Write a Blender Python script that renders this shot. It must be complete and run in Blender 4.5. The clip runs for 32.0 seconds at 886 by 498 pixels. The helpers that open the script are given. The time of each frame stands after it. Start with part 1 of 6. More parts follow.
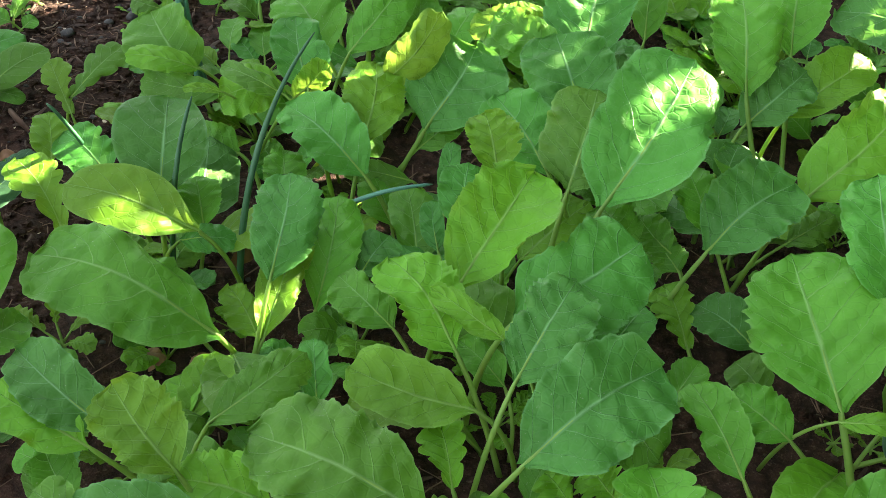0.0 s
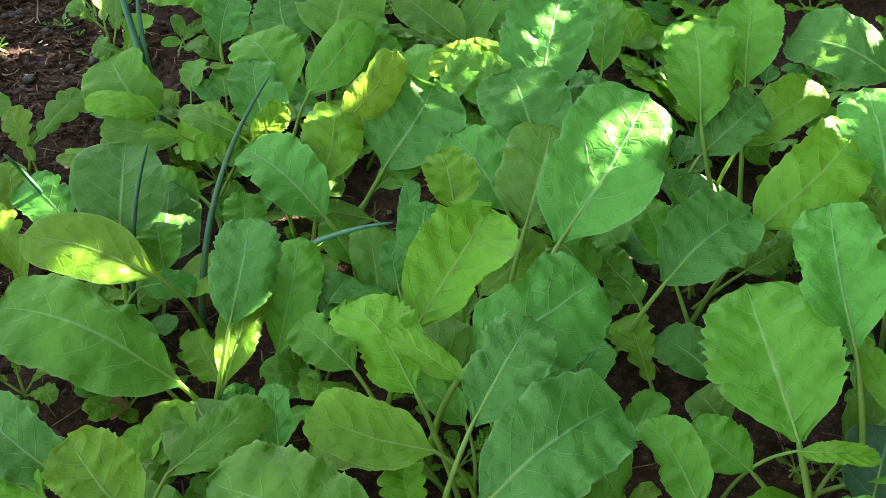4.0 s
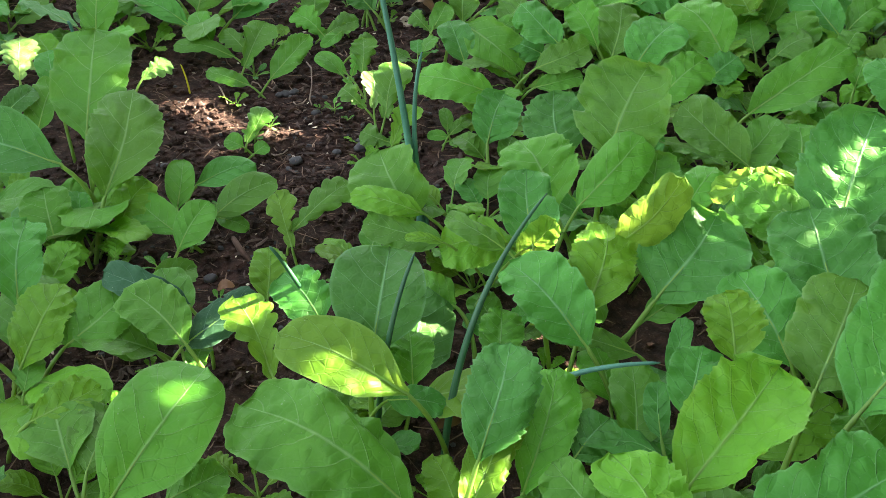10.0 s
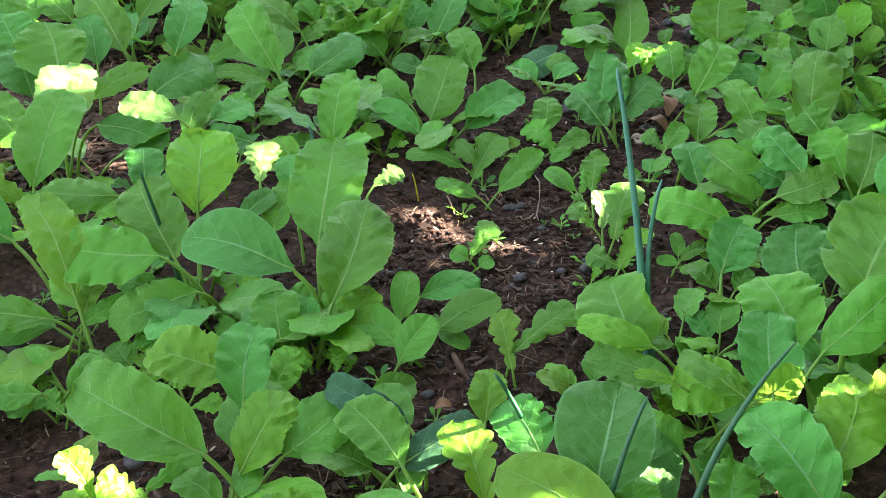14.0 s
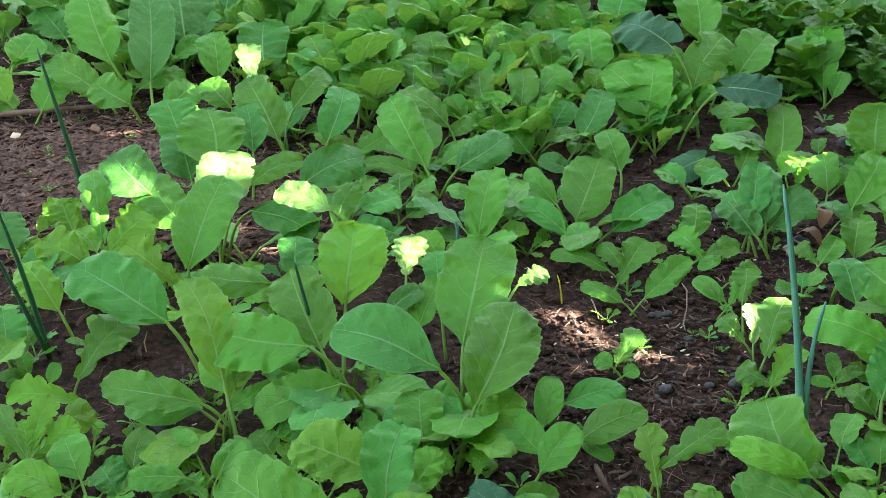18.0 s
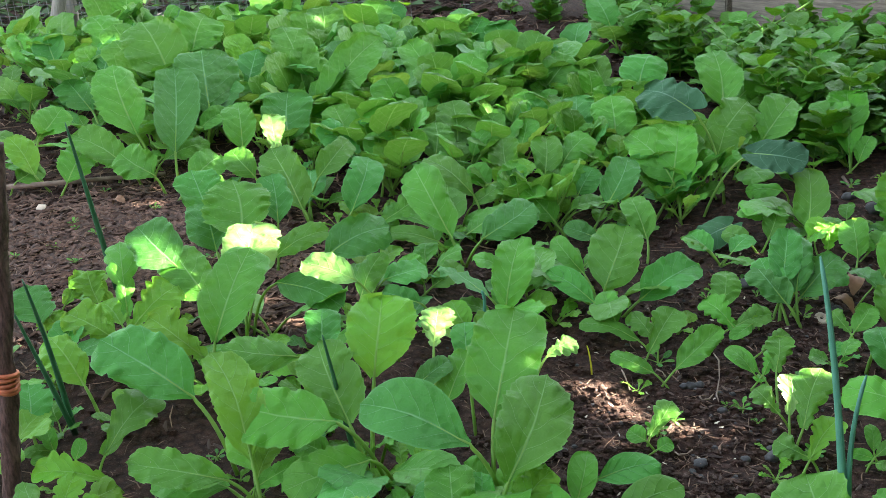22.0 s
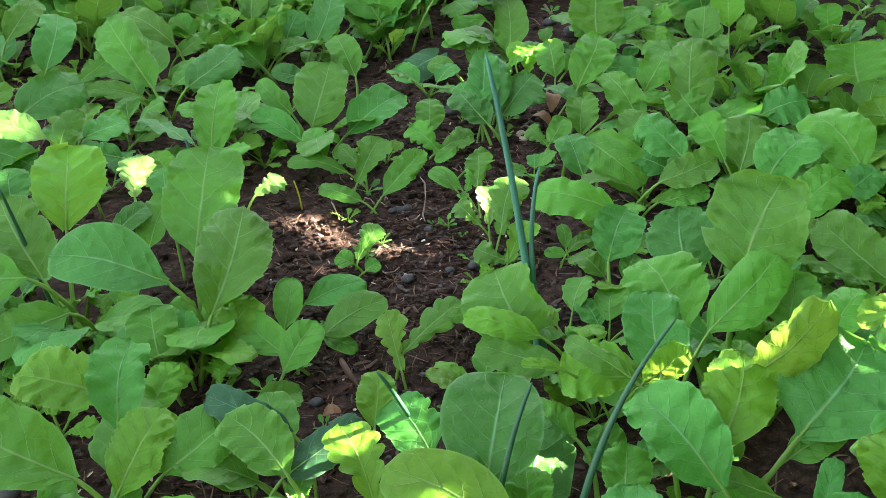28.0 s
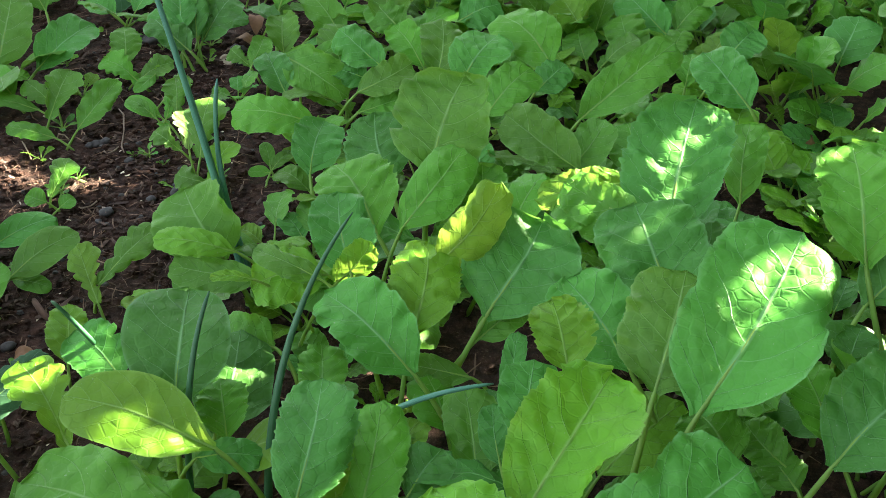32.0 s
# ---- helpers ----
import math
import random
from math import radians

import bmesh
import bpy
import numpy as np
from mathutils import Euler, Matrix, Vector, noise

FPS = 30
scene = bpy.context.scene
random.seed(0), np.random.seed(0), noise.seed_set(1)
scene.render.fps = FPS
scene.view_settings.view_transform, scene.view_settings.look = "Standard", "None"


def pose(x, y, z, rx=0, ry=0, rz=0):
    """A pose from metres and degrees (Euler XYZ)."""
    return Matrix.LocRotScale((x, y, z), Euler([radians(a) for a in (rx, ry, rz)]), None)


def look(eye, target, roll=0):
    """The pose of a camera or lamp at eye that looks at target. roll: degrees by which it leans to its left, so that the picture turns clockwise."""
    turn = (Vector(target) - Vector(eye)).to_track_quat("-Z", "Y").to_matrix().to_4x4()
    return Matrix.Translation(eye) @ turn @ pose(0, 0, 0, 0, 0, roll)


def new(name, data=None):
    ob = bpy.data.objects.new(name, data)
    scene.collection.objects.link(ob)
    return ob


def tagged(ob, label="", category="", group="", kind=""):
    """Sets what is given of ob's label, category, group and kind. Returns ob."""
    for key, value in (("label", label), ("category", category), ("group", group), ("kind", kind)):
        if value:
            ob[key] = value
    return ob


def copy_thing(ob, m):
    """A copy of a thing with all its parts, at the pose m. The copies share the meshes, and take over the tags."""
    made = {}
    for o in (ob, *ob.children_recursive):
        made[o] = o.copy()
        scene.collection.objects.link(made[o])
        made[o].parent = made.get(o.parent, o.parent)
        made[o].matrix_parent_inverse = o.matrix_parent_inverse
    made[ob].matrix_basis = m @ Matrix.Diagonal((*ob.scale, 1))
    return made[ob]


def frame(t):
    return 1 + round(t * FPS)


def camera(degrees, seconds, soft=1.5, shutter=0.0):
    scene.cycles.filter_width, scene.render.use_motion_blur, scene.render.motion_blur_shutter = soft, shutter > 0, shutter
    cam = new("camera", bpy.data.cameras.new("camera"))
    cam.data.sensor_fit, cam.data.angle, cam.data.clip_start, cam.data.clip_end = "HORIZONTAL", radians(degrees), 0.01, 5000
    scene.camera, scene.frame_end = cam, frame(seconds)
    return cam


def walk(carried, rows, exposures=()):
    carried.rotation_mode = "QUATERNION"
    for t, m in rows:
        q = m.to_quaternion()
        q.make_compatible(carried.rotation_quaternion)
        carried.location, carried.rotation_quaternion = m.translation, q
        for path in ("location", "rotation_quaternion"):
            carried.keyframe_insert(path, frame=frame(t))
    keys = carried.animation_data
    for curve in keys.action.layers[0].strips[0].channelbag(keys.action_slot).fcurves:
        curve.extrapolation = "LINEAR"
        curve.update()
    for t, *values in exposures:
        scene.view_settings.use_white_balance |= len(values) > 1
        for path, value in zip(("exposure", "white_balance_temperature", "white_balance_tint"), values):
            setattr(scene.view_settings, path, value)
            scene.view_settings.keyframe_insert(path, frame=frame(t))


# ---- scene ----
cam = camera(43.7, 32.0, 0.68)
PATH = [
    (0, (0.038, 0.026, 0.71), (0.078, 1.523, -0.617), 3.8),
    (0.5, (0.041, 0.026, 0.706), (0.082, 1.496, -0.65), 3.8),
    (1, (0.045, 0.022, 0.701), (0.084, 1.483, -0.665), 3.5),
    (1.5, (0.045, 0.023, 0.704), (0.118, 1.47, -0.675), 4.0),
    (2, (0.048, 0.023, 0.706), (0.139, 1.466, -0.676), 4.2),
    (2.5, (0.053, 0.024, 0.706), (0.145, 1.475, -0.667), 3.8),
    (3, (0.054, 0.027, 0.708), (0.153, 1.491, -0.651), 3.8),
    (3.5, (0.055, 0.03, 0.718), (0.142, 1.528, -0.604), 3.3),
    (4, (0.06, 0.032, 0.725), (0.125, 1.555, -0.571), 2.7),
    (4.5, (0.06, 0.033, 0.727), (0.113, 1.575, -0.546), 2.4),
    (6.5, (0.055, 0.044, 0.734), (0.068, 1.624, -0.493), 2.3),
    (7, (0.049, 0.05, 0.734), (0.047, 1.635, -0.486), 2.5),
    (7.5, (0.043, 0.056, 0.734), (0.028, 1.647, -0.478), 2.8),
    (8, (0.041, 0.069, 0.737), (0.002, 1.654, -0.482), 2.9),
    (8.5, (0.026, 0.084, 0.736), (-0.065, 1.671, -0.478), 2.8),
    (9, (0.018, 0.094, 0.731), (-0.142, 1.678, -0.479), 2.1),
    (9.5, (0.007, 0.107, 0.725), (-0.236, 1.683, -0.482), 1.0),
    (10, (0.006, 0.112, 0.715), (-0.32, 1.681, -0.482), 0.4),
    (10.5, (0.006, 0.119, 0.71), (-0.375, 1.676, -0.487), -0.2),
    (11, (0.003, 0.126, 0.708), (-0.436, 1.671, -0.484), -0.5),
    (11.5, (-0.003, 0.134, 0.709), (-0.489, 1.674, -0.47), -0.9),
    (12, (-0.006, 0.143, 0.712), (-0.54, 1.694, -0.431), -1.4),
    (12.5, (-0.01, 0.146, 0.713), (-0.584, 1.703, -0.403), -1.9),
    (13, (-0.019, 0.145, 0.715), (-0.625, 1.703, -0.382), -2.2),
    (13.5, (-0.025, 0.147, 0.718), (-0.677, 1.702, -0.357), -2.3),
    (14, (-0.032, 0.146, 0.723), (-0.728, 1.699, -0.328), -2.5),
    (14.5, (-0.036, 0.146, 0.723), (-0.79, 1.694, -0.295), -3.0),
    (15, (-0.045, 0.146, 0.729), (-0.839, 1.689, -0.265), -2.9),
    (15.5, (-0.05, 0.146, 0.728), (-0.874, 1.693, -0.234), -2.7),
    (17.5, (-0.062, 0.145, 0.736), (-0.97, 1.678, -0.171), -2.6),
    (18, (-0.067, 0.146, 0.738), (-0.984, 1.673, -0.171), -2.7),
    (18.5, (-0.07, 0.145, 0.735), (-0.995, 1.668, -0.174), -2.8),
    (19, (-0.07, 0.145, 0.729), (-1.004, 1.663, -0.178), -3.1),
    (19.5, (-0.074, 0.147, 0.732), (-1.008, 1.666, -0.175), -3.2),
    (20, (-0.078, 0.148, 0.736), (-1.021, 1.673, -0.15), -3.3),
    (20.5, (-0.081, 0.149, 0.741), (-1.026, 1.683, -0.126), -3.4),
    (21, (-0.083, 0.149, 0.744), (-1.036, 1.694, -0.095), -3.3),
    (21.5, (-0.086, 0.153, 0.748), (-1.043, 1.705, -0.074), -3.2),
    (22, (-0.085, 0.153, 0.744), (-1.05, 1.708, -0.062), -3.5),
    (22.5, (-0.087, 0.153, 0.745), (-1.055, 1.709, -0.055), -3.5),
    (23, (-0.087, 0.155, 0.749), (-1.044, 1.718, -0.054), -3.4),
    (23.5, (-0.076, 0.156, 0.742), (-1.008, 1.721, -0.083), -3.6),
    (24, (-0.061, 0.158, 0.731), (-0.941, 1.737, -0.125), -3.4),
    (24.5, (-0.052, 0.163, 0.725), (-0.874, 1.755, -0.164), -3.2),
    (25, (-0.048, 0.163, 0.718), (-0.83, 1.761, -0.196), -3.6),
    (25.5, (-0.04, 0.166, 0.711), (-0.793, 1.763, -0.227), -3.9),
    (27.5, (-0.018, 0.169, 0.693), (-0.612, 1.779, -0.333), -3.2),
    (28, (-0.01, 0.167, 0.687), (-0.56, 1.795, -0.337), -3.1),
    (28.5, (-0.004, 0.163, 0.69), (-0.498, 1.791, -0.362), -3.1),
    (29, (0.011, 0.163, 0.689), (-0.452, 1.795, -0.37), -3.5),
    (29.5, (0.027, 0.163, 0.682), (-0.375, 1.808, -0.383), -3.5),
    (30, (0.043, 0.17, 0.677), (-0.278, 1.826, -0.397), -2.5),
    (30.5, (0.051, 0.174, 0.667), (-0.204, 1.845, -0.403), -2.1),
    (31, (0.06, 0.175, 0.659), (-0.134, 1.842, -0.427), -1.2),
    (31.5, (0.063, 0.172, 0.654), (-0.096, 1.831, -0.451), -0.8),
    (32, (0.067, 0.172, 0.651), (-0.079, 1.821, -0.471), -1.4),
]
EXPOSURE = [(0.0, 4.23, 7970.0, 4.5), (2.5, 4.31, 7970.0, 4.5), (4.0, 4.25, 7880.0, 4.5), (7.0, 4.14, 7830.0, 4.0), (9.5, 4.26, 7660.0, 7.0), (13.0, 4.56, 7220.0, 8.5), (18.0, 4.46, 6960.0, 4.5), (24.0, 4.40, 6960.0, 4.5), (25.5, 4.46, 7050.0, 4.5), (29.0, 4.45, 7400.0, 5.0), (32.0, 4.17, 7570.0, 4.5)]
walk(cam, [(t, look(eye, target, roll)) for t, eye, target, roll in PATH], [(t, stops, kelvin, tint) for t, stops, kelvin, tint in EXPOSURE])

# ---- light ----
SUN_AZ, SUN_EL = radians(58.0), radians(31.0)          # from +y towards +x, above the horizon
SUN_DIR = Vector((math.sin(SUN_AZ) * math.cos(SUN_EL), math.cos(SUN_AZ) * math.cos(SUN_EL), math.sin(SUN_EL)))
world = bpy.data.worlds.new("sky")
scene.world = world
world.use_nodes = True
wn = world.node_tree.nodes
sky = wn.new("ShaderNodeTexSky")
sky.sky_type, sky.sun_disc = "NISHITA", False
sky.sun_elevation, sky.sun_rotation = SUN_EL, SUN_AZ
sky.air_density, sky.dust_density = 1.0, 2.0
haze = wn.new("ShaderNodeHueSaturation")
haze.inputs["Saturation"].default_value = 0.62
world.node_tree.links.new(sky.outputs[0], haze.inputs["Color"])
world.node_tree.links.new(haze.outputs[0], wn["Background"].inputs[0])
wn["Background"].inputs[1].default_value = 0.05
lamp = bpy.data.lights.new("sun", "SUN")
lamp.energy, lamp.angle, lamp.color = 6.0, radians(0.6), (1.0, 0.95, 0.86)
new("sun", lamp).matrix_world = look(SUN_DIR * 20, (0, 0, 0))


# ---- materials ----
class Nodes:
    """A small helper to write node trees in a line each."""

    def __init__(self, name):
        self.mat = bpy.data.materials.new(name)
        self.mat.use_nodes = True
        self.tree = self.mat.node_tree
        self.tree.nodes.clear()

    def add(self, kind, *values, **settings):
        node = self.tree.nodes.new(kind)
        for key, value in settings.items():
            setattr(node, key, value)
        for socket, value in zip(node.inputs, values):
            self.put(socket, value)
        return node

    def put(self, socket, value):
        if value is None:
            return
        if hasattr(value, "links"):
            self.tree.links.new(value, socket)
        elif hasattr(value, "outputs"):
            self.tree.links.new(value.outputs[0], socket)
        else:
            socket.default_value = value

    def math(self, op, a, b=None, c=None, clamp=False):
        return self.add("ShaderNodeMath", a, b, c, operation=op, use_clamp=clamp).outputs[0]

    def mix(self, factor, a, b, blend="MIX"):
        node = self.tree.nodes.new("ShaderNodeMix")
        node.data_type, node.blend_type = "RGBA", blend
        for socket, value in ((node.inputs[0], factor), (node.inputs[6], a), (node.inputs[7], b)):
            self.put(socket, value)
        return node.outputs[2]

    def noise(self, vector, scale, detail=3.0, rough=0.55):
        node = self.tree.nodes.new("ShaderNodeTexNoise")
        self.put(node.inputs["Vector"], vector)
        node.inputs["Scale"].default_value, node.inputs["Detail"].default_value = scale, detail
        node.inputs["Roughness"].default_value = rough
        return node.outputs[0]

    def ramp(self, value, low, high):
        return self.add("ShaderNodeMapRange", value, low, high, 0.0, 1.0).outputs[0]

    def bump(self, height, strength, distance, normal=None):
        node = self.tree.nodes.new("ShaderNodeBump")
        node.inputs["Strength"].default_value, node.inputs["Distance"].default_value = strength, distance
        self.put(node.inputs["Height"], height)
        self.put(node.inputs["Normal"], normal)
        return node.outputs[0]

    def principled(self, colour, rough, normal=None, **more):
        node = self.tree.nodes.new("ShaderNodeBsdfPrincipled")
        self.put(node.inputs["Base Color"], colour)
        self.put(node.inputs["Roughness"], rough)
        self.put(node.inputs["Normal"], normal)
        for key, value in more.items():
            self.put(node.inputs[key.replace("_", " ")], value)
        return node.outputs[0]

    def done(self, shader):
        out = self.tree.nodes.new("ShaderNodeOutputMaterial")
        self.tree.links.new(shader, out.inputs[0])
        return self.mat


def rgb(r, g, b):
    return (r, g, b, 1.0)


def leaf_material(name, base, pale, vein, through_colour, crinkle=0.5, veins=6.5, gloss=0.42, clear=0.45, coat=0.14):
    """Leaf blade: mottled green, pale branching veins, puckered between them, light shining through."""
    n = Nodes(name)
    uv = n.add("ShaderNodeSeparateXYZ", n.add("ShaderNodeUVMap").outputs[0])
    place = n.add("ShaderNodeTexCoord").outputs["Object"]
    rand = n.math("FRACT", n.math("ADD", n.add("ShaderNodeObjectInfo").outputs["Random"], n.add("ShaderNodeNewGeometry").outputs["Random Per Island"]))
    wob = n.math("MULTIPLY", n.math("SUBTRACT", n.noise(place, 26.0, 2.0), 0.5), 0.11)
    side = n.math("MULTIPLY", n.math("SUBTRACT", uv.outputs[1], 0.5), 2.0)
    across = n.math("ABSOLUTE", side)
    alt = n.math("MULTIPLY", n.math("GREATER_THAN", side, 0.0), 0.45)
    along = n.math("ADD", n.math("SUBTRACT", uv.outputs[0], n.math("MULTIPLY", n.math("POWER", across, 1.25), 0.30)), wob)
    wave = n.math("ABSOLUTE", n.math("SUBTRACT", n.math("FRACT", n.math("ADD", n.math("MULTIPLY", along, veins), alt)), 0.5))
    width = n.math("SUBTRACT", 0.040, n.math("MULTIPLY", across, 0.028))
    lateral = n.math("SUBTRACT", 1.0, n.math("DIVIDE", wave, width), clamp=True)
    rib = n.math("SUBTRACT", 1.0, n.math("DIVIDE", n.math("ABSOLUTE", n.math("ADD", side, n.math("MULTIPLY", wob, 0.25))), n.math("SUBTRACT", 0.075, n.math("MULTIPLY", uv.outputs[0], 0.06))), clamp=True)
    vo = n.add("ShaderNodeTexVoronoi", feature="DISTANCE_TO_EDGE")
    n.put(vo.inputs["Vector"], place)
    vo.inputs["Scale"].default_value = 190.0
    net = n.math("SUBTRACT", 1.0, n.math("MULTIPLY", vo.outputs[0], 5.0), clamp=True)
    cells = n.add("ShaderNodeTexVoronoi", feature="DISTANCE_TO_EDGE")
    n.put(cells.inputs["Vector"], place)
    cells.inputs["Scale"].default_value = 95.0
    branch = n.math("SUBTRACT", 1.0, n.math("MULTIPLY", cells.outputs[0], 11.0), clamp=True)
    vein_all = n.math("MAXIMUM", n.math("MULTIPLY", lateral, 0.75), rib)
    mottled = n.ramp(n.noise(place, 18.0, 2.0), 0.30, 0.72)
    colour = n.mix(mottled, base, pale)
    colour = n.mix(n.math("MAXIMUM", n.math("MULTIPLY", n.math("SUBTRACT", rand, 0.6), 0.7), 0.0), colour, rgb(0.12, 0.30, 0.02))
    hsv = n.add("ShaderNodeHueSaturation")
    n.put(hsv.inputs["Color"], colour)
    n.put(hsv.inputs["Hue"], n.math("ADD", 0.488, n.math("MULTIPLY", rand, 0.024)))
    n.put(hsv.inputs["Value"], n.math("ADD", 0.80, n.math("MULTIPLY", rand, 0.54)))
    colour = n.mix(n.math("MAXIMUM", n.math("MULTIPLY", net, 0.06), n.math("MULTIPLY", branch, 0.09)), hsv.outputs[0], vein)
    colour = n.mix(n.math("MULTIPLY", n.math("MAXIMUM", n.math("MULTIPLY", lateral, 0.60), rib), 0.70), colour, vein)
    rim = n.ramp(across, 0.92, 0.99)
    colour = n.mix(n.math("MULTIPLY", rim, 0.30), colour, vein)
    specks = n.math("GREATER_THAN", n.noise(place, 420.0, 1.0), 0.755)
    colour = n.mix(n.math("MULTIPLY", specks, 0.55), colour, rgb(0.30, 0.36, 0.24))
    scuffs = n.ramp(n.noise(place, 150.0, 3.0), 0.66, 0.72)
    colour = n.mix(n.math("MULTIPLY", scuffs, 0.16), colour, rgb(0.20, 0.34, 0.16))
    bulge = n.math("MULTIPLY", n.math("SMOOTH_MIN", wave, 0.30, 0.2), n.math("SUBTRACT", 1.3, across))
    pucker = n.math("ADD", n.math("MULTIPLY", n.noise(place, 60.0, 2.0), 0.30), n.math("MULTIPLY", bulge, 0.36))
    quilt = n.add("ShaderNodeTexVoronoi", feature="SMOOTH_F1")
    n.put(quilt.inputs["Vector"], place)
    quilt.inputs["Scale"].default_value = 85.0
    quilt.inputs["Smoothness"].default_value = 0.6
    pucker = n.math("SUBTRACT", pucker, n.math("MULTIPLY", quilt.outputs["Distance"], 0.55))
    pucker = n.math("SUBTRACT", pucker, n.math("MULTIPLY", n.math("MAXIMUM", vein_all, n.math("MULTIPLY", branch, 0.4)), 0.12))
    normal = n.bump(pucker, min(1.0, crinkle * 1.7), 0.0048)
    fine = n.bump(n.noise(place, 900.0, 1.0), 0.12, 0.0004, normal)
    rough = n.math("ADD", gloss - 0.03, n.math("MULTIPLY", n.noise(place, 60.0, 2.0), 0.18))
    front = n.principled(colour, rough, fine, Specular_IOR_Level=0.16 + coat, Coat_Weight=coat * 0.8, Coat_Roughness=0.34, Coat_IOR=1.45)
    glow = n.add("ShaderNodeBsdfTranslucent")
    n.put(glow.inputs[0], n.mix(n.math("MULTIPLY", vein_all, 0.7), through_colour, n.mix(0.5, vein, rgb(0.55, 0.80, 0.25))))
    n.put(glow.inputs[1], normal)
    return n.done(n.add("ShaderNodeMixShader", clear, front, glow).outputs[0])


LEAF = {
    "g": leaf_material("leaf_green", rgb(0.050, 0.212, 0.014), rgb(0.080, 0.280, 0.021), rgb(0.26, 0.48, 0.16), rgb(0.24, 0.50, 0.065), 0.5, 5.2, 0.40, 0.27),
    "b": leaf_material("leaf_blue_green", rgb(0.034, 0.179, 0.022), rgb(0.052, 0.235, 0.034), rgb(0.22, 0.47, 0.21), rgb(0.17, 0.45, 0.07), 0.55, 5.2, 0.43, 0.20, 0.10),
    "y": leaf_material("leaf_light_green", rgb(0.084, 0.274, 0.011), rgb(0.122, 0.345, 0.017), rgb(0.31, 0.52, 0.15), rgb(0.34, 0.56, 0.075), 0.65, 5.6, 0.42, 0.33),
    # p: paler copy of the green, painted for leaves the sun falls on
    "p": leaf_material("leaf_pale_sunlit", rgb(0.125, 0.300, 0.050), rgb(0.170, 0.370, 0.075), rgb(0.36, 0.54, 0.24), rgb(0.36, 0.50, 0.16), 0.65, 5.0, 0.42, 0.22, 0.20),
    "d": leaf_material("leaf_dark_bluish", rgb(0.020, 0.080, 0.034), rgb(0.034, 0.108, 0.050), rgb(0.16, 0.28, 0.20), rgb(0.06, 0.16, 0.05), 0.3, 4.0, 0.62, 0.12, 0.02),
    "m": leaf_material("mint_leaf", rgb(0.047, 0.17, 0.016), rgb(0.072, 0.23, 0.024), rgb(0.11, 0.28, 0.04), rgb(0.20, 0.44, 0.02), 0.35, 6.0, 0.44, 0.25),
}


def stalk_material():
    n = Nodes("stalk_pale_green")
    place = n.add("ShaderNodeTexCoord").outputs["Object"]
    rand = n.add("ShaderNodeObjectInfo").outputs["Random"]
    colour = n.mix(n.noise(place, 60.0, 2.0), rgb(0.17, 0.36, 0.065), rgb(0.29, 0.49, 0.13))
    colour = n.mix(n.math("MULTIPLY", rand, 0.35), colour, rgb(0.10, 0.24, 0.03))
    normal = n.bump(n.noise(place, 300.0, 2.0), 0.3, 0.001)
    body = n.principled(colour, 0.42, normal)
    glow = n.add("ShaderNodeBsdfTranslucent")
    n.put(glow.inputs[0], rgb(0.40, 0.58, 0.06))
    return n.done(n.add("ShaderNodeMixShader", 0.35, body, glow).outputs[0])


def onion_material(name, base, pale):
    n = Nodes(name)
    place = n.add("ShaderNodeTexCoord").outputs["Object"]
    uv = n.add("ShaderNodeSeparateXYZ", n.add("ShaderNodeUVMap").outputs[0])
    stripes = n.noise(n.add("ShaderNodeCombineXYZ", n.math("MULTIPLY", uv.outputs[1], 26.0), n.math("MULTIPLY", uv.outputs[0], 3.0)).outputs[0], 2.0, 2.0)
    colour = n.mix(n.ramp(stripes, 0.35, 0.7), base, pale)
    colour = n.mix(n.math("MULTIPLY", n.ramp(n.noise(place, 45.0, 3.0), 0.5, 0.8), 0.5), colour, pale)
    normal = n.bump(stripes, 0.3, 0.0008)
    return n.done(n.principled(colour, 0.48, normal))


def soil_material():
    n = Nodes("dark_soil")
    place = n.add("ShaderNodeTexCoord").outputs["Object"]
    big = n.noise(place, 3.0, 4.0)
    mid = n.noise(place, 38.0, 5.0, 0.65)
    tiny = n.noise(place, 420.0, 3.0, 0.7)
    vo = n.add("ShaderNodeTexVoronoi")
    n.put(vo.inputs["Vector"], place)
    vo.inputs["Scale"].default_value = 95.0
    grain = vo.outputs["Distance"]
    colour = n.mix(n.ramp(mid, 0.3, 0.72), rgb(0.020, 0.0092, 0.0066), rgb(0.084, 0.042, 0.030))
    colour = n.mix(n.math("MULTIPLY", n.ramp(tiny, 0.50, 0.72), 0.6), colour, rgb(0.160, 0.098, 0.070))
    colour = n.mix(n.math("MULTIPLY", n.ramp(big, 0.45, 0.65), 0.4), colour, rgb(0.060, 0.032, 0.025))
    bits = n.math("GREATER_THAN", n.noise(place, 240.0, 1.0), 0.70)
    colour = n.mix(n.math("MULTIPLY", bits, 0.6), colour, rgb(0.17, 0.125, 0.095))
    colour = n.mix(n.math("MULTIPLY", n.ramp(grain, 0.35, 0.7), 0.6), colour, rgb(0.008, 0.005, 0.0045))
    height = n.math("ADD", n.math("ADD", n.math("MULTIPLY", mid, 0.8), n.math("MULTIPLY", tiny, 0.4)), n.math("MULTIPLY", grain, -0.5))
    return n.done(n.principled(colour, 0.92, n.bump(height, 1.0, 0.009), Specular_IOR_Level=0.2))


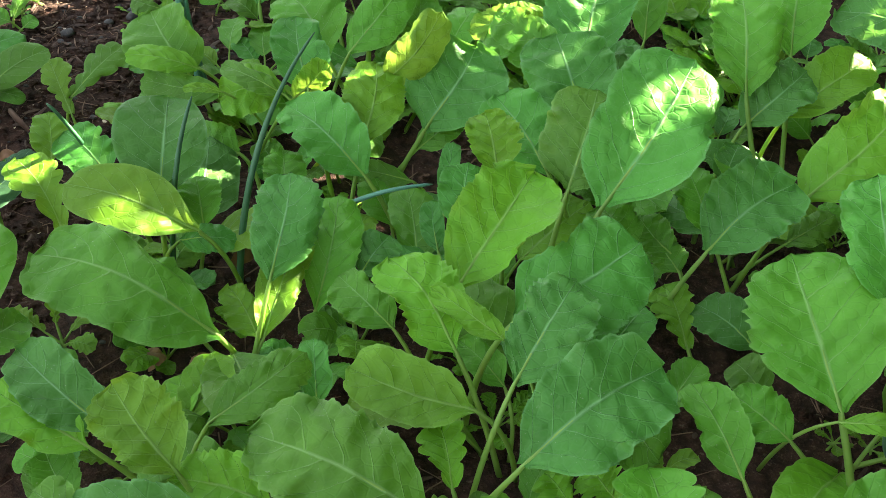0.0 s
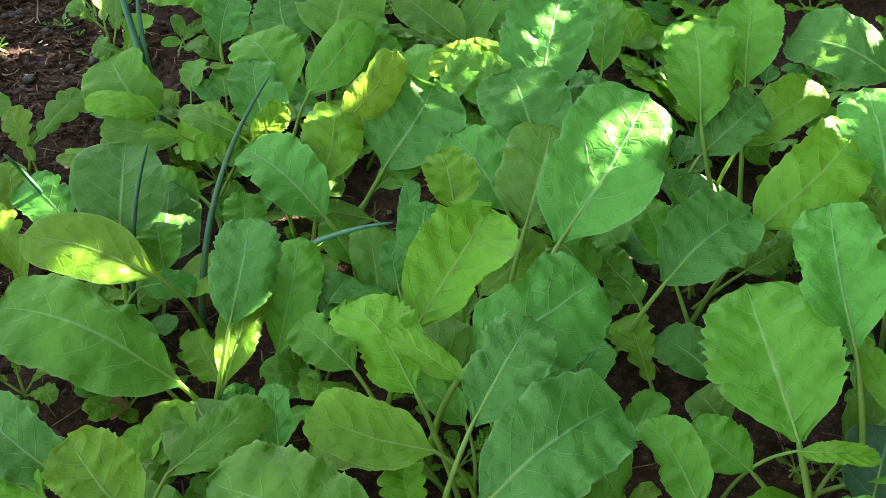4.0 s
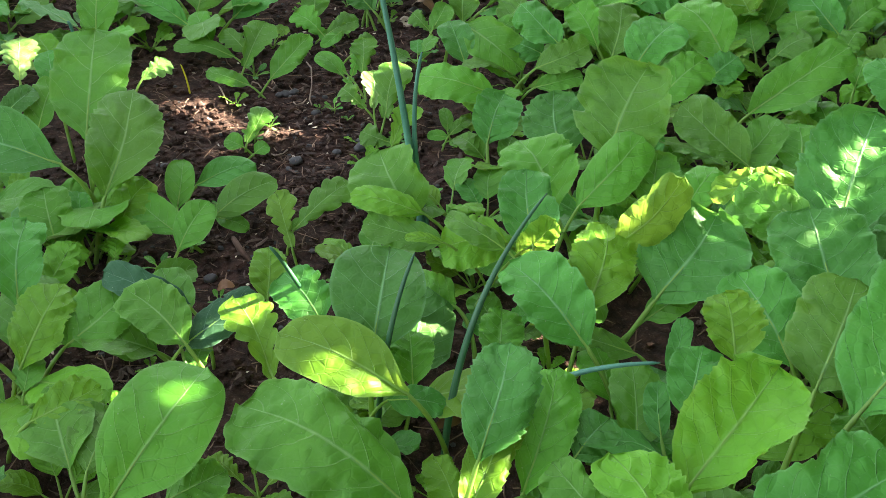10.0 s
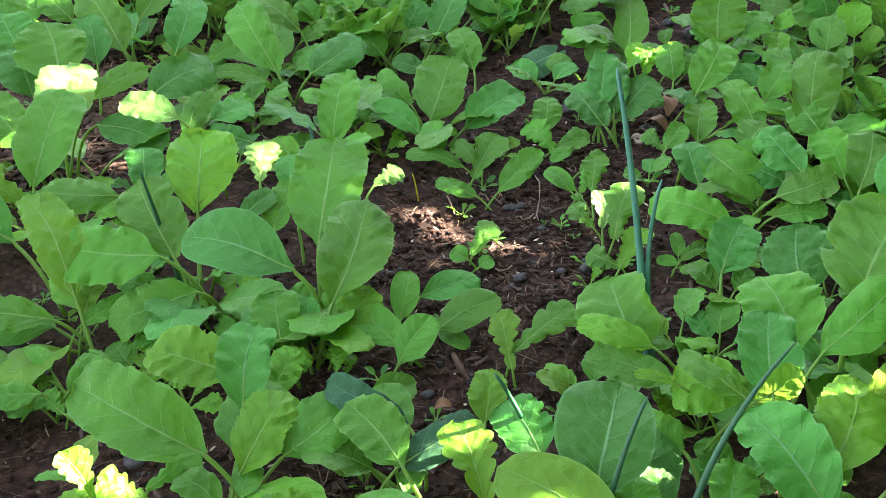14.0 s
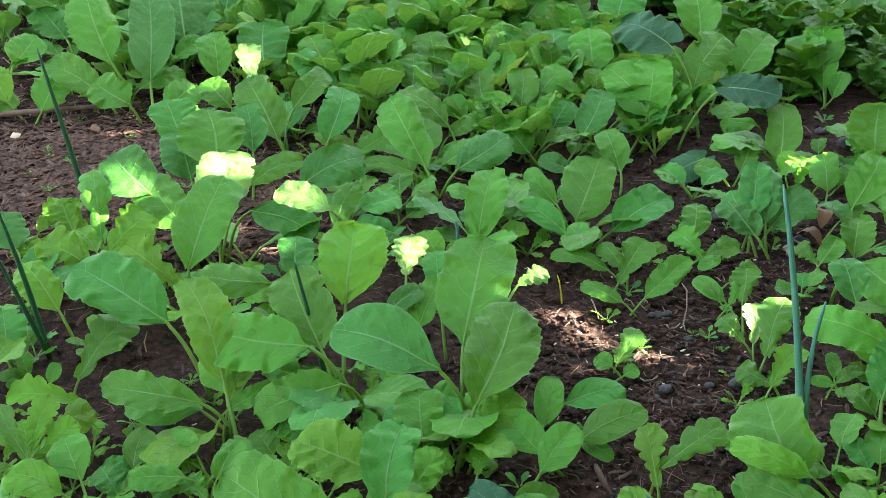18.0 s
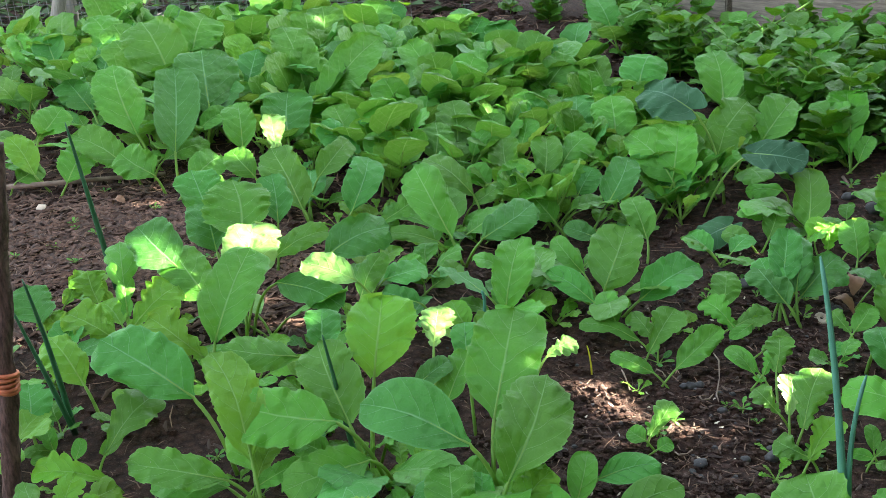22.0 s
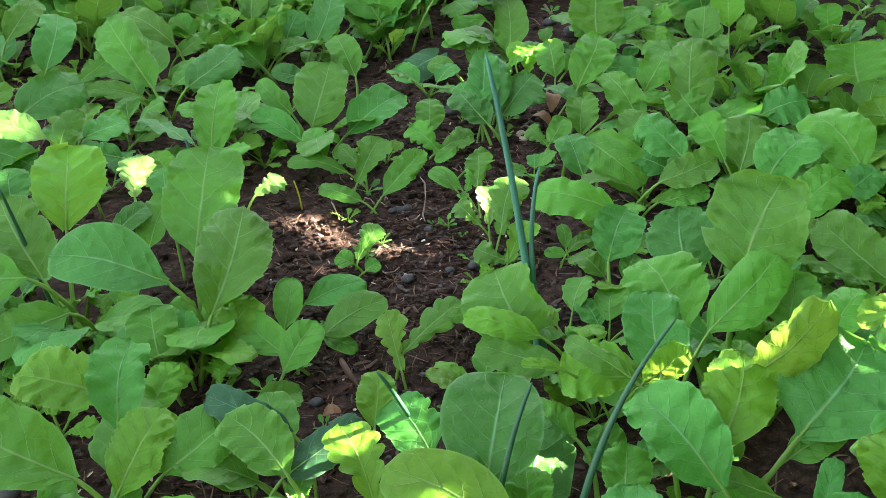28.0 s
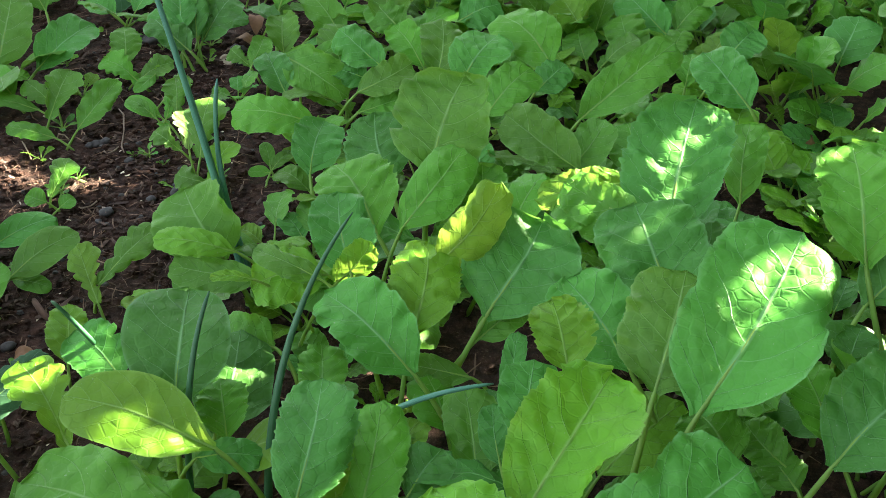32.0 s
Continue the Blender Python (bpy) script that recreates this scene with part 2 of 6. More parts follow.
def grainy(name, a, b, scale, rough, bump=0.4, distance=0.001, stretch=None, spread=0.35):
    """A plain natural surface of two mingled colours."""
    n = Nodes(name)
    place = n.add("ShaderNodeTexCoord").outputs["Object"]
    if stretch:
        m = n.add("ShaderNodeMapping", place)
        m.inputs["Scale"].default_value = stretch
        place = m.outputs[0]
    isle = n.add("ShaderNodeNewGeometry").outputs["Random Per Island"]
    rand = n.add("ShaderNodeObjectInfo").outputs["Random"]
    mingled = n.noise(place, scale, 4.0, 0.6)
    colour = n.mix(n.ramp(mingled, 0.32, 0.7), a, b)
    hsv = n.add("ShaderNodeHueSaturation")
    n.put(hsv.inputs["Color"], colour)
    n.put(hsv.inputs["Value"], n.math("ADD", 1.0 - spread, n.math("MULTIPLY", n.math("ADD", isle, rand), spread)))
    return n.done(n.principled(hsv.outputs[0], rough, n.bump(n.noise(place, scale * 4, 3.0), bump, distance)))


STALK = stalk_material()
ONION = onion_material("onion_blue_green", rgb(0.050, 0.205, 0.140), rgb(0.125, 0.34, 0.245))
ONION_DARK = onion_material("onion_dark_green", rgb(0.018, 0.100, 0.040), rgb(0.040, 0.150, 0.068))
# Yellow brightened in place of sunlight on the sprout.
SPROUT_SUNLIT = onion_material("sprout_sunlit_yellow", rgb(0.62, 0.60, 0.02), rgb(0.72, 0.70, 0.06))
SOIL = soil_material()
STRAW = grainy("dry_straw", rgb(0.10, 0.052, 0.033), rgb(0.28, 0.175, 0.115), 90, 0.8, spread=0.75)
CHIP = grainy("wood_chip_brown", rgb(0.05, 0.028, 0.021), rgb(0.11, 0.068, 0.052), 60, 0.85, spread=0.5)
STONE = grainy("dark_pebble", rgb(0.020, 0.019, 0.021), rgb(0.062, 0.057, 0.057), 90, 0.7, 0.6, 0.0015, spread=0.4)
DRY_LEAF = grainy("dry_leaf_tan", rgb(0.16, 0.075, 0.035), rgb(0.30, 0.15, 0.075), 80, 0.6)
MULCH = grainy("shredded_bark", rgb(0.044, 0.020, 0.012), rgb(0.165, 0.088, 0.058), 70, 0.85, spread=0.8)
CHAR = grainy("charred_wood", rgb(0.012, 0.012, 0.013), rgb(0.07, 0.065, 0.065), 60, 0.6, 0.8, 0.002)
SHELL = grainy("pale_husk", rgb(0.42, 0.33, 0.24), rgb(0.55, 0.46, 0.36), 90, 0.6)
TIMBER = grainy("weathered_timber", rgb(0.135, 0.108, 0.088), rgb(0.32, 0.265, 0.215), 14, 0.85, 0.7, 0.003, (1.2, 14, 14))
POST = grainy("grey_post", rgb(0.24, 0.21, 0.19), rgb(0.40, 0.37, 0.34), 20, 0.85, 0.6, 0.003, (12, 12, 1))
BARK = grainy("brown_bark", rgb(0.045, 0.020, 0.018), rgb(0.19, 0.105, 0.088), 60, 0.85, 1.0, 0.003, (4, 4, 1))
TWINE = grainy("orange_twine", rgb(0.42, 0.10, 0.045), rgb(0.55, 0.17, 0.08), 60, 0.6)
TWIG = grainy("grey_brown_twig", rgb(0.16, 0.11, 0.08), rgb(0.30, 0.22, 0.17), 50, 0.85, 0.6, 0.001)
WIRE = grainy("galvanised_wire", rgb(0.20, 0.20, 0.21), rgb(0.32, 0.32, 0.32), 100, 0.5)
DARK_FOLIAGE = grainy("dark_leaf", rgb(0.030, 0.075, 0.015), rgb(0.05, 0.11, 0.02), 30, 0.6)


# ---- meshes ----
def mesh_of(name, verts, faces, material, uvs=None, smooth=True):
    me = bpy.data.meshes.new(name)
    me.from_pydata(verts, [], faces)
    me.materials.append(material)
    if uvs is not None:
        layer = me.uv_layers.new(name="UVMap")
        loops = np.empty(len(me.loops), dtype=np.int32)
        me.loops.foreach_get("vertex_index", loops)
        layer.data.foreach_set("uv", np.asarray(uvs, dtype=np.float32)[loops].ravel())
    me.polygons.foreach_set("use_smooth", [smooth] * len(me.polygons))
    me.update()
    return me


def tube(points, radii, sides=8, flat=1.0):
    """Vertices, faces and uvs of a tapering tube through the points."""
    pts = [Vector(p) for p in points]
    verts, faces, uvs = [], [], []
    ref = Vector((0.31, 0.17, 0.93))
    for i, p in enumerate(pts):
        d = (pts[min(i + 1, len(pts) - 1)] - pts[max(i - 1, 0)]).normalized()
        a = d.cross(ref)
        if a.length < 0.05:
            a = d.cross(Vector((1, 0, 0)))
        a.normalize()
        b = d.cross(a)
        for k in range(sides):
            w = 2 * math.pi * k / sides
            verts.append(tuple(p + radii[i] * (math.cos(w) * a + flat * math.sin(w) * b)))
            uvs.append((i / (len(pts) - 1), k / sides))
    for i in range(len(pts) - 1):
        for k in range(sides):
            k2 = (k + 1) % sides
            faces.append((i * sides + k, i * sides + k2, (i + 1) * sides + k2, (i + 1) * sides + k))
    faces.append(tuple(range(sides - 1, -1, -1)))
    faces.append(tuple((len(pts) - 1) * sides + k for k in range(sides)))
    return verts, faces, uvs


def part(name, me, parent, label="", matrix=None):
    ob = new(name, me)
    ob.parent = parent
    if matrix is not None:
        ob.matrix_local = matrix
    if label:
        ob["label"] = label
    return ob


def thing(name, x, y, z, label, category, group="", kind=""):
    ob = new(name)
    ob.empty_display_size = 0.02
    ob.location = (x, y, z)
    return tagged(ob, label, category, group, kind)


SHAPES = {  # half-width along the blade, from its foot to its tip
    "r": ((0, .08), (.04, .16), (.09, .42), (.16, .70), (.26, .90), (.38, .985), (.50, 1.0), (.66, .995), (.78, .95), (.88, .84), (.94, .69), (.98, .48), (1, .0)),
    "t": ((0, .08), (.04, .17), (.10, .42), (.18, .69), (.29, .89), (.41, .98), (.54, 1.0), (.67, .985), (.79, .91), (.88, .77), (.94, .60), (.98, .40), (1, .0)),
    "o": ((0, .08), (.06, .20), (.14, .48), (.25, .78), (.37, .94), (.50, 1.0), (.64, .985), (.77, .91), (.87, .77), (.94, .58), (.98, .37), (1, .0)),
    "m": ((0, .25), (.08, .58), (.20, .87), (.35, 1.0), (.52, 1.0), (.68, .92), (.82, .74), (.92, .50), (.98, .26), (1, .0)),
    "l": ((0, .18), (.08, .34), (.22, .48), (.36, .60), (.50, .84), (.62, .98), (.72, 1.0), (.82, .95), (.91, .76), (.97, .46), (1, .0)),
    "d": ((0, .45), (.05, .70), (.13, .88), (.26, .98), (.42, 1.0), (.60, .99), (.75, .94), (.86, .84), (.94, .68), (.98, .46), (1, .0)),
}
EDGE = {"r": (0.055, 10.0), "t": (0.105, 12.5), "o": (0.012, 4.0), "l": (0.46, 4.6), "d": (0.07, 3.0), "m": (0.08, 8.0)}
BACK = {"r": 0.04, "t": 0.04, "o": 0.06, "l": 0.08, "d": 0.0, "m": 0.0}   # how far the blade narrows down its stalk


def outline(kind, u):
    xs, hs = zip(*SHAPES[kind])
    soft = sum(np.interp(np.clip(u + d, 0, 1), xs, hs) for d in (-0.03, -0.015, 0.0, 0.015, 0.03)) / 5
    return soft * np.clip((1 - u) / 0.035, 0, 1) ** 0.5


def blade_grid(kind, length, width, rng, rows=44, cols=12, bend=None):
    """Blade in its own frame: x to the tip, y across, z up. Returns vertices, faces, uvs and the midrib's line."""
    depth, count = EDGE[kind]
    depth *= rng.uniform(0.7, 1.35)
    count *= rng.uniform(0.85, 1.15)
    wavy = kind in "rtl"
    arch = rng.uniform(0.03, 0.14) if bend is None else bend
    fold = rng.uniform(-0.04, 0.26) * (0.4 if kind == "d" else 1)
    cup = rng.uniform(-0.08, 0.06) * (1.0 if wavy else 0.5)
    ripple = rng.uniform(0.014, 0.050) * width * (1.2 if kind in "tl" else 1.0) * (0.4 if kind == "o" else 1.0)
    sweep = rng.uniform(-0.06, 0.06) * length
    twist = rng.uniform(-0.28, 0.28)
    ph = [rng.uniform(0, 6.28) for _ in range(9)]
    lop = rng.uniform(-0.09, 0.09)
    u = 1 - (1 - np.linspace(0, 1, rows)) ** 1.4
    v = np.linspace(-1, 1, cols + 1)
    v = np.sign(v) * (1 - (1 - np.abs(v)) ** 1.15)
    U, V = np.meshgrid(u, v, indexing="ij")
    side, away = np.sign(V), np.abs(V)
    H = outline(kind, U) * width / 2
    H = H * (1 + 0.045 * np.sin(5.2 * U + ph[0] + 1.4 * side) + lop * side)
    saw = (U * count + 0.18 * np.sin(9 * U + ph[1]) + (0.12 if kind == "l" else 0.37) * side) % 1.0
    if kind == "l":
        notch = np.abs(np.sin(math.pi * saw)) ** 0.55
        cut = 1 - depth * (1 - notch) * np.clip(1.45 - 1.25 * U, 0.25, 1.4) * np.clip(U / 0.12, 0.3, 1)
    else:
        notch = np.abs(np.sin(math.pi * saw ** 1.2)) ** 0.8
        cut = 1 - depth * (1 - notch) * np.clip((U - 0.14) / 0.1, 0, 1) * (0.65 + 0.35 * np.sin(11 * U + ph[4] + side))
    if wavy:
        if rows > 40 and kind != "l":
            cut = cut - (0.034 if kind == "t" else 0.016) * (1 - np.abs(np.sin(math.pi * (saw * 2 + 0.3)))) * np.clip((U - 0.2) / 0.1, 0, 1)
        cut = cut + 0.028 * np.sin(7.0 * U + ph[5] + 2.3 * side) + 0.016 * np.sin(31 * U + ph[6] + 1.3 * side)
    if wavy and rows > 40 and rng.random() < 0.4:
        bite, lost = rng.uniform(0.3, 0.9), rng.uniform(0.10, 0.30)
        cut = cut - lost * np.clip(1 - np.abs(U - bite) / rng.uniform(0.02, 0.05), 0, 1) * (side == rng.choice((-1, 1)))
    edge = away ** 2.2
    Y = V * H * (1 + (cut - 1) * edge)
    back = 0.22 * length if kind == "d" else 0.0
    X = (U * (1 + BACK[kind]) - BACK[kind]) * length - back * np.exp(-U * 7) * np.sin(away * 2.3)
    if wavy:
        X = X + 0.016 * length * edge * np.abs(np.sin(math.pi * saw)) * (U > 0.15) * (U < 0.97)
        X = X + 0.05 * length * (U - 0.55) * edge * np.sin(ph[7] + side)
    along = np.clip(X / length, -0.2, 1)
    rib = arch * length * np.sin(math.pi * np.clip(along, 0, 1)) - arch * 0.5 * length * np.clip(along - 0.6, 0, 1) ** 2
    open_out = np.clip((U - 0.10) / 0.25, 0, 1)
    Z = rib + fold * np.abs(Y) * (1.6 - 1.35 * away * U) * (1.3 - 0.6 * open_out)
    Z = Z + cup * width * away ** 2 * open_out
    Z = Z + ripple * away ** 1.8 * open_out * (np.sin(2 * math.pi * 3.7 * U + ph[2] + 1.9 * side) + 0.45 * np.sin(2 * math.pi * 6.3 * U + ph[3] + 0.7 * side))
    if wavy:
        lane = 2 * math.pi * (5.2 * (U - 0.3 * away ** 1.25) + 0.45 * (side > 0))
        Z = Z - (0.022 if kind == "t" else 0.012) * width * np.cos(lane + math.pi) * away * (1 - away) * 4 * open_out
        Z = Z + 0.010 * width * np.sin(23 * U + ph[6]) * np.sin(9 * V + ph[8]) * (1 - edge)
    Z = Z + 0.034 * width * np.sin(4.6 * U + ph[1]) * np.cos(2.6 * V + ph[2])
    Z = Z + Y * twist * (U - 0.3)
    Z = Z - 0.06 * width * edge * np.clip(np.sin(2.1 * U + ph[3]), -0.4, 1.0) * rng.uniform(0.0, 1.5) * open_out
    if wavy and rows > 40 and rng.random() < 0.45:      # one margin rolled over
        where, flip = rng.uniform(0.35, 0.8), rng.choice((-1, 1))
        roll = np.exp(-((U - where) / 0.20) ** 2) * np.clip((V * flip - 0.55) / 0.45, 0, 1) ** 1.6
        Z = Z + rng.choice((-0.13, 0.16)) * width * roll
        Y = Y - flip * 0.10 * width * roll
    Y = Y + sweep * np.sin(math.pi * np.clip(along, 0, 1))
    verts = np.stack([X, Y, Z], -1).reshape(-1, 3)
    uvs = np.stack([U, (V + 1) / 2], -1).reshape(-1, 2)
    n = cols + 1
    faces = [(i * n + j, i * n + j + 1, (i + 1) * n + j + 1, (i + 1) * n + j) for i in range(rows - 1) for j in range(cols)]
    mid = [(float(X[i, cols // 2]), float(Y[i, cols // 2]), float(Z[i, cols // 2])) for i in range(rows)]
    return verts.tolist(), faces, uvs, mid


def frame_of(base, tip, roll):
    """A leaf's pose: x from its foot to its tip, z its upper face, rolled about x by degrees."""
    ax = (Vector(tip) - Vector(base)).normalized()
    side = Vector((0, 0, 1)).cross(ax)
    side = side.normalized() if side.length > 1e-4 else Vector((0, 1, 0))
    up = ax.cross(side)
    r = radians(roll)
    up, side = up * math.cos(r) + side * math.sin(r), side * math.cos(r) - up * math.sin(r)
    return Matrix(((ax.x, side.x, up.x, base[0]), (ax.y, side.y, up.y, base[1]), (ax.z, side.z, up.z, base[2]), (0, 0, 0, 1)))


def hang_leaf(holder, crown, code, base, tip, width, roll, rng, thick=1.0, bend=None, joined=False):
    """One leaf of a plant: the blade, and under it the stalk that runs from the crown into the midrib."""
    kind, tone = code[0], code[1]
    m = frame_of(base, tip, roll)
    length = (Vector(tip) - Vector(base)).length
    verts, faces, uvs, mid = blade_grid(kind, length, width, rng, *((72, 12) if not joined else (13, 4) if joined == "far" else (27, 4) if kind == "l" else (16, 6)), bend=bend)
    away = Vector((crown[0] - base[0], crown[1] - base[1], 0))
    reach = 0.020 + base[2] * 0.5
    if away.length > reach:
        away = away.normalized() * reach
    ax = Vector((tip[0] - base[0], tip[1] - base[1], 0))
    if ax.length > 0.004:
        ax.normalize()
        away = away - ax * max(0.0, away.dot(ax))
        away = away * 0.5 - ax * (0.008 + base[2] * 0.35)
    foot = m.inverted() @ (Vector((base[0] + away.x, base[1] + away.y, -0.006)) + Vector((rng.uniform(-1, 1), rng.uniform(-1, 1), 0)) * 0.004)
    ahead = Vector(mid[4]) - Vector(mid[0])
    bow = -ahead.normalized() * foot.length * 0.28 + foot * 0.12
    path = []
    for i in range(8):
        s = i / 8
        path.append(foot * (1 - s) ** 2 + bow * 2 * s * (1 - s))
    steps = [int(k * len(mid) / 11) for k in range(8)]
    r0 = (0.0012 + 0.0145 * width) * thick
    path += [Vector(mid[i]) + Vector((0, 0, -r0 * 0.35)) for i in steps]
    radii = [r0 * (1.3 - 0.4 * i / 8) for i in range(8)] + [r0 * (0.72 - 0.088 * i) for i in range(8)]
    if joined:
        path, radii = path[:8:2] + path[8:13:2], radii[:8:2] + radii[8:13:2]
    v, f, t = tube(path, radii, 4 if joined else 6)
    if joined:
        n = len(verts)
        me = mesh_of("leaf", verts + v, faces + [tuple(i + n for i in face) for face in f], LEAF[tone], list(map(tuple, uvs)) + t)
        me.materials.append(STALK)
        me.polygons.foreach_set("material_index", [0] * len(faces) + [1] * len(f))
        return part("leaf", me, holder, matrix=Matrix.Translation(-holder.location) @ m)
    blade = part("leaf", mesh_of("leaf", verts, faces, LEAF[tone], uvs), holder, matrix=Matrix.Translation(-holder.location) @ m)
    part("stalk", mesh_of("stalk", v, f, STALK, t), blade)
    return blade


# ---- ground ----
def ground_height(x, y):
    p = Vector((x, y, 0))
    h = 0.010 * noise.noise(p * 3.1) + 0.007 * noise.noise(p * 11.0) + 0.0045 * noise.noise(p * 31.0)
    h += 0.0022 * abs(noise.noise(p * 75.0)) + 0.003 * max(0.0, noise.noise(p * 55.0 + Vector((7, 3, 0))))
    return h - 0.004


def axis(lo, hi, step, far):
    inner = np.arange(lo, hi + step / 2, step)
    outer = [0.05 * 1.6 ** k for k in range(30)]
    outer = [o for o in np.cumsum(outer) if o < far] + [far]
    return np.concatenate([lo - np.array(outer[::-1]), inner, hi + np.array(outer)])


gx, gy = axis(-2.9, 0.85, 0.014, 400.0), axis(0.15, 3.4, 0.014, 400.0)
ground_verts = [(x, y, ground_height(x, y) if -4 < x < 2 and -1 < y < 5 else -0.004) for x in gx.tolist() for y in gy.tolist()]
ny = len(gy)
ground_faces = [(i * ny + j, (i + 1) * ny + j, (i + 1) * ny + j + 1, i * ny + j + 1) for i in range(len(gx) - 1) for j in range(ny - 1)]
ground = new("ground", mesh_of("ground", ground_verts, ground_faces, SOIL))
tagged(ground, "dark brown crumbly garden bed soil with clods", "soil", kind="structure")

# ---- plants of the bed ----
KINDS = {
    "mus": ("mustard_plant", "mustard greens", "young mustard greens in the bed"),
    "lob": ("lobed_mustard_plant", "mizuna seedling", "lobed seedlings in the bed"),
    "ros": ("rosette_plant", "pak choi", "rosettes in the bed"),
    "sm": ("seedling", "seedling", "small seedlings in the soil"),
    "kohl": ("cabbage_seedling", "cabbage seedling", "cabbage seedlings in the bed"),
    "squash": ("squash_plant", "squash plant", "squash plants in the bed"),
}
TONES = {"g": "bright green", "b": "blue-green", "y": "light yellowish green", "p": "sun-paled green", "d": "dark bluish green"}
rng = random.Random(11)
plants = []


def plant(x, y, kind="mus"):
    name, category, group = KINDS[kind]
    plants.append([thing(name, x, y, 0.0, "", category, group), kind, []])


def leaf(code, bx, by, bz, tx, ty, tz, width, roll, bend=None):
    holder, kind, seen = plants[-1]
    seen.append((code, math.hypot(tx - bx, ty - by, tz - bz)))
    thick = 0.8 if kind in ("sm", "lob", "squash") else 1.0
    width *= 1.12 if code[0] == "l" else 1.02
    hang_leaf(holder, (holder.location.x, holder.location.y, -0.004), code, (bx, by, bz), (tx, ty, max(tz, 0.012)), width, roll, rng, thick, bend)


plant(-0.120, 0.668, "mus")
leaf("rg", -0.127, 0.645, 0.060, -0.276, 0.688, 0.097, 0.081, 21)
leaf("tb", -0.083, 0.681, 0.090, -0.075, 0.769, 0.131, 0.062, -7)
leaf("ty", -0.086, 0.656, 0.050, -0.062, 0.744, 0.087, 0.041, -11)
leaf("rb", -0.172, 0.754, 0.060, -0.126, 0.761, 0.057, 0.028, -27)
leaf("ty", -0.097, 0.674, 0.030, -0.125, 0.711, 0.049, 0.034, 10)
plant(-0.181, 0.786, "mus")
leaf("oy", -0.158, 0.738, 0.090, -0.267, 0.757, 0.115, 0.059, 25)
leaf("ob", -0.192, 0.777, 0.090, -0.198, 0.865, 0.137, 0.082, -6)
leaf("tg", -0.160, 0.786, 0.050, -0.173, 0.829, 0.073, 0.042, 1)
leaf("rb", -0.253, 0.827, 0.070, -0.297, 0.858, 0.095, 0.048, 16)
leaf("ly", -0.286, 0.777, 0.050, -0.334, 0.826, 0.085, 0.044, 10)
leaf("rg", -0.147, 0.899, 0.050, -0.197, 0.903, 0.058, 0.057, 28)
plant(-0.191, 1.036, "mus")
leaf("rg", -0.212, 1.002, 0.070, -0.259, 1.058, 0.111, 0.077, 14)
leaf("ry", -0.198, 0.991, 0.085, -0.273, 0.993, 0.097, 0.029, 31)
leaf("rg", -0.175, 0.971, 0.070, -0.253, 0.972, 0.081, 0.036, 30)
leaf("ry", -0.104, 0.937, 0.100, -0.166, 0.922, 0.097, 0.054, 31)
leaf("rg", -0.103, 0.917, 0.110, -0.163, 0.935, 0.127, 0.025, 28)
leaf("ry", -0.160, 0.914, 0.110, -0.197, 0.911, 0.113, 0.010, 31)
plant(-0.063, 1.004, "mus")
leaf("rb", -0.079, 0.929, 0.110, -0.097, 0.993, 0.150, 0.056, 5)
leaf("ty", -0.092, 0.926, 0.100, -0.061, 0.939, 0.135, 0.031, -72)
leaf("rb", -0.020, 0.838, 0.080, -0.095, 0.894, 0.113, 0.063, 22)
leaf("ty", -0.022, 0.872, 0.090, -0.014, 0.945, 0.132, 0.061, -5)
leaf("ry", -0.004, 0.934, 0.120, 0.047, 0.953, 0.186, 0.044, -67)
leaf("rb", 0.038, 0.902, 0.090, 0.083, 0.979, 0.135, 0.092, -15)
leaf("rg", 0.031, 0.894, 0.070, 0.069, 0.925, 0.087, 0.031, -23)
leaf("tg", -0.094, 0.831, 0.050, -0.099, 0.876, 0.075, 0.041, -2)
leaf("tg", -0.049, 0.702, 0.040, -0.038, 0.798, 0.084, 0.050, -6)
leaf("tg", 0.024, 0.868, 0.050, -0.042, 0.877, 0.056, 0.027, 28)
plant(0.105, 0.753, "mus")
leaf("ty", 0.071, 0.673, 0.100, 0.130, 0.766, 0.147, 0.080, -12)
leaf("rb", 0.070, 0.761, 0.085, 0.077, 0.817, 0.114, 0.046, -2)
leaf("ty", 0.102, 0.799, 0.120, 0.089, 0.848, 0.147, 0.049, 9)
leaf("rb", 0.057, 0.830, 0.060, 0.064, 0.883, 0.088, 0.020, -3)
leaf("rb", 0.053, 0.771, 0.050, 0.046, 0.813, 0.071, 0.023, 5)
leaf("rg", 0.036, 0.769, 0.030, 0.022, 0.840, 0.065, 0.047, 5)
plant(0.187, 0.916, "mus")
leaf("rg", 0.164, 0.782, 0.120, 0.187, 0.850, 0.176, 0.084, -4)
leaf("rb", 0.193, 0.752, 0.130, 0.271, 0.866, 0.200, 0.104, -4)
leaf("rb", 0.188, 0.879, 0.120, 0.158, 0.961, 0.165, 0.094, 15)
leaf("rb", 0.148, 0.829, 0.100, 0.100, 0.897, 0.134, 0.064, 20)
leaf("rg", 0.163, 0.966, 0.140, 0.100, 1.004, 0.159, 0.048, 30)
plant(0.146, 0.634, "mus")
leaf("rb", 0.117, 0.628, 0.110, 0.212, 0.686, 0.143, 0.087, -19)
leaf("tb", 0.111, 0.555, 0.120, 0.155, 0.627, 0.153, 0.063, -9)
leaf("rb", 0.119, 0.498, 0.100, 0.214, 0.564, 0.131, 0.081, -15)
leaf("rb", 0.191, 0.641, 0.050, 0.227, 0.685, 0.073, 0.044, -10)
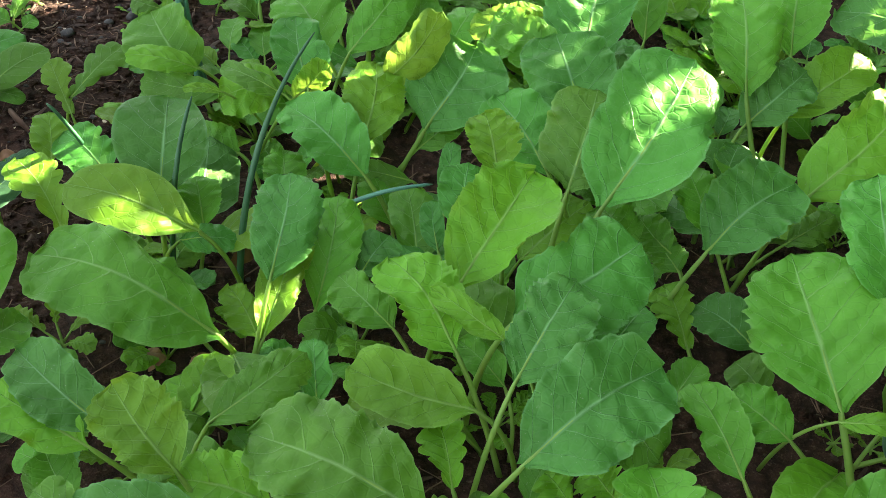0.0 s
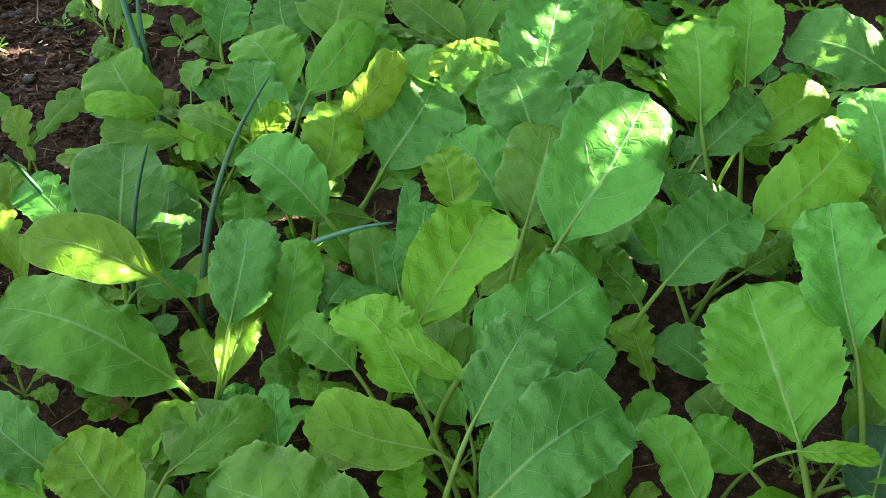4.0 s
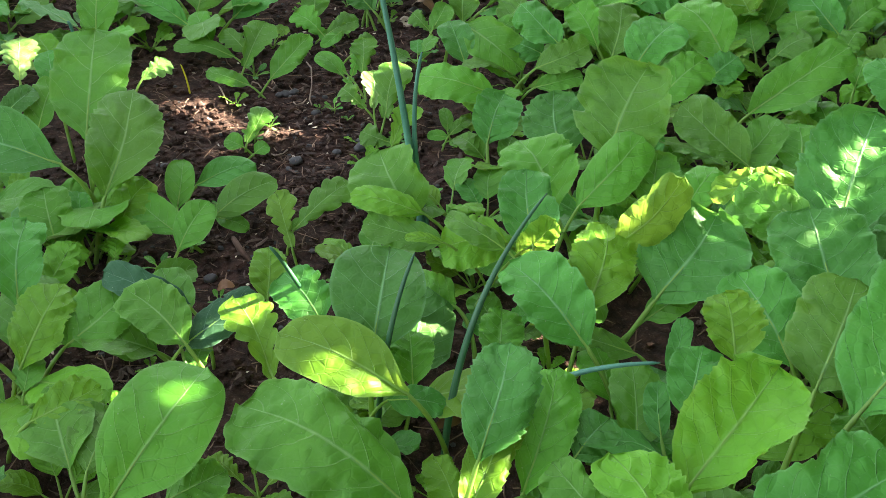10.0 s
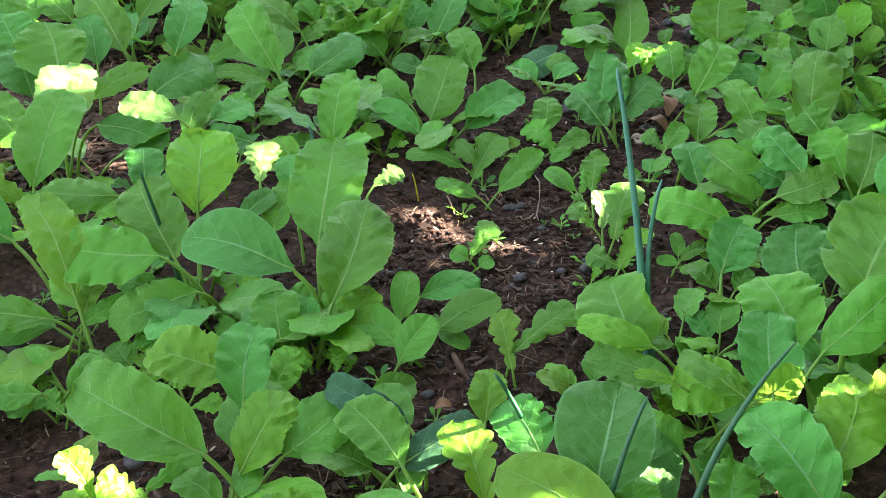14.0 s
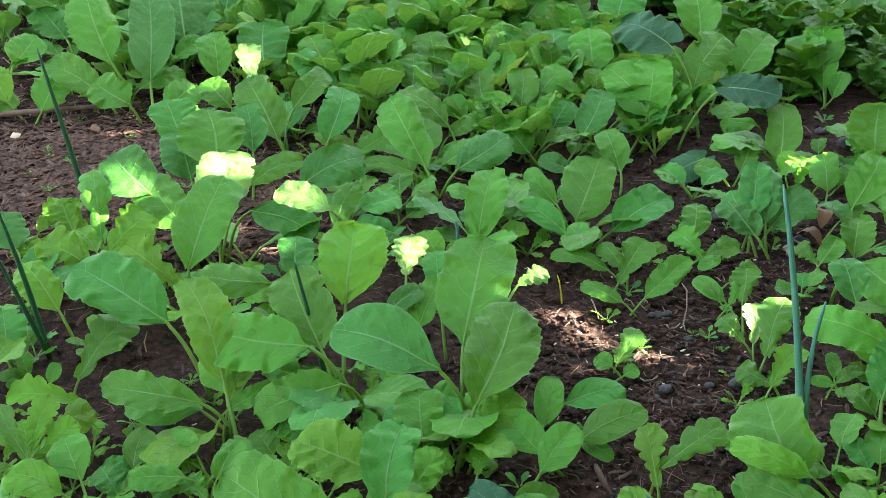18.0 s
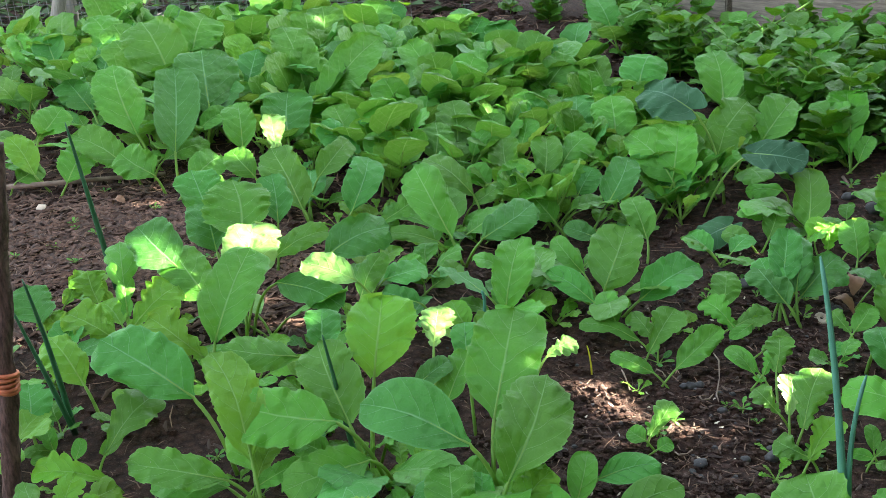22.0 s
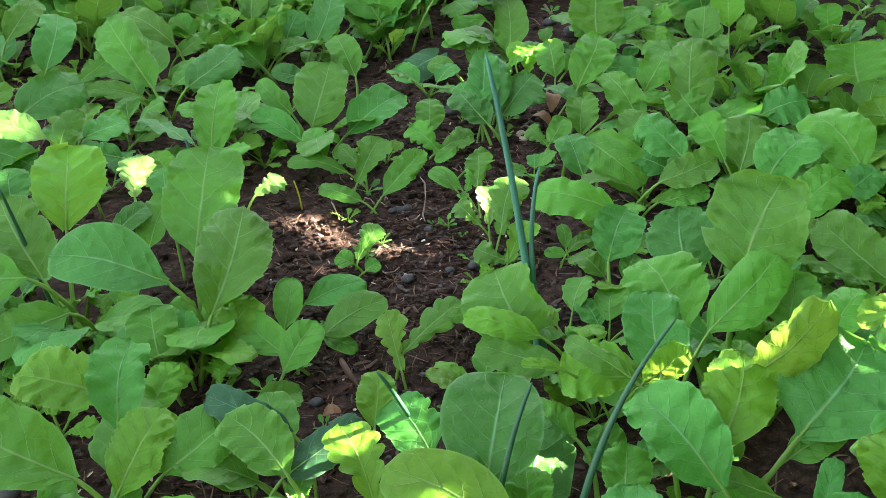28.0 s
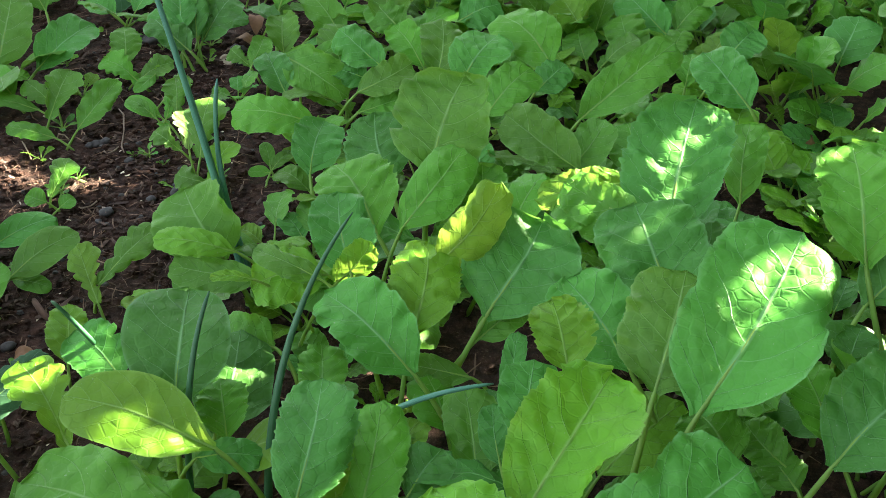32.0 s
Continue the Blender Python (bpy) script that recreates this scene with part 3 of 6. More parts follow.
leaf("tg", 0.221, 0.761, 0.070, 0.196, 0.800, 0.086, 0.054, 20)
plant(0.094, 0.583, "mus")
leaf("ry", 0.079, 0.552, 0.090, -0.012, 0.579, 0.098, 0.051, 22)
leaf("ty", 0.066, 0.604, 0.100, 0.013, 0.669, 0.128, 0.062, 16)
leaf("ty", 0.103, 0.594, 0.120, 0.047, 0.632, 0.134, 0.026, 21)
leaf("rg", 0.017, 0.651, 0.070, -0.029, 0.689, 0.088, 0.042, 18)
leaf("ly", 0.068, 0.507, 0.060, 0.057, 0.550, 0.076, 0.037, 6)
leaf("rb", -0.013, 0.733, 0.050, 0.010, 0.767, 0.066, 0.040, -16)
leaf("rg", 0.108, 0.612, 0.050, 0.071, 0.647, 0.063, 0.032, 18)
plant(-0.060, 0.513, "mus")
leaf("tg", 0.044, 0.453, 0.100, -0.072, 0.500, 0.117, 0.083, 18)
leaf("ty", -0.056, 0.469, 0.080, -0.125, 0.479, 0.089, 0.054, 19)
leaf("rb", -0.091, 0.434, 0.100, -0.181, 0.428, 0.108, 0.058, 19)
leaf("tg", -0.104, 0.530, 0.090, -0.044, 0.586, 0.105, 0.039, -20)
plant(-0.136, 0.554, "mus")
leaf("ty", -0.120, 0.479, 0.100, -0.170, 0.529, 0.125, 0.060, 9)
leaf("rb", -0.185, 0.536, 0.070, -0.256, 0.581, 0.099, 0.049, 12)
leaf("ry", -0.195, 0.519, 0.070, -0.267, 0.548, 0.094, 0.044, 15)
leaf("rb", -0.037, 0.588, 0.040, -0.045, 0.642, 0.062, 0.027, -0)
leaf("lg", -0.217, 0.517, 0.030, -0.253, 0.531, 0.042, 0.027, 14)
plant(0.392, 0.583, "mus")
leaf("tg", 0.355, 0.569, 0.090, 0.334, 0.691, 0.134, 0.107, 16)
leaf("rg", 0.273, 0.510, 0.080, 0.243, 0.578, 0.100, 0.042, 17)
leaf("tg", 0.327, 0.570, 0.050, 0.288, 0.606, 0.060, 0.046, 23)
leaf("rg", 0.334, 0.467, 0.080, 0.405, 0.479, 0.100, 0.061, -16)
leaf("ty", 0.356, 0.559, 0.085, 0.412, 0.546, 0.093, 0.019, -23)
plant(0.238, 0.485, "mus")
leaf("lg", 0.207, 0.430, 0.090, 0.199, 0.491, 0.109, 0.055, 9)
leaf("lg", 0.239, 0.466, 0.050, 0.251, 0.509, 0.066, 0.029, 3)
plant(0.328, 0.482, "mus")
leaf("rb", 0.297, 0.441, 0.080, 0.285, 0.479, 0.090, 0.031, 16)
leaf("rb", 0.309, 0.437, 0.080, 0.328, 0.464, 0.093, 0.041, -1)
plant(0.442, 0.565, "squash")
leaf("dd", 0.425, 0.556, 0.040, 0.447, 0.604, 0.062, 0.058, 3)
plant(0.338, 0.823, "mus")
leaf("tb", 0.287, 0.742, 0.090, 0.361, 0.791, 0.128, 0.076, -16)
leaf("tg", 0.291, 0.764, 0.090, 0.272, 0.824, 0.118, 0.045, 17)
leaf("rg", 0.379, 0.804, 0.050, 0.422, 0.824, 0.069, 0.029, -19)
leaf("tb", 0.348, 0.917, 0.100, 0.409, 0.962, 0.138, 0.065, -17)
leaf("ly", 0.273, 0.695, 0.020, 0.257, 0.748, 0.041, 0.038, 15)
leaf("rb", 0.326, 0.687, 0.030, 0.283, 0.726, 0.039, 0.047, 25)
plant(0.425, 0.913, "mus")
leaf("ry", 0.377, 0.794, 0.110, 0.473, 0.870, 0.171, 0.077, -14)
leaf("tg", 0.345, 0.934, 0.130, 0.345, 1.031, 0.188, 0.079, 9)
leaf("tg", 0.406, 1.010, 0.130, 0.422, 1.090, 0.183, 0.070, 5)
leaf("ry", 0.396, 0.941, 0.100, 0.476, 0.984, 0.142, 0.055, -20)
leaf("rb", 0.325, 0.867, 0.070, 0.341, 0.899, 0.090, 0.035, -4)
plant(0.519, 0.797, "mus")
leaf("rb", 0.546, 0.995, 0.150, 0.455, 1.051, 0.157, 0.069, 34)
leaf("rb", 0.489, 0.814, 0.140, 0.482, 0.907, 0.188, 0.070, 16)
leaf("tb", 0.406, 0.630, 0.130, 0.405, 0.742, 0.179, 0.077, 13)
leaf("ry", 0.444, 0.602, 0.080, 0.426, 0.666, 0.101, 0.025, 20)
leaf("ry", 0.508, 0.820, 0.080, 0.500, 0.868, 0.102, 0.034, 18)
plant(-0.012, 1.100, "mus")
leaf("rg", -0.025, 1.096, 0.110, 0.003, 1.191, 0.169, 0.101, -11)
leaf("rg", -0.045, 1.034, 0.090, 0.007, 1.110, 0.132, 0.053, -20)
leaf("tg", -0.072, 1.036, 0.080, -0.119, 1.095, 0.119, 0.078, 15)
leaf("tg", 0.022, 1.071, 0.070, 0.024, 1.128, 0.104, 0.052, -2)
leaf("tb", -0.080, 1.189, 0.050, -0.101, 1.256, 0.094, 0.074, 6)
leaf("rb", -0.170, 1.214, 0.040, -0.161, 1.272, 0.075, 0.057, -11)
leaf("rg", 0.053, 1.041, 0.080, 0.084, 1.096, 0.113, 0.043, -14)
plant(0.207, 1.088, "mus")
leaf("ty", 0.163, 1.053, 0.130, 0.077, 1.043, 0.116, 0.038, 31)
leaf("rg", 0.159, 0.961, 0.130, 0.096, 0.998, 0.147, 0.051, 28)
leaf("tb", 0.190, 0.975, 0.130, 0.219, 1.085, 0.199, 0.094, -2)
leaf("rb", 0.258, 0.981, 0.090, 0.219, 1.015, 0.103, 0.048, 27)
leaf("rg", 0.269, 1.076, 0.100, 0.283, 1.146, 0.145, 0.040, 2)
plant(-0.160, 1.420, "mus")
leaf("rg", -0.176, 1.292, 0.060, -0.274, 1.293, 0.073, 0.048, 33)
leaf("rg", -0.244, 1.455, 0.070, -0.158, 1.419, 0.030, 0.065, -29)
leaf("rg", -0.133, 1.354, 0.070, -0.073, 1.393, 0.091, 0.043, -31)
leaf("rb", -0.115, 1.427, 0.070, -0.173, 1.465, 0.103, 0.052, 26)
leaf("rb", -0.237, 1.411, 0.040, -0.267, 1.454, 0.074, 0.044, 13)
leaf("rg", -0.131, 1.341, 0.050, -0.075, 1.363, 0.060, 0.029, -33)
leaf("rg", -0.210, 1.439, 0.060, -0.168, 1.476, 0.080, 0.024, -30)
plant(-0.058, 1.512, "mus")
leaf("rb", -0.014, 1.399, 0.060, 0.028, 1.458, 0.100, 0.070, -21)
leaf("rg", 0.095, 1.438, 0.070, 0.029, 1.496, 0.110, 0.071, 27)
leaf("rg", 0.021, 1.323, 0.060, 0.070, 1.375, 0.095, 0.053, -23)
leaf("rg", -0.067, 1.452, 0.060, -0.108, 1.497, 0.095, 0.046, 21)
leaf("rg", -0.045, 1.428, 0.060, -0.044, 1.492, 0.106, 0.057, -3)
leaf("rb", -0.029, 1.599, 0.060, 0.027, 1.622, 0.075, 0.058, -35)
plant(-0.123, 1.613, "mus")
leaf("tg", -0.122, 1.572, 0.060, -0.134, 1.673, 0.136, 0.071, -0)
leaf("rg", -0.135, 1.655, 0.050, -0.202, 1.645, 0.049, 0.027, 37)
leaf("rg", -0.011, 1.744, 0.050, -0.009, 1.780, 0.078, 0.048, -3)
plant(0.154, 1.620, "mus")
leaf("ly", 0.149, 1.606, 0.030, 0.112, 1.661, 0.069, 0.051, 22)
leaf("tg", 0.158, 1.613, 0.040, 0.180, 1.682, 0.093, 0.039, -8)
leaf("rg", 0.206, 1.544, 0.040, 0.189, 1.591, 0.073, 0.057, 15)
leaf("rb", 0.252, 1.580, 0.050, 0.193, 1.639, 0.087, 0.058, 29)
leaf("rg", 0.132, 1.320, 0.060, 0.238, 1.397, 0.118, 0.057, -25)
leaf("rb", 0.078, 1.406, 0.050, 0.113, 1.436, 0.072, 0.044, -25)
leaf("ly", 0.096, 1.390, 0.030, 0.112, 1.417, 0.049, 0.032, -15)
leaf("ly", 0.295, 1.442, 0.030, 0.247, 1.452, 0.030, 0.031, 35)
plant(0.305, 1.615, "mus")
leaf("rg", 0.266, 1.599, 0.050, 0.305, 1.631, 0.078, 0.050, -24)
leaf("rg", 0.282, 1.640, 0.070, 0.363, 1.667, 0.100, 0.054, -33)
leaf("rg", 0.252, 1.519, 0.050, 0.268, 1.546, 0.072, 0.037, -12)
leaf("rb", 0.319, 1.334, 0.070, 0.272, 1.398, 0.106, 0.064, 26)
leaf("rb", 0.308, 1.423, 0.090, 0.338, 1.450, 0.114, 0.052, -21)
leaf("rg", 0.260, 1.427, 0.050, 0.270, 1.461, 0.076, 0.033, -4)
leaf("rb", 0.241, 1.763, 0.070, 0.191, 1.789, 0.085, 0.055, 36)
leaf("rg", 0.096, 1.725, 0.060, 0.085, 1.778, 0.101, 0.088, 8)
leaf("rb", 0.233, 1.677, 0.070, 0.283, 1.712, 0.102, 0.061, -27)
leaf("rg", 0.357, 1.750, 0.070, 0.360, 1.794, 0.105, 0.067, 5)
leaf("rb", 0.211, 1.813, 0.050, 0.161, 1.813, 0.046, 0.047, 38)
plant(-0.273, 1.620, "mus")
leaf("tg", -0.294, 1.672, 0.050, -0.277, 1.747, 0.104, 0.062, -15)
leaf("rg", -0.188, 1.573, 0.040, -0.251, 1.632, 0.090, 0.050, 21)
leaf("tg", -0.267, 1.551, 0.030, -0.274, 1.601, 0.067, 0.047, -2)
leaf("rb", -0.190, 1.742, 0.050, -0.267, 1.736, 0.054, 0.035, 38)
plant(-0.405, 1.569, "kohl")
leaf("tb", -0.415, 1.580, 0.050, -0.429, 1.649, 0.103, 0.048, -4)
leaf("rb", -0.412, 1.561, 0.030, -0.455, 1.604, 0.071, 0.043, 16)
leaf("rb", -0.414, 1.596, 0.030, -0.382, 1.650, 0.061, 0.042, -27)
leaf("rb", -0.396, 1.643, 0.030, -0.341, 1.667, 0.035, 0.034, -37)
plant(-0.460, 1.029, "ros")
leaf("og", -0.479, 1.022, 0.030, -0.489, 1.072, 0.059, 0.032, -7)
leaf("ob", -0.473, 1.071, 0.030, -0.420, 1.112, 0.039, 0.037, -30)
leaf("og", -0.460, 0.977, 0.030, -0.511, 0.997, 0.052, 0.040, 20)
leaf("og", -0.432, 1.018, 0.030, -0.381, 1.072, 0.048, 0.041, -27)
leaf("og", -0.447, 0.953, 0.030, -0.434, 1.008, 0.055, 0.039, -17)
leaf("og", -0.437, 1.027, 0.020, -0.399, 1.025, 0.011, 0.021, -26)
plant(-0.345, 1.018, "lob")
leaf("ly", -0.343, 0.999, 0.020, -0.373, 1.048, 0.050, 0.031, 7)
leaf("lg", -0.341, 1.016, 0.030, -0.299, 1.076, 0.055, 0.034, -22)
leaf("ty", -0.332, 0.897, 0.030, -0.344, 0.944, 0.055, 0.037, -3)
plant(-0.712, 0.992, "mus")
leaf("ty", -0.748, 1.054, 0.100, -0.785, 1.135, 0.158, 0.082, -7)
leaf("ob", -0.586, 0.978, 0.100, -0.700, 0.958, 0.126, 0.073, 29)
leaf("rg", -0.744, 0.963, 0.090, -0.840, 0.921, 0.108, 0.075, 31)
leaf("tg", -0.738, 0.984, 0.080, -0.813, 1.037, 0.136, 0.073, 9)
leaf("rg", -0.702, 0.963, 0.050, -0.763, 0.891, 0.038, 0.057, 31)
leaf("rg", -0.675, 1.092, 0.060, -0.678, 1.154, 0.095, 0.042, -16)
leaf("rb", -0.865, 1.109, 0.080, -0.890, 1.148, 0.112, 0.048, -4)
leaf("rb", -0.709, 1.082, 0.080, -0.689, 1.126, 0.096, 0.028, -28)
plant(-0.565, 1.034, "mus")
leaf("rg", -0.597, 1.065, 0.080, -0.628, 1.179, 0.153, 0.086, -8)
leaf("tg", -0.535, 0.981, 0.070, -0.544, 1.091, 0.130, 0.080, -12)
leaf("rb", -0.691, 1.171, 0.070, -0.716, 1.210, 0.101, 0.038, 1)
leaf("lp", -0.762, 1.208, 0.060, -0.779, 1.252, 0.092, 0.043, -6)
leaf("lp", -0.639, 1.293, 0.030, -0.614, 1.323, 0.041, 0.031, -31)
plant(-0.802, 0.887, "mus")
leaf("ty", -0.804, 0.892, 0.070, -0.906, 0.957, 0.143, 0.060, 7)
leaf("tg", -0.871, 1.063, 0.090, -0.952, 1.021, 0.105, 0.048, 33)
leaf("rb", -0.940, 0.948, 0.080, -1.062, 0.935, 0.134, 0.081, 25)
leaf("tg", -0.812, 0.857, 0.060, -0.905, 0.811, 0.082, 0.046, 29)
leaf("tg", -0.793, 0.879, 0.040, -0.763, 0.936, 0.052, 0.024, -30)
leaf("ty", -0.801, 0.894, 0.040, -0.807, 0.942, 0.064, 0.027, -18)
plant(-0.523, 0.743, "mus")
leaf("rg", -0.529, 0.719, 0.080, -0.649, 0.717, 0.122, 0.069, 21)
leaf("rb", -0.533, 0.797, 0.070, -0.554, 0.868, 0.108, 0.054, -10)
leaf("ty", -0.579, 0.845, 0.060, -0.659, 0.827, 0.080, 0.064, 27)
leaf("ty", -0.502, 0.739, 0.050, -0.497, 0.819, 0.080, 0.057, -18)
leaf("rg", -0.475, 0.771, 0.050, -0.443, 0.833, 0.066, 0.057, -24)
plant(-0.549, 0.958, "mus")
leaf("rg", -0.566, 0.920, 0.040, -0.599, 0.968, 0.074, 0.053, -1)
leaf("ty", -0.549, 0.866, 0.030, -0.539, 0.917, 0.050, 0.041, -21)
leaf("ty", -0.531, 0.983, 0.030, -0.523, 1.037, 0.055, 0.038, -19)
leaf("rg", -0.582, 1.014, 0.030, -0.611, 1.017, 0.041, 0.032, 24)
plant(-0.386, 0.811, "mus")
leaf("rg", -0.369, 0.786, 0.060, -0.434, 0.814, 0.088, 0.050, 16)
leaf("rd", -0.388, 0.836, 0.060, -0.467, 0.840, 0.082, 0.033, 23)
leaf("rd", -0.372, 0.793, 0.050, -0.327, 0.859, 0.068, 0.037, -23)
leaf("tg", -0.362, 0.781, 0.030, -0.362, 0.809, 0.042, 0.025, -12)
leaf("tg", -0.448, 0.890, 0.030, -0.414, 0.919, 0.035, 0.033, -28)
plant(-0.397, 0.624, "mus")
leaf("og", -0.331, 0.576, 0.100, -0.299, 0.689, 0.132, 0.078, -19)
leaf("tg", -0.316, 0.621, 0.050, -0.280, 0.657, 0.055, 0.038, -23)
plant(-0.487, 0.704, "mus")
leaf("ty", -0.459, 0.677, 0.050, -0.419, 0.724, 0.055, 0.037, -25)
leaf("ry", -0.511, 0.656, 0.040, -0.498, 0.681, 0.045, 0.030, -24)
leaf("lg", -0.582, 0.708, 0.030, -0.559, 0.755, 0.039, 0.026, -26)
plant(-0.639, 0.690, "mus")
leaf("ly", -0.547, 0.661, 0.070, -0.576, 0.647, 0.097, 0.031, 20)
leaf("ly", -0.583, 0.642, 0.080, -0.611, 0.647, 0.115, 0.027, 9)
leaf("ry", -0.591, 0.610, 0.080, -0.568, 0.625, 0.095, 0.027, -27)
plant(-0.495, 1.332, "sm")
leaf("tg", -0.485, 1.350, 0.018, -0.453, 1.415, 0.052, 0.039, -23)
leaf("rg", -0.512, 1.333, 0.012, -0.571, 1.333, 0.026, 0.024, 31)
plant(-0.543, 1.393, "lob")
leaf("lg", -0.531, 1.376, 0.020, -0.520, 1.434, 0.055, 0.045, -17)
leaf("rg", -0.561, 1.402, 0.015, -0.640, 1.391, 0.028, 0.025, 33)
leaf("lg", -0.535, 1.401, 0.020, -0.577, 1.423, 0.044, 0.031, 22)
plant(-0.458, 1.188, "sm")
leaf("lg", -0.463, 1.196, 0.015, -0.454, 1.239, 0.038, 0.029, -17)
leaf("og", -0.464, 1.180, 0.015, -0.486, 1.184, 0.022, 0.024, 27)
leaf("og", -0.447, 1.177, 0.010, -0.436, 1.191, 0.016, 0.020, -26)
plant(-0.336, 1.324, "lob")
leaf("og", -0.392, 1.379, 0.020, -0.437, 1.391, 0.035, 0.025, 29)
leaf("lg", -0.367, 1.375, 0.030, -0.376, 1.413, 0.056, 0.036, 0)
leaf("lp", -0.328, 1.285, 0.030, -0.340, 1.326, 0.057, 0.030, 2)
leaf("lg", -0.344, 1.296, 0.020, -0.377, 1.311, 0.035, 0.030, 25)
leaf("lg", -0.303, 1.252, 0.040, -0.302, 1.315, 0.080, 0.043, -7)
plant(-0.290, 1.238, "lob")
leaf("lg", -0.291, 1.227, 0.015, -0.330, 1.232, 0.023, 0.031, 30)
leaf("ly", -0.286, 1.221, 0.020, -0.269, 1.269, 0.047, 0.032, -16)
plant(-0.226, 1.269, "sm")
leaf("og", -0.230, 1.270, 0.015, -0.241, 1.296, 0.032, 0.017, 9)
leaf("og", -0.225, 1.261, 0.015, -0.204, 1.283, 0.027, 0.016, -24)
leaf("og", -0.228, 1.262, 0.010, -0.254, 1.260, 0.011, 0.015, 32)
leaf("og", -0.224, 1.254, 0.010, -0.208, 1.246, 0.004, 0.014, -26)
plant(-0.762, 1.404, "mus")
leaf("tg", -0.743, 1.371, 0.040, -0.765, 1.464, 0.106, 0.060, -9)
leaf("ob", -0.649, 1.456, 0.030, -0.726, 1.467, 0.059, 0.038, 30)
plant(-0.639, 1.491, "mus")
leaf("rg", -0.650, 1.506, 0.030, -0.654, 1.596, 0.092, 0.078, -12)
leaf("og", -0.701, 1.540, 0.030, -0.761, 1.567, 0.067, 0.033, 23)
leaf("rb", -0.589, 1.492, 0.030, -0.532, 1.564, 0.064, 0.060, -30)
leaf("og", -0.602, 1.429, 0.020, -0.633, 1.460, 0.048, 0.034, 13)
plant(-0.477, 1.526, "lob")
leaf("tg", -0.484, 1.534, 0.020, -0.496, 1.579, 0.054, 0.043, -1)
leaf("lg", -0.457, 1.490, 0.015, -0.505, 1.509, 0.037, 0.040, 27)
leaf("lg", -0.455, 1.490, 0.015, -0.413, 1.522, 0.028, 0.036, -32)
plant(-0.394, 1.604, "kohl")
leaf("tb", -0.397, 1.588, 0.040, -0.419, 1.658, 0.093, 0.049, 3)
leaf("rb", -0.402, 1.559, 0.030, -0.459, 1.593, 0.064, 0.052, 24)
leaf("rb", -0.390, 1.594, 0.030, -0.358, 1.657, 0.069, 0.053, -22)
plant(-0.403, 1.821, "sm")
leaf("oy", -0.425, 1.815, 0.020, -0.430, 1.849, 0.047, 0.029, -2)
leaf("ly", -0.399, 1.792, 0.020, -0.407, 1.827, 0.047, 0.042, 1)
leaf("rg", -0.351, 1.775, 0.020, -0.374, 1.826, 0.061, 0.045, 9)
leaf("rg", -0.336, 1.824, 0.020, -0.326, 1.848, 0.037, 0.038, -19)
plant(-1.045, 1.217, "mus")
leaf("rp", -1.040, 1.174, 0.100, -1.078, 1.252, 0.161, 0.078, -10)
leaf("rg", -1.007, 1.071, 0.080, -1.037, 1.192, 0.154, 0.073, -17)
leaf("rb", -1.185, 1.190, 0.100, -1.260, 1.200, 0.146, 0.078, 21)
leaf("rp", -0.888, 1.222, 0.120, -0.961, 1.204, 0.141, 0.042, 33)
leaf("rb", -1.020, 1.222, 0.090, -0.932, 1.246, 0.060, 0.054, -32)
leaf("rg", -1.052, 1.256, 0.110, -1.009, 1.330, 0.131, 0.037, -35)
leaf("rg", -1.123, 1.186, 0.060, -1.207, 1.211, 0.116, 0.071, 16)
plant(-1.192, 1.095, "mus")
leaf("lg", -1.225, 1.123, 0.050, -1.294, 1.191, 0.120, 0.045, -2)
leaf("ly", -1.180, 1.088, 0.050, -1.166, 1.170, 0.080, 0.059, -30)
leaf("ly", -1.035, 1.068, 0.050, -1.119, 1.066, 0.091, 0.056, 24)
leaf("ly", -1.194, 1.065, 0.040, -1.266, 1.051, 0.073, 0.058, 27)
leaf("ly", -1.284, 1.146, 0.040, -1.344, 1.136, 0.070, 0.046, 26)
plant(-1.220, 0.981, "mus")
leaf("ty", -1.125, 0.947, 0.050, -1.195, 0.963, 0.094, 0.055, 13)
leaf("rb", -1.315, 1.045, 0.050, -1.361, 1.070, 0.088, 0.062, 4)
leaf("rb", -1.131, 0.865, 0.030, -1.169, 0.900, 0.064, 0.047, -5)
plant(-1.002, 0.862, "lob")
leaf("lg", -0.995, 0.861, 0.040, -0.991, 0.948, 0.071, 0.050, -26)
leaf("ly", -0.970, 0.827, 0.030, -1.033, 0.785, 0.046, 0.036, 30)
leaf("ly", -0.926, 0.777, 0.030, -0.934, 0.721, 0.013, 0.034, 27)
leaf("ly", -0.957, 0.773, 0.030, -0.936, 0.820, 0.036, 0.036, -31)
plant(-1.074, 0.909, "sm")
leaf("og", -1.093, 0.861, 0.010, -1.118, 0.836, 0.014, 0.018, 33)
leaf("og", -1.086, 0.856, 0.015, -1.110, 0.870, 0.033, 0.018, 3)
leaf("og", -1.048, 0.855, 0.015, -1.059, 0.877, 0.029, 0.017, -15)
leaf("og", -1.093, 0.848, 0.010, -1.092, 0.828, 0.002, 0.015, 26)
plant(-0.837, 0.780, "lob")
leaf("og", -0.826, 0.767, 0.030, -0.840, 0.806, 0.051, 0.030, -15)
leaf("tg", -0.758, 0.769, 0.040, -0.802, 0.736, 0.046, 0.033, 29)
leaf("lb", -0.815, 0.733, 0.020, -0.849, 0.745, 0.039, 0.034, 10)
plant(-0.765, 0.806, "mus")
leaf("tg", -0.742, 0.794, 0.030, -0.737, 0.844, 0.047, 0.030, -23)
leaf("lg", -0.737, 0.773, 0.020, -0.764, 0.777, 0.032, 0.027, 16)
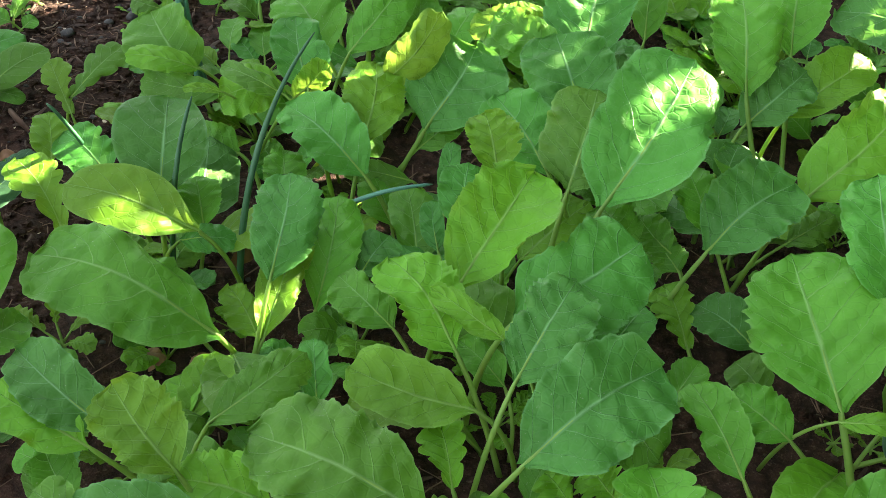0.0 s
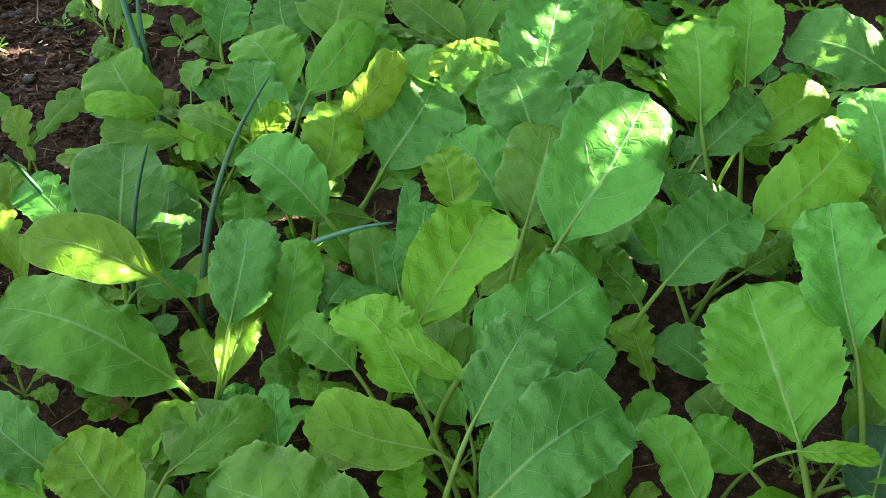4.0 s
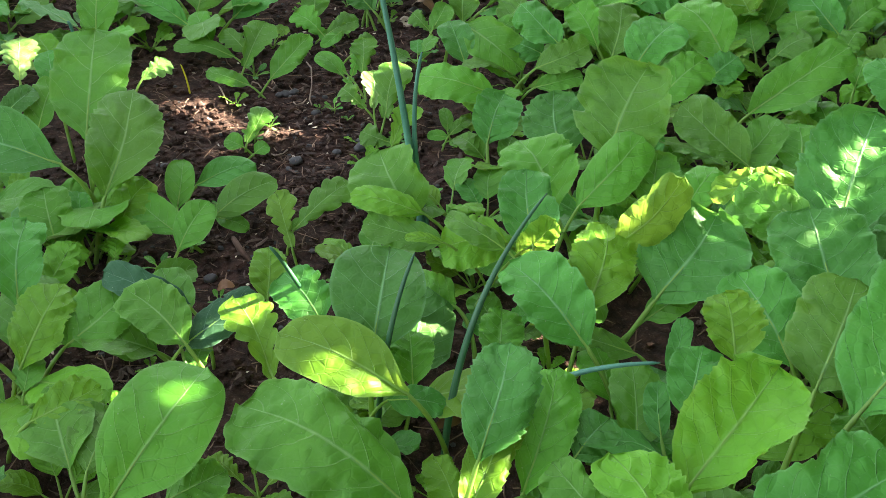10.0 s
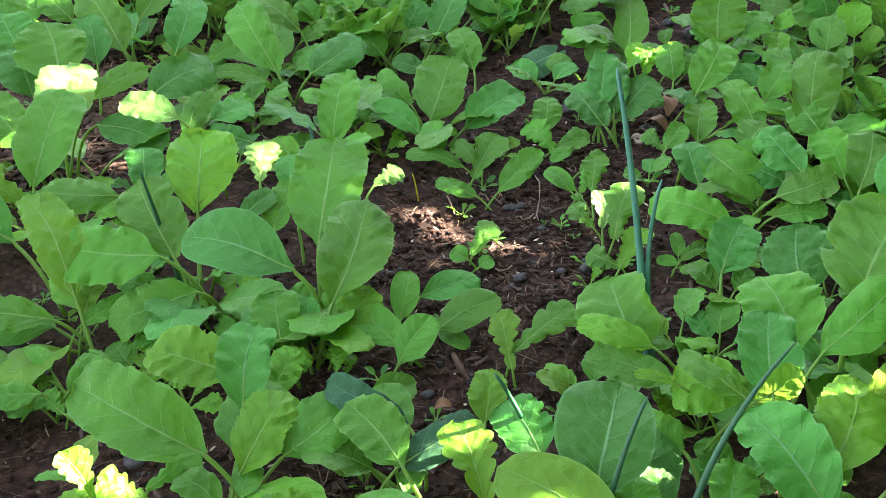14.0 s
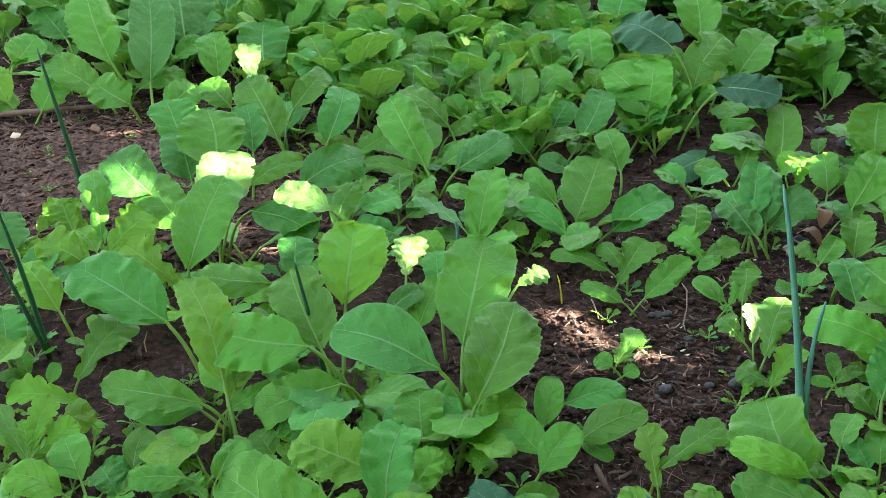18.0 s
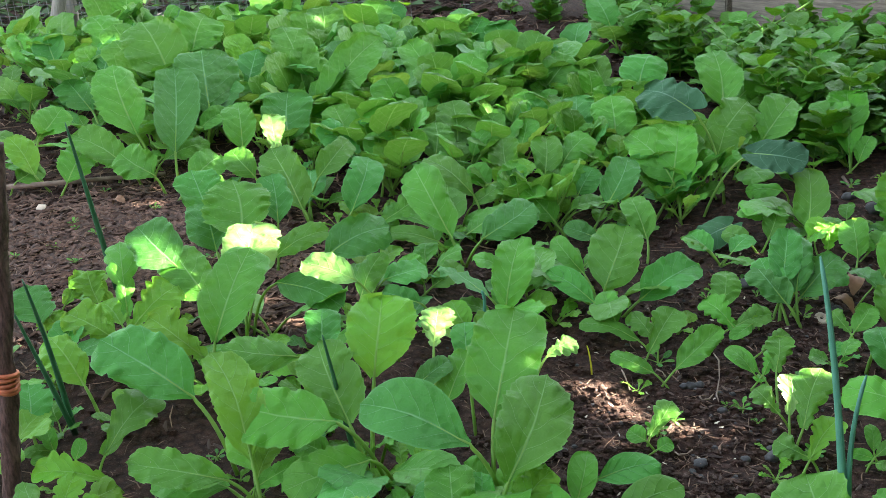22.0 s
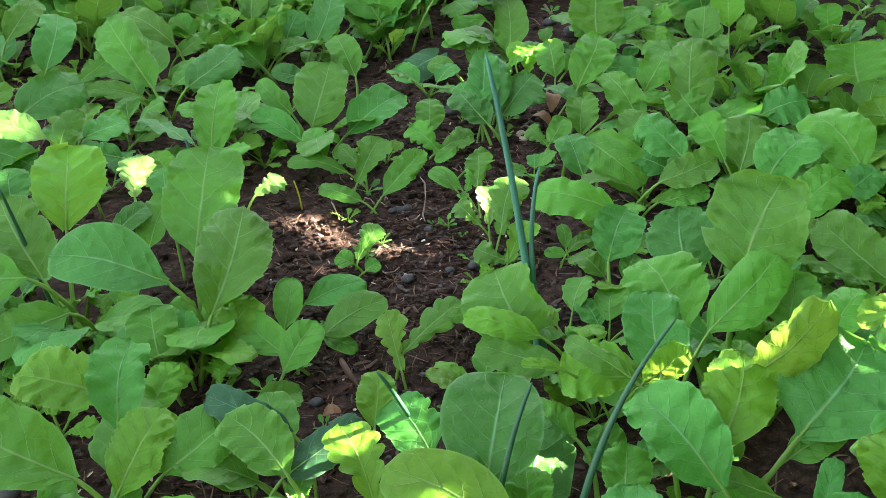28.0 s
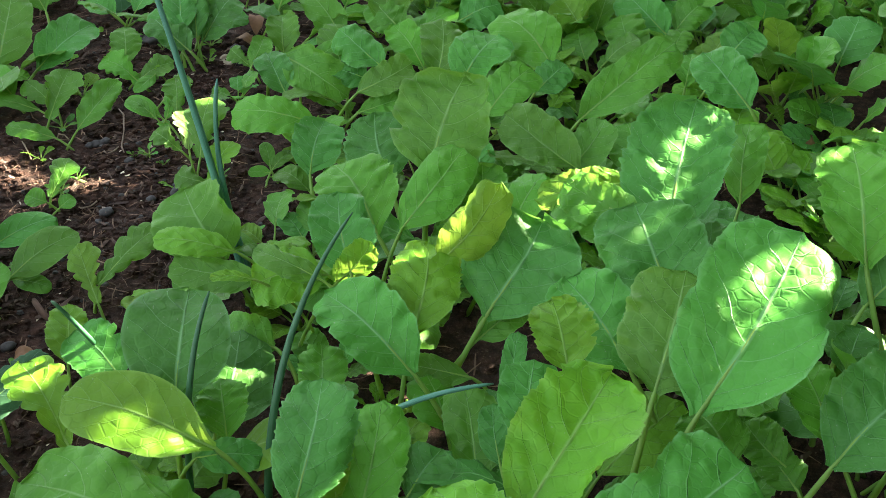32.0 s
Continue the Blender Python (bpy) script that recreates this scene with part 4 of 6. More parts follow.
plant(-1.287, 1.459, "mus")
leaf("tg", -1.177, 1.329, 0.090, -1.239, 1.390, 0.157, 0.110, 2)
leaf("rb", -1.307, 1.400, 0.080, -1.372, 1.437, 0.137, 0.079, 10)
leaf("rb", -1.220, 1.313, 0.070, -1.276, 1.355, 0.123, 0.069, 5)
leaf("rb", -1.185, 1.425, 0.080, -1.232, 1.477, 0.135, 0.058, 1)
plant(-1.263, 1.605, "mus")
leaf("tg", -1.217, 1.528, 0.060, -1.314, 1.578, 0.140, 0.081, 14)
leaf("rg", -1.283, 1.668, 0.060, -1.269, 1.751, 0.106, 0.055, -28)
leaf("rb", -1.146, 1.578, 0.050, -1.166, 1.664, 0.114, 0.063, -14)
leaf("rb", -1.057, 1.384, 0.060, -0.998, 1.470, 0.083, 0.072, -35)
leaf("rg", -0.944, 1.517, 0.050, -1.017, 1.489, 0.061, 0.031, 36)
leaf("rb", -1.275, 1.773, 0.050, -1.369, 1.803, 0.115, 0.061, 22)
plant(-0.964, 1.597, "mus")
leaf("tg", -0.941, 1.553, 0.050, -1.040, 1.615, 0.129, 0.076, 16)
leaf("rg", -0.979, 1.699, 0.060, -1.078, 1.711, 0.107, 0.047, 30)
leaf("lg", -1.081, 1.571, 0.040, -1.048, 1.640, 0.068, 0.044, -32)
leaf("rb", -0.877, 1.556, 0.050, -0.830, 1.639, 0.088, 0.065, -31)
leaf("tg", -0.949, 1.767, 0.040, -0.952, 1.821, 0.079, 0.051, -15)
leaf("rg", -0.976, 1.698, 0.040, -0.946, 1.746, 0.061, 0.032, -33)
plant(-0.970, 1.367, "mus")
leaf("tg", -0.951, 1.316, 0.040, -0.955, 1.385, 0.082, 0.038, -19)
leaf("rb", -0.875, 1.351, 0.030, -0.928, 1.338, 0.043, 0.035, 33)
leaf("rg", -0.915, 1.428, 0.020, -0.960, 1.446, 0.049, 0.040, 19)
leaf("rg", -0.895, 1.425, 0.020, -0.875, 1.472, 0.041, 0.038, -29)
plant(-0.825, 1.733, "mus")
leaf("rg", -0.825, 1.704, 0.030, -0.893, 1.729, 0.069, 0.054, 25)
leaf("ob", -0.741, 1.688, 0.020, -0.798, 1.682, 0.033, 0.034, 35)
leaf("tb", -0.754, 1.762, 0.050, -0.750, 1.844, 0.108, 0.060, -15)
leaf("rg", -0.659, 1.697, 0.030, -0.708, 1.744, 0.076, 0.048, 15)
plant(-1.352, 2.218, "mus")
leaf("rg", -1.326, 2.265, 0.060, -1.281, 2.381, 0.128, 0.082, -31)
leaf("rg", -1.353, 2.207, 0.060, -1.461, 2.273, 0.159, 0.081, 17)
leaf("rg", -1.466, 2.278, 0.050, -1.576, 2.270, 0.097, 0.065, 36)
leaf("rg", -1.137, 1.926, 0.050, -1.187, 1.998, 0.123, 0.088, 3)
leaf("tg", -1.145, 1.852, 0.050, -1.176, 1.910, 0.105, 0.072, -3)
leaf("ty", -1.216, 1.786, 0.040, -1.234, 1.860, 0.098, 0.068, -14)
leaf("rg", -1.414, 2.039, 0.040, -1.417, 2.108, 0.090, 0.062, -20)
plant(-1.615, 2.121, "mus")
leaf("rg", -1.517, 1.999, 0.070, -1.485, 2.190, 0.186, 0.099, -29)
leaf("tg", -1.613, 2.067, 0.080, -1.729, 2.152, 0.204, 0.111, 10)
leaf("rg", -1.834, 2.439, 0.100, -1.873, 2.503, 0.170, 0.104, -5)
leaf("rg", -1.749, 2.548, 0.090, -1.770, 2.623, 0.159, 0.096, -13)
leaf("rb", -1.465, 1.812, 0.070, -1.509, 1.881, 0.140, 0.103, -5)
leaf("rg", -1.647, 2.056, 0.060, -1.669, 2.092, 0.097, 0.068, -5)
leaf("rb", -1.419, 1.941, 0.050, -1.487, 1.962, 0.099, 0.072, 23)
plant(-1.714, 1.788, "mus")
leaf("rb", -1.712, 1.859, 0.090, -1.793, 1.945, 0.195, 0.137, -0)
leaf("rg", -1.954, 2.000, 0.100, -2.076, 2.051, 0.213, 0.144, 15)
leaf("rg", -2.048, 2.180, 0.110, -2.072, 2.270, 0.186, 0.126, -19)
leaf("tg", -1.776, 1.702, 0.080, -1.888, 1.772, 0.194, 0.110, 7)
leaf("rb", -1.616, 1.648, 0.080, -1.703, 1.766, 0.204, 0.091, -6)
leaf("tg", -1.654, 1.653, 0.050, -1.603, 1.734, 0.066, 0.049, -39)
leaf("tg", -1.528, 1.744, 0.060, -1.584, 1.808, 0.132, 0.072, -1)
leaf("tg", -1.437, 1.665, 0.040, -1.499, 1.677, 0.082, 0.058, 22)
leaf("rg", -1.741, 1.974, 0.080, -1.685, 2.050, 0.096, 0.050, -41)
leaf("rg", -1.703, 1.815, 0.060, -1.676, 1.879, 0.084, 0.047, -37)
leaf("lp", -1.411, 1.709, 0.080, -1.454, 1.756, 0.134, 0.047, 1)
plant(-1.890, 1.681, "mus")
leaf("tg", -2.277, 2.128, 0.090, -2.378, 2.170, 0.186, 0.106, 13)
leaf("rb", -2.086, 1.862, 0.050, -2.166, 1.873, 0.110, 0.087, 21)
leaf("tg", -1.711, 1.607, 0.040, -1.832, 1.584, 0.103, 0.073, 31)
leaf("rg", -2.499, 2.073, 0.040, -2.612, 2.100, 0.138, 0.069, 17)
leaf("ty", -1.873, 1.508, 0.040, -1.951, 1.525, 0.102, 0.058, 16)
leaf("rg", -2.480, 2.113, 0.050, -2.461, 2.168, 0.069, 0.065, -40)
plant(-0.762, 1.870, "mus")
leaf("rg", -0.870, 2.083, 0.050, -0.911, 2.152, 0.117, 0.089, 5)
leaf("rg", -0.682, 1.878, 0.060, -0.781, 1.926, 0.122, 0.079, 26)
leaf("rg", -0.682, 1.878, 0.060, -0.704, 1.966, 0.133, 0.073, -4)
leaf("rb", -0.962, 2.099, 0.040, -0.993, 2.169, 0.104, 0.072, -0)
leaf("rg", -0.910, 1.907, 0.040, -0.885, 1.985, 0.089, 0.066, -25)
leaf("rg", -0.984, 1.845, 0.040, -1.021, 1.897, 0.091, 0.059, 5)
leaf("rg", -0.924, 1.875, 0.040, -0.952, 1.936, 0.094, 0.059, -1)
plant(-1.159, 2.381, "mus")
leaf("rg", -1.212, 2.366, 0.050, -1.191, 2.446, 0.104, 0.082, -26)
leaf("rg", -1.152, 2.338, 0.050, -1.121, 2.432, 0.113, 0.081, -27)
leaf("rb", -0.946, 2.397, 0.060, -0.948, 2.470, 0.121, 0.106, -12)
leaf("ly", -1.117, 2.140, 0.030, -1.146, 2.211, 0.094, 0.049, -3)
leaf("rg", -1.042, 2.435, 0.050, -1.100, 2.474, 0.101, 0.066, 22)
plant(-0.631, 2.075, "mus")
leaf("rg", -0.727, 2.305, 0.070, -0.783, 2.395, 0.158, 0.090, 10)
leaf("rg", -0.721, 2.364, 0.060, -0.683, 2.421, 0.099, 0.052, -30)
leaf("rg", -0.677, 2.106, 0.060, -0.646, 2.192, 0.121, 0.087, -23)
leaf("rg", -0.603, 2.152, 0.060, -0.571, 2.234, 0.120, 0.081, -22)
leaf("tg", -0.656, 1.945, 0.040, -0.692, 1.930, 0.037, 0.033, 38)
leaf("tg", -0.647, 1.902, 0.030, -0.607, 1.932, 0.043, 0.028, -36)
leaf("rg", -0.522, 1.982, 0.030, -0.578, 1.963, 0.026, 0.037, 38)
leaf("tg", -0.491, 1.793, 0.020, -0.492, 1.842, 0.056, 0.038, -8)
leaf("og", -0.513, 1.760, 0.020, -0.558, 1.765, 0.032, 0.037, 34)
plant(-0.442, 1.869, "mus")
leaf("rg", -0.441, 1.839, 0.030, -0.467, 1.924, 0.098, 0.060, 3)
leaf("rg", -0.466, 2.258, 0.060, -0.492, 2.324, 0.119, 0.077, 7)
leaf("rg", -0.473, 2.319, 0.060, -0.545, 2.306, 0.060, 0.035, 40)
plant(-0.610, 1.877, "squash")
leaf("dd", -0.698, 2.013, 0.150, -0.795, 2.033, 0.172, 0.106, 21)
leaf("dd", -0.550, 1.900, 0.120, -0.464, 1.907, 0.114, 0.074, -23)
leaf("dd", -0.556, 1.801, 0.030, -0.590, 1.743, 0.011, 0.056, 16)
plant(0.122, 1.223, "mus")
leaf("rg", 0.119, 1.165, 0.080, 0.043, 1.221, 0.112, 0.055, 27)
leaf("rg", 0.111, 1.176, 0.070, 0.150, 1.227, 0.104, 0.044, -17)
leaf("rg", 0.181, 1.200, 0.060, 0.175, 1.248, 0.090, 0.057, 8)
leaf("rb", 0.082, 1.296, 0.050, 0.055, 1.323, 0.067, 0.040, 24)
plant(0.238, 0.816, "mus")
leaf("tg", 0.261, 0.771, 0.060, 0.235, 0.802, 0.072, 0.036, 23)
leaf("rg", 0.269, 0.756, 0.050, 0.250, 0.787, 0.062, 0.036, 20)
leaf("rg", 0.325, 0.631, 0.030, 0.305, 0.660, 0.038, 0.039, 21)
leaf("tg", 0.243, 0.614, 0.030, 0.272, 0.649, 0.048, 0.033, -8)
plant(0.222, 0.540, "mus")
leaf("ly", 0.190, 0.504, 0.050, 0.170, 0.529, 0.057, 0.038, 16)
leaf("lg", 0.229, 0.556, 0.030, 0.212, 0.565, 0.032, 0.027, 21)
leaf("ly", 0.156, 0.494, 0.050, 0.136, 0.522, 0.059, 0.033, 14)
plant(0.081, 0.491, "mus")
leaf("lg", 0.073, 0.463, 0.050, 0.054, 0.489, 0.059, 0.032, 11)
leaf("ly", 0.094, 0.452, 0.060, 0.106, 0.486, 0.072, 0.036, -4)
leaf("rg", 0.032, 0.457, 0.050, 0.047, 0.469, 0.054, 0.028, -15)
plant(-0.222, 0.489, "mus")
leaf("rg", -0.204, 0.496, 0.040, -0.228, 0.525, 0.054, 0.035, 5)
leaf("rg", -0.177, 0.450, 0.060, -0.218, 0.475, 0.075, 0.042, 10)
plant(-0.698, 0.927, "lob")
leaf("lb", -0.683, 0.910, 0.030, -0.704, 0.932, 0.048, 0.038, 2)
leaf("lg", -0.650, 0.915, 0.030, -0.639, 0.945, 0.040, 0.032, -25)
leaf("lg", -0.709, 0.903, 0.020, -0.738, 0.902, 0.030, 0.031, 23)
plant(-0.545, 0.970, "mus")
leaf("rb", -0.559, 0.956, 0.040, -0.573, 0.988, 0.060, 0.029, -4)
leaf("ty", -0.517, 0.965, 0.040, -0.506, 1.018, 0.063, 0.040, -19)
leaf("ly", -0.503, 0.919, 0.030, -0.510, 0.941, 0.042, 0.022, -5)
leaf("ty", -0.549, 0.857, 0.030, -0.542, 0.912, 0.052, 0.039, -18)
plant(-1.368, 1.178, "mus")
leaf("ly", -1.291, 1.129, 0.050, -1.328, 1.150, 0.082, 0.055, 6)
leaf("ly", -1.296, 1.063, 0.030, -1.328, 1.066, 0.050, 0.043, 19)
plant(-1.923, 1.558, "mus")
leaf("rg", -2.063, 1.690, 0.040, -2.065, 1.767, 0.082, 0.080, -31)
leaf("tg", -2.260, 1.844, 0.040, -2.318, 1.855, 0.087, 0.081, 18)
leaf("tg", -1.794, 1.524, 0.030, -1.809, 1.593, 0.076, 0.071, -24)
leaf("rg", -1.894, 1.484, 0.030, -1.884, 1.537, 0.049, 0.054, -36)
plant(-1.762, 1.622, "mus")
leaf("rg", -1.632, 1.594, 0.040, -1.705, 1.585, 0.080, 0.080, 29)
leaf("rg", -1.535, 1.599, 0.040, -1.519, 1.668, 0.071, 0.067, -33)
plant(-0.167, 1.868, "mus")
leaf("rg", -0.194, 1.652, 0.060, -0.174, 1.707, 0.100, 0.051, -15)
leaf("rg", -0.107, 1.566, 0.060, -0.146, 1.602, 0.088, 0.056, 24)
leaf("rg", -0.200, 1.504, 0.050, -0.180, 1.543, 0.076, 0.047, -19)
leaf("rg", -0.160, 1.993, 0.050, -0.194, 2.031, 0.083, 0.060, 23)
leaf("rb", -0.135, 1.429, 0.050, -0.178, 1.441, 0.060, 0.044, 32)
plant(-0.969, 0.752, "lob")
leaf("ly", -0.926, 0.727, 0.050, -0.947, 0.778, 0.078, 0.028, -17)
leaf("ly", -0.926, 0.732, 0.040, -0.915, 0.780, 0.052, 0.028, -29)
leaf("ly", -0.929, 0.734, 0.030, -0.902, 0.767, 0.028, 0.031, -31)
leaf("ly", -0.942, 0.737, 0.020, -0.908, 0.746, 0.007, 0.028, -23)
leaf("ly", -0.927, 0.722, 0.050, -0.951, 0.740, 0.068, 0.025, -2)
leaf("lg", -0.921, 0.714, 0.050, -0.977, 0.735, 0.085, 0.025, 7)
leaf("ly", -0.950, 0.733, 0.020, -0.995, 0.740, 0.045, 0.022, 12)
plant(-0.840, 0.784, "lob")
leaf("tb", -0.825, 0.769, 0.020, -0.859, 0.756, 0.030, 0.025, 26)
leaf("tg", -0.837, 0.778, 0.020, -0.858, 0.740, 0.015, 0.022, 30)
plant(-0.785, 0.776, "lob")
leaf("ly", -0.765, 0.764, 0.030, -0.805, 0.750, 0.041, 0.028, 26)
leaf("ly", -0.767, 0.777, 0.020, -0.749, 0.795, 0.019, 0.017, -29)
plant(-0.752, 0.813, "lob")
leaf("tg", -0.735, 0.792, 0.030, -0.736, 0.837, 0.048, 0.025, -20)
plant(-1.362, 1.138, "lob")
leaf("ty", -1.271, 1.049, 0.060, -1.247, 1.037, 0.040, 0.042, -6)
leaf("ly", -1.238, 1.048, 0.050, -1.215, 1.088, 0.054, 0.043, -36)
leaf("ly", -1.330, 1.105, 0.050, -1.328, 1.159, 0.074, 0.041, -30)
plant(-0.417, 1.427, "lob")
leaf("og", -0.395, 1.373, 0.020, -0.434, 1.390, 0.038, 0.018, 26)
leaf("lg", -0.382, 1.379, 0.020, -0.374, 1.408, 0.038, 0.022, -16)
leaf("og", -0.391, 1.386, 0.010, -0.384, 1.367, -0.003, 0.016, -3)
plant(-0.313, 1.546, "lob")
leaf("lg", -0.312, 1.531, 0.020, -0.340, 1.549, 0.036, 0.028, 25)
leaf("tg", -0.302, 1.515, 0.030, -0.291, 1.551, 0.054, 0.032, -15)
plant(-0.305, 1.685, "lob")
leaf("tg", -0.307, 1.657, 0.030, -0.287, 1.685, 0.048, 0.029, -24)
plant(-0.327, 1.830, "lob")
leaf("lg", -0.365, 1.800, 0.020, -0.337, 1.820, 0.031, 0.028, -33)
plant(-0.441, 1.566, "lob")
leaf("og", -0.433, 1.497, 0.020, -0.451, 1.461, -0.001, 0.019, 24)
leaf("lg", -0.398, 1.435, 0.020, -0.375, 1.464, 0.035, 0.028, -28)
leaf("ly", -0.447, 1.502, 0.020, -0.426, 1.528, 0.033, 0.023, -29)

plant(-0.318, 1.987, "mus")
leaf("rg", -0.306, 1.887, 0.050, -0.315, 1.930, 0.115, 0.088, 0)
leaf("rg", -0.277, 1.911, 0.050, -0.238, 1.948, 0.070, 0.052, -25)
leaf("tg", -0.324, 1.906, 0.030, -0.352, 1.897, 0.060, 0.050, 20)
plant(-0.173, 2.085, "mus")
leaf("rb", -0.150, 2.009, 0.060, -0.181, 2.034, 0.120, 0.070, 10)
leaf("rg", -0.145, 2.082, 0.060, -0.158, 2.005, 0.040, 0.055, 10)
leaf("ty", -0.235, 2.022, 0.030, -0.198, 2.038, 0.060, 0.040, -25)
plant(-0.463, 2.241, "mus")
leaf("rg", -0.459, 2.220, 0.030, -0.513, 2.353, 0.110, 0.062, 0)
leaf("tg", -0.437, 2.204, 0.020, -0.426, 2.240, 0.060, 0.035, -15)

WORDS = {
    "mus": "{tone} young mustard plant with {n} {edge} leaves",
    "lob": "{tone} lobed salad seedling with {n} small leaves in soil",
    "ros": "{tone} low rosette with {n} smooth oval leaves on soil",
    "sm": "tiny {tone} seedling with {n} leaves in bare soil",
    "kohl": "{tone} cabbage seedling with {n} waxy toothed leaves",
    "squash": "{tone} squash plant with {n} broad veined leaves",
}
low = random.Random(77)
for holder, kind, seen in plants:
    if kind != "mus":
        continue
    big = max(s for _, s in seen)
    for k in range(3):
        a = low.uniform(0, 6.28)
        s = min(0.085, big * low.uniform(0.5, 0.85))
        d = Vector((math.cos(a), math.sin(a), 0))
        base = Vector((holder.location.x, holder.location.y, 0)) + d * s * 0.4 + Vector((0, 0, low.uniform(0.02, 0.04)))
        tip = base + d * s + Vector((0, 0, s * low.uniform(0.05, 0.5)))
        tone = low.choice([c[1] for c, _ in seen] + ["g"])
        hang_leaf(holder, tuple(holder.location), low.choice("rrt") + ("g" if tone == "d" else tone), tuple(base), tuple(tip), s * low.uniform(0.7, 0.85), low.uniform(-20, 20), low, 0.9, joined=True)
COUNT = ("no", "one", "two", "three", "four", "five", "six", "seven", "eight", "nine", "ten", "eleven", "twelve")
for holder, kind, seen in plants:
    tones = [c[1] for c, _ in seen]
    tone = max(sorted(set(tones)), key=tones.count)
    toothed = sum(c[0] == "t" for c, _ in seen) * 2 > len(seen)
    holder["label"] = WORDS[kind].format(tone=TONES[tone], n=COUNT[min(12, len(seen))], edge="broad toothed" if toothed else "broad rounded")


# ---- smaller plants between them ----
def small_plant(kind, leaves, size, seed, detail=True, upright=0.0):
    r = random.Random(seed)
    name, category, group = KINDS["mus" if kind in "rt" else "lob" if kind == "l" else "sm"]
    label = {"r": "low young mustard plant with rounded green leaves", "t": "low young mustard plant with toothed light green leaves",
             "l": "small lobed light green salad seedling", "o": "tiny green weed seedling with oval leaves"}[kind]
    top = thing(name, 0, 0, 0, label, category, group)
    turn = r.uniform(0, 6.28)
    for i in range(leaves):
        a = turn + 6.283 * i / leaves + r.uniform(-0.35, 0.35)
        s = size * r.uniform(0.65, 1.1)
        rise = r.uniform(0.35, 0.95) + upright
        d = Vector((math.cos(a), math.sin(a), 0))
        base = d * s * 0.45 + Vector((0, 0, s * 0.55 * rise + 0.004))
        tip = base + d * s * math.cos(rise * 0.8) + Vector((0, 0, s * 0.75 * math.sin(rise * 0.8)))
        tone = r.choice({"r": "gbg", "t": "ygy", "l": "yyg", "o": "ggb"}[kind])
        hang_leaf(top, (0, 0, -0.004), kind + tone, tuple(base), tuple(tip), s * {"r": .86, "t": .80, "l": .66, "o": .50}[kind], r.uniform(-25, 25), r, 0.8, joined=detail)
    return top


def stand(ob, x, y, turn=0.0, scale=1.0, z=None):
    m = Matrix.Translation((x, y, ground_height(x, y) if z is None else z)) @ Matrix.Rotation(turn, 4, "Z") @ Matrix.Scale(scale, 4)
    return copy_thing(ob, m)


def bare(x, y):
    """The patches of open soil, where only the odd seedling grows."""
    if ((x + 0.42) / 0.20) ** 2 + ((y - 1.22) / 0.26) ** 2 < 1:
        return True
    if ((x + 0.30) / 0.14) ** 2 + ((y - 1.02) / 0.16) ** 2 < 1:
        return True
    if ((x + 0.42) / 0.13) ** 2 + ((y - 0.93) / 0.13) ** 2 < 1:
        return True
    if ((x + 0.47) / 0.20) ** 2 + ((y - 1.60) / 0.10) ** 2 < 1:
        return True
    if ((x + 1.50) / 0.42) ** 2 + ((y - 1.36) / 0.26) ** 2 < 1:
        return True
    if ((x + 0.62) / 0.22) ** 2 + ((y - 0.72) / 0.10) ** 2 < 1:
        return True
    if ((x + 0.89) / 0.09) ** 2 + ((y - 0.90) / 0.07) ** 2 < 1:
        return True
    if ((x + 0.28) / 0.22) ** 2 + ((y - 2.05) / 0.16) ** 2 < 1:
        return True
    return False


def sparse(x, y):
    """The dark gaps among the near leaves, with nothing but tiny seedlings."""
    gaps_between = ((0.36, 0.53, 0.13, 0.18), (-0.80, 0.80, 0.12, 0.07), (-0.96, 0.77, 0.08, 0.08))
    return any(((x - a) / rx) ** 2 + ((y - b) / ry) ** 2 < 1 for a, b, rx, ry in gaps_between)


rng2 = random.Random(5)
sorts = [small_plant("r", 5, 0.046, 1), small_plant("t", 6, 0.044, 2), small_plant("r", 6, 0.038, 3), small_plant("l", 6, 0.034, 4), small_plant("t", 5, 0.050, 6)]
weeds = [small_plant("o", 5, 0.018, 7), small_plant("l", 5, 0.020, 8), small_plant("o", 6, 0.014, 9)]
far = [small_plant(kind, count, size, 24 + i, "far", 0.62) for i, (kind, count, size) in enumerate((("r", 7, 0.060), ("t", 7, 0.058), ("r", 6, 0.066), ("t", 6, 0.046), ("l", 6, 0.042)))]
tall = [small_plant("r", 7, 0.062, 21, True, 0.62), small_plant("t", 7, 0.060, 22, True, 0.62), small_plant("r", 6, 0.070, 23, True, 0.62)]
for i, ob in enumerate(sorts + weeds + tall + far):
    ob.location = (0.62 + 0.11 * (i % 3), 0.75 + 0.12 * i, 0.0)
placed = []
tries = 0
while len(placed) < 165 and tries < 6000:
    tries += 1
    x, y = rng2.uniform(-1.5, 0.5), rng2.uniform(0.5, 2.2)
    if bare(x, y) or any((x - a) ** 2 + (y - b) ** 2 < 0.062 ** 2 for a, b in placed):
        continue
    if (x + 1.45) * 0.9 + (y - 0.6) * 0.2 < -0.1:
        continue
    placed.append((x, y))
    sort = rng2.choice(sorts)
    stand(weeds[1] if sparse(x, y) else sort, x, y, rng2.uniform(0, 6.28), rng2.uniform(0.75, 1.15))
done = 0
while done < 44:
    x, y = rng2.uniform(-0.28, 0.62), rng2.uniform(0.38, 1.15)
    sort = rng2.choice(sorts)
    stand(weeds[1] if sparse(x, y) else sort, x, y, rng2.uniform(0, 6.28), rng2.uniform(0.6, 0.95))
    done += 1
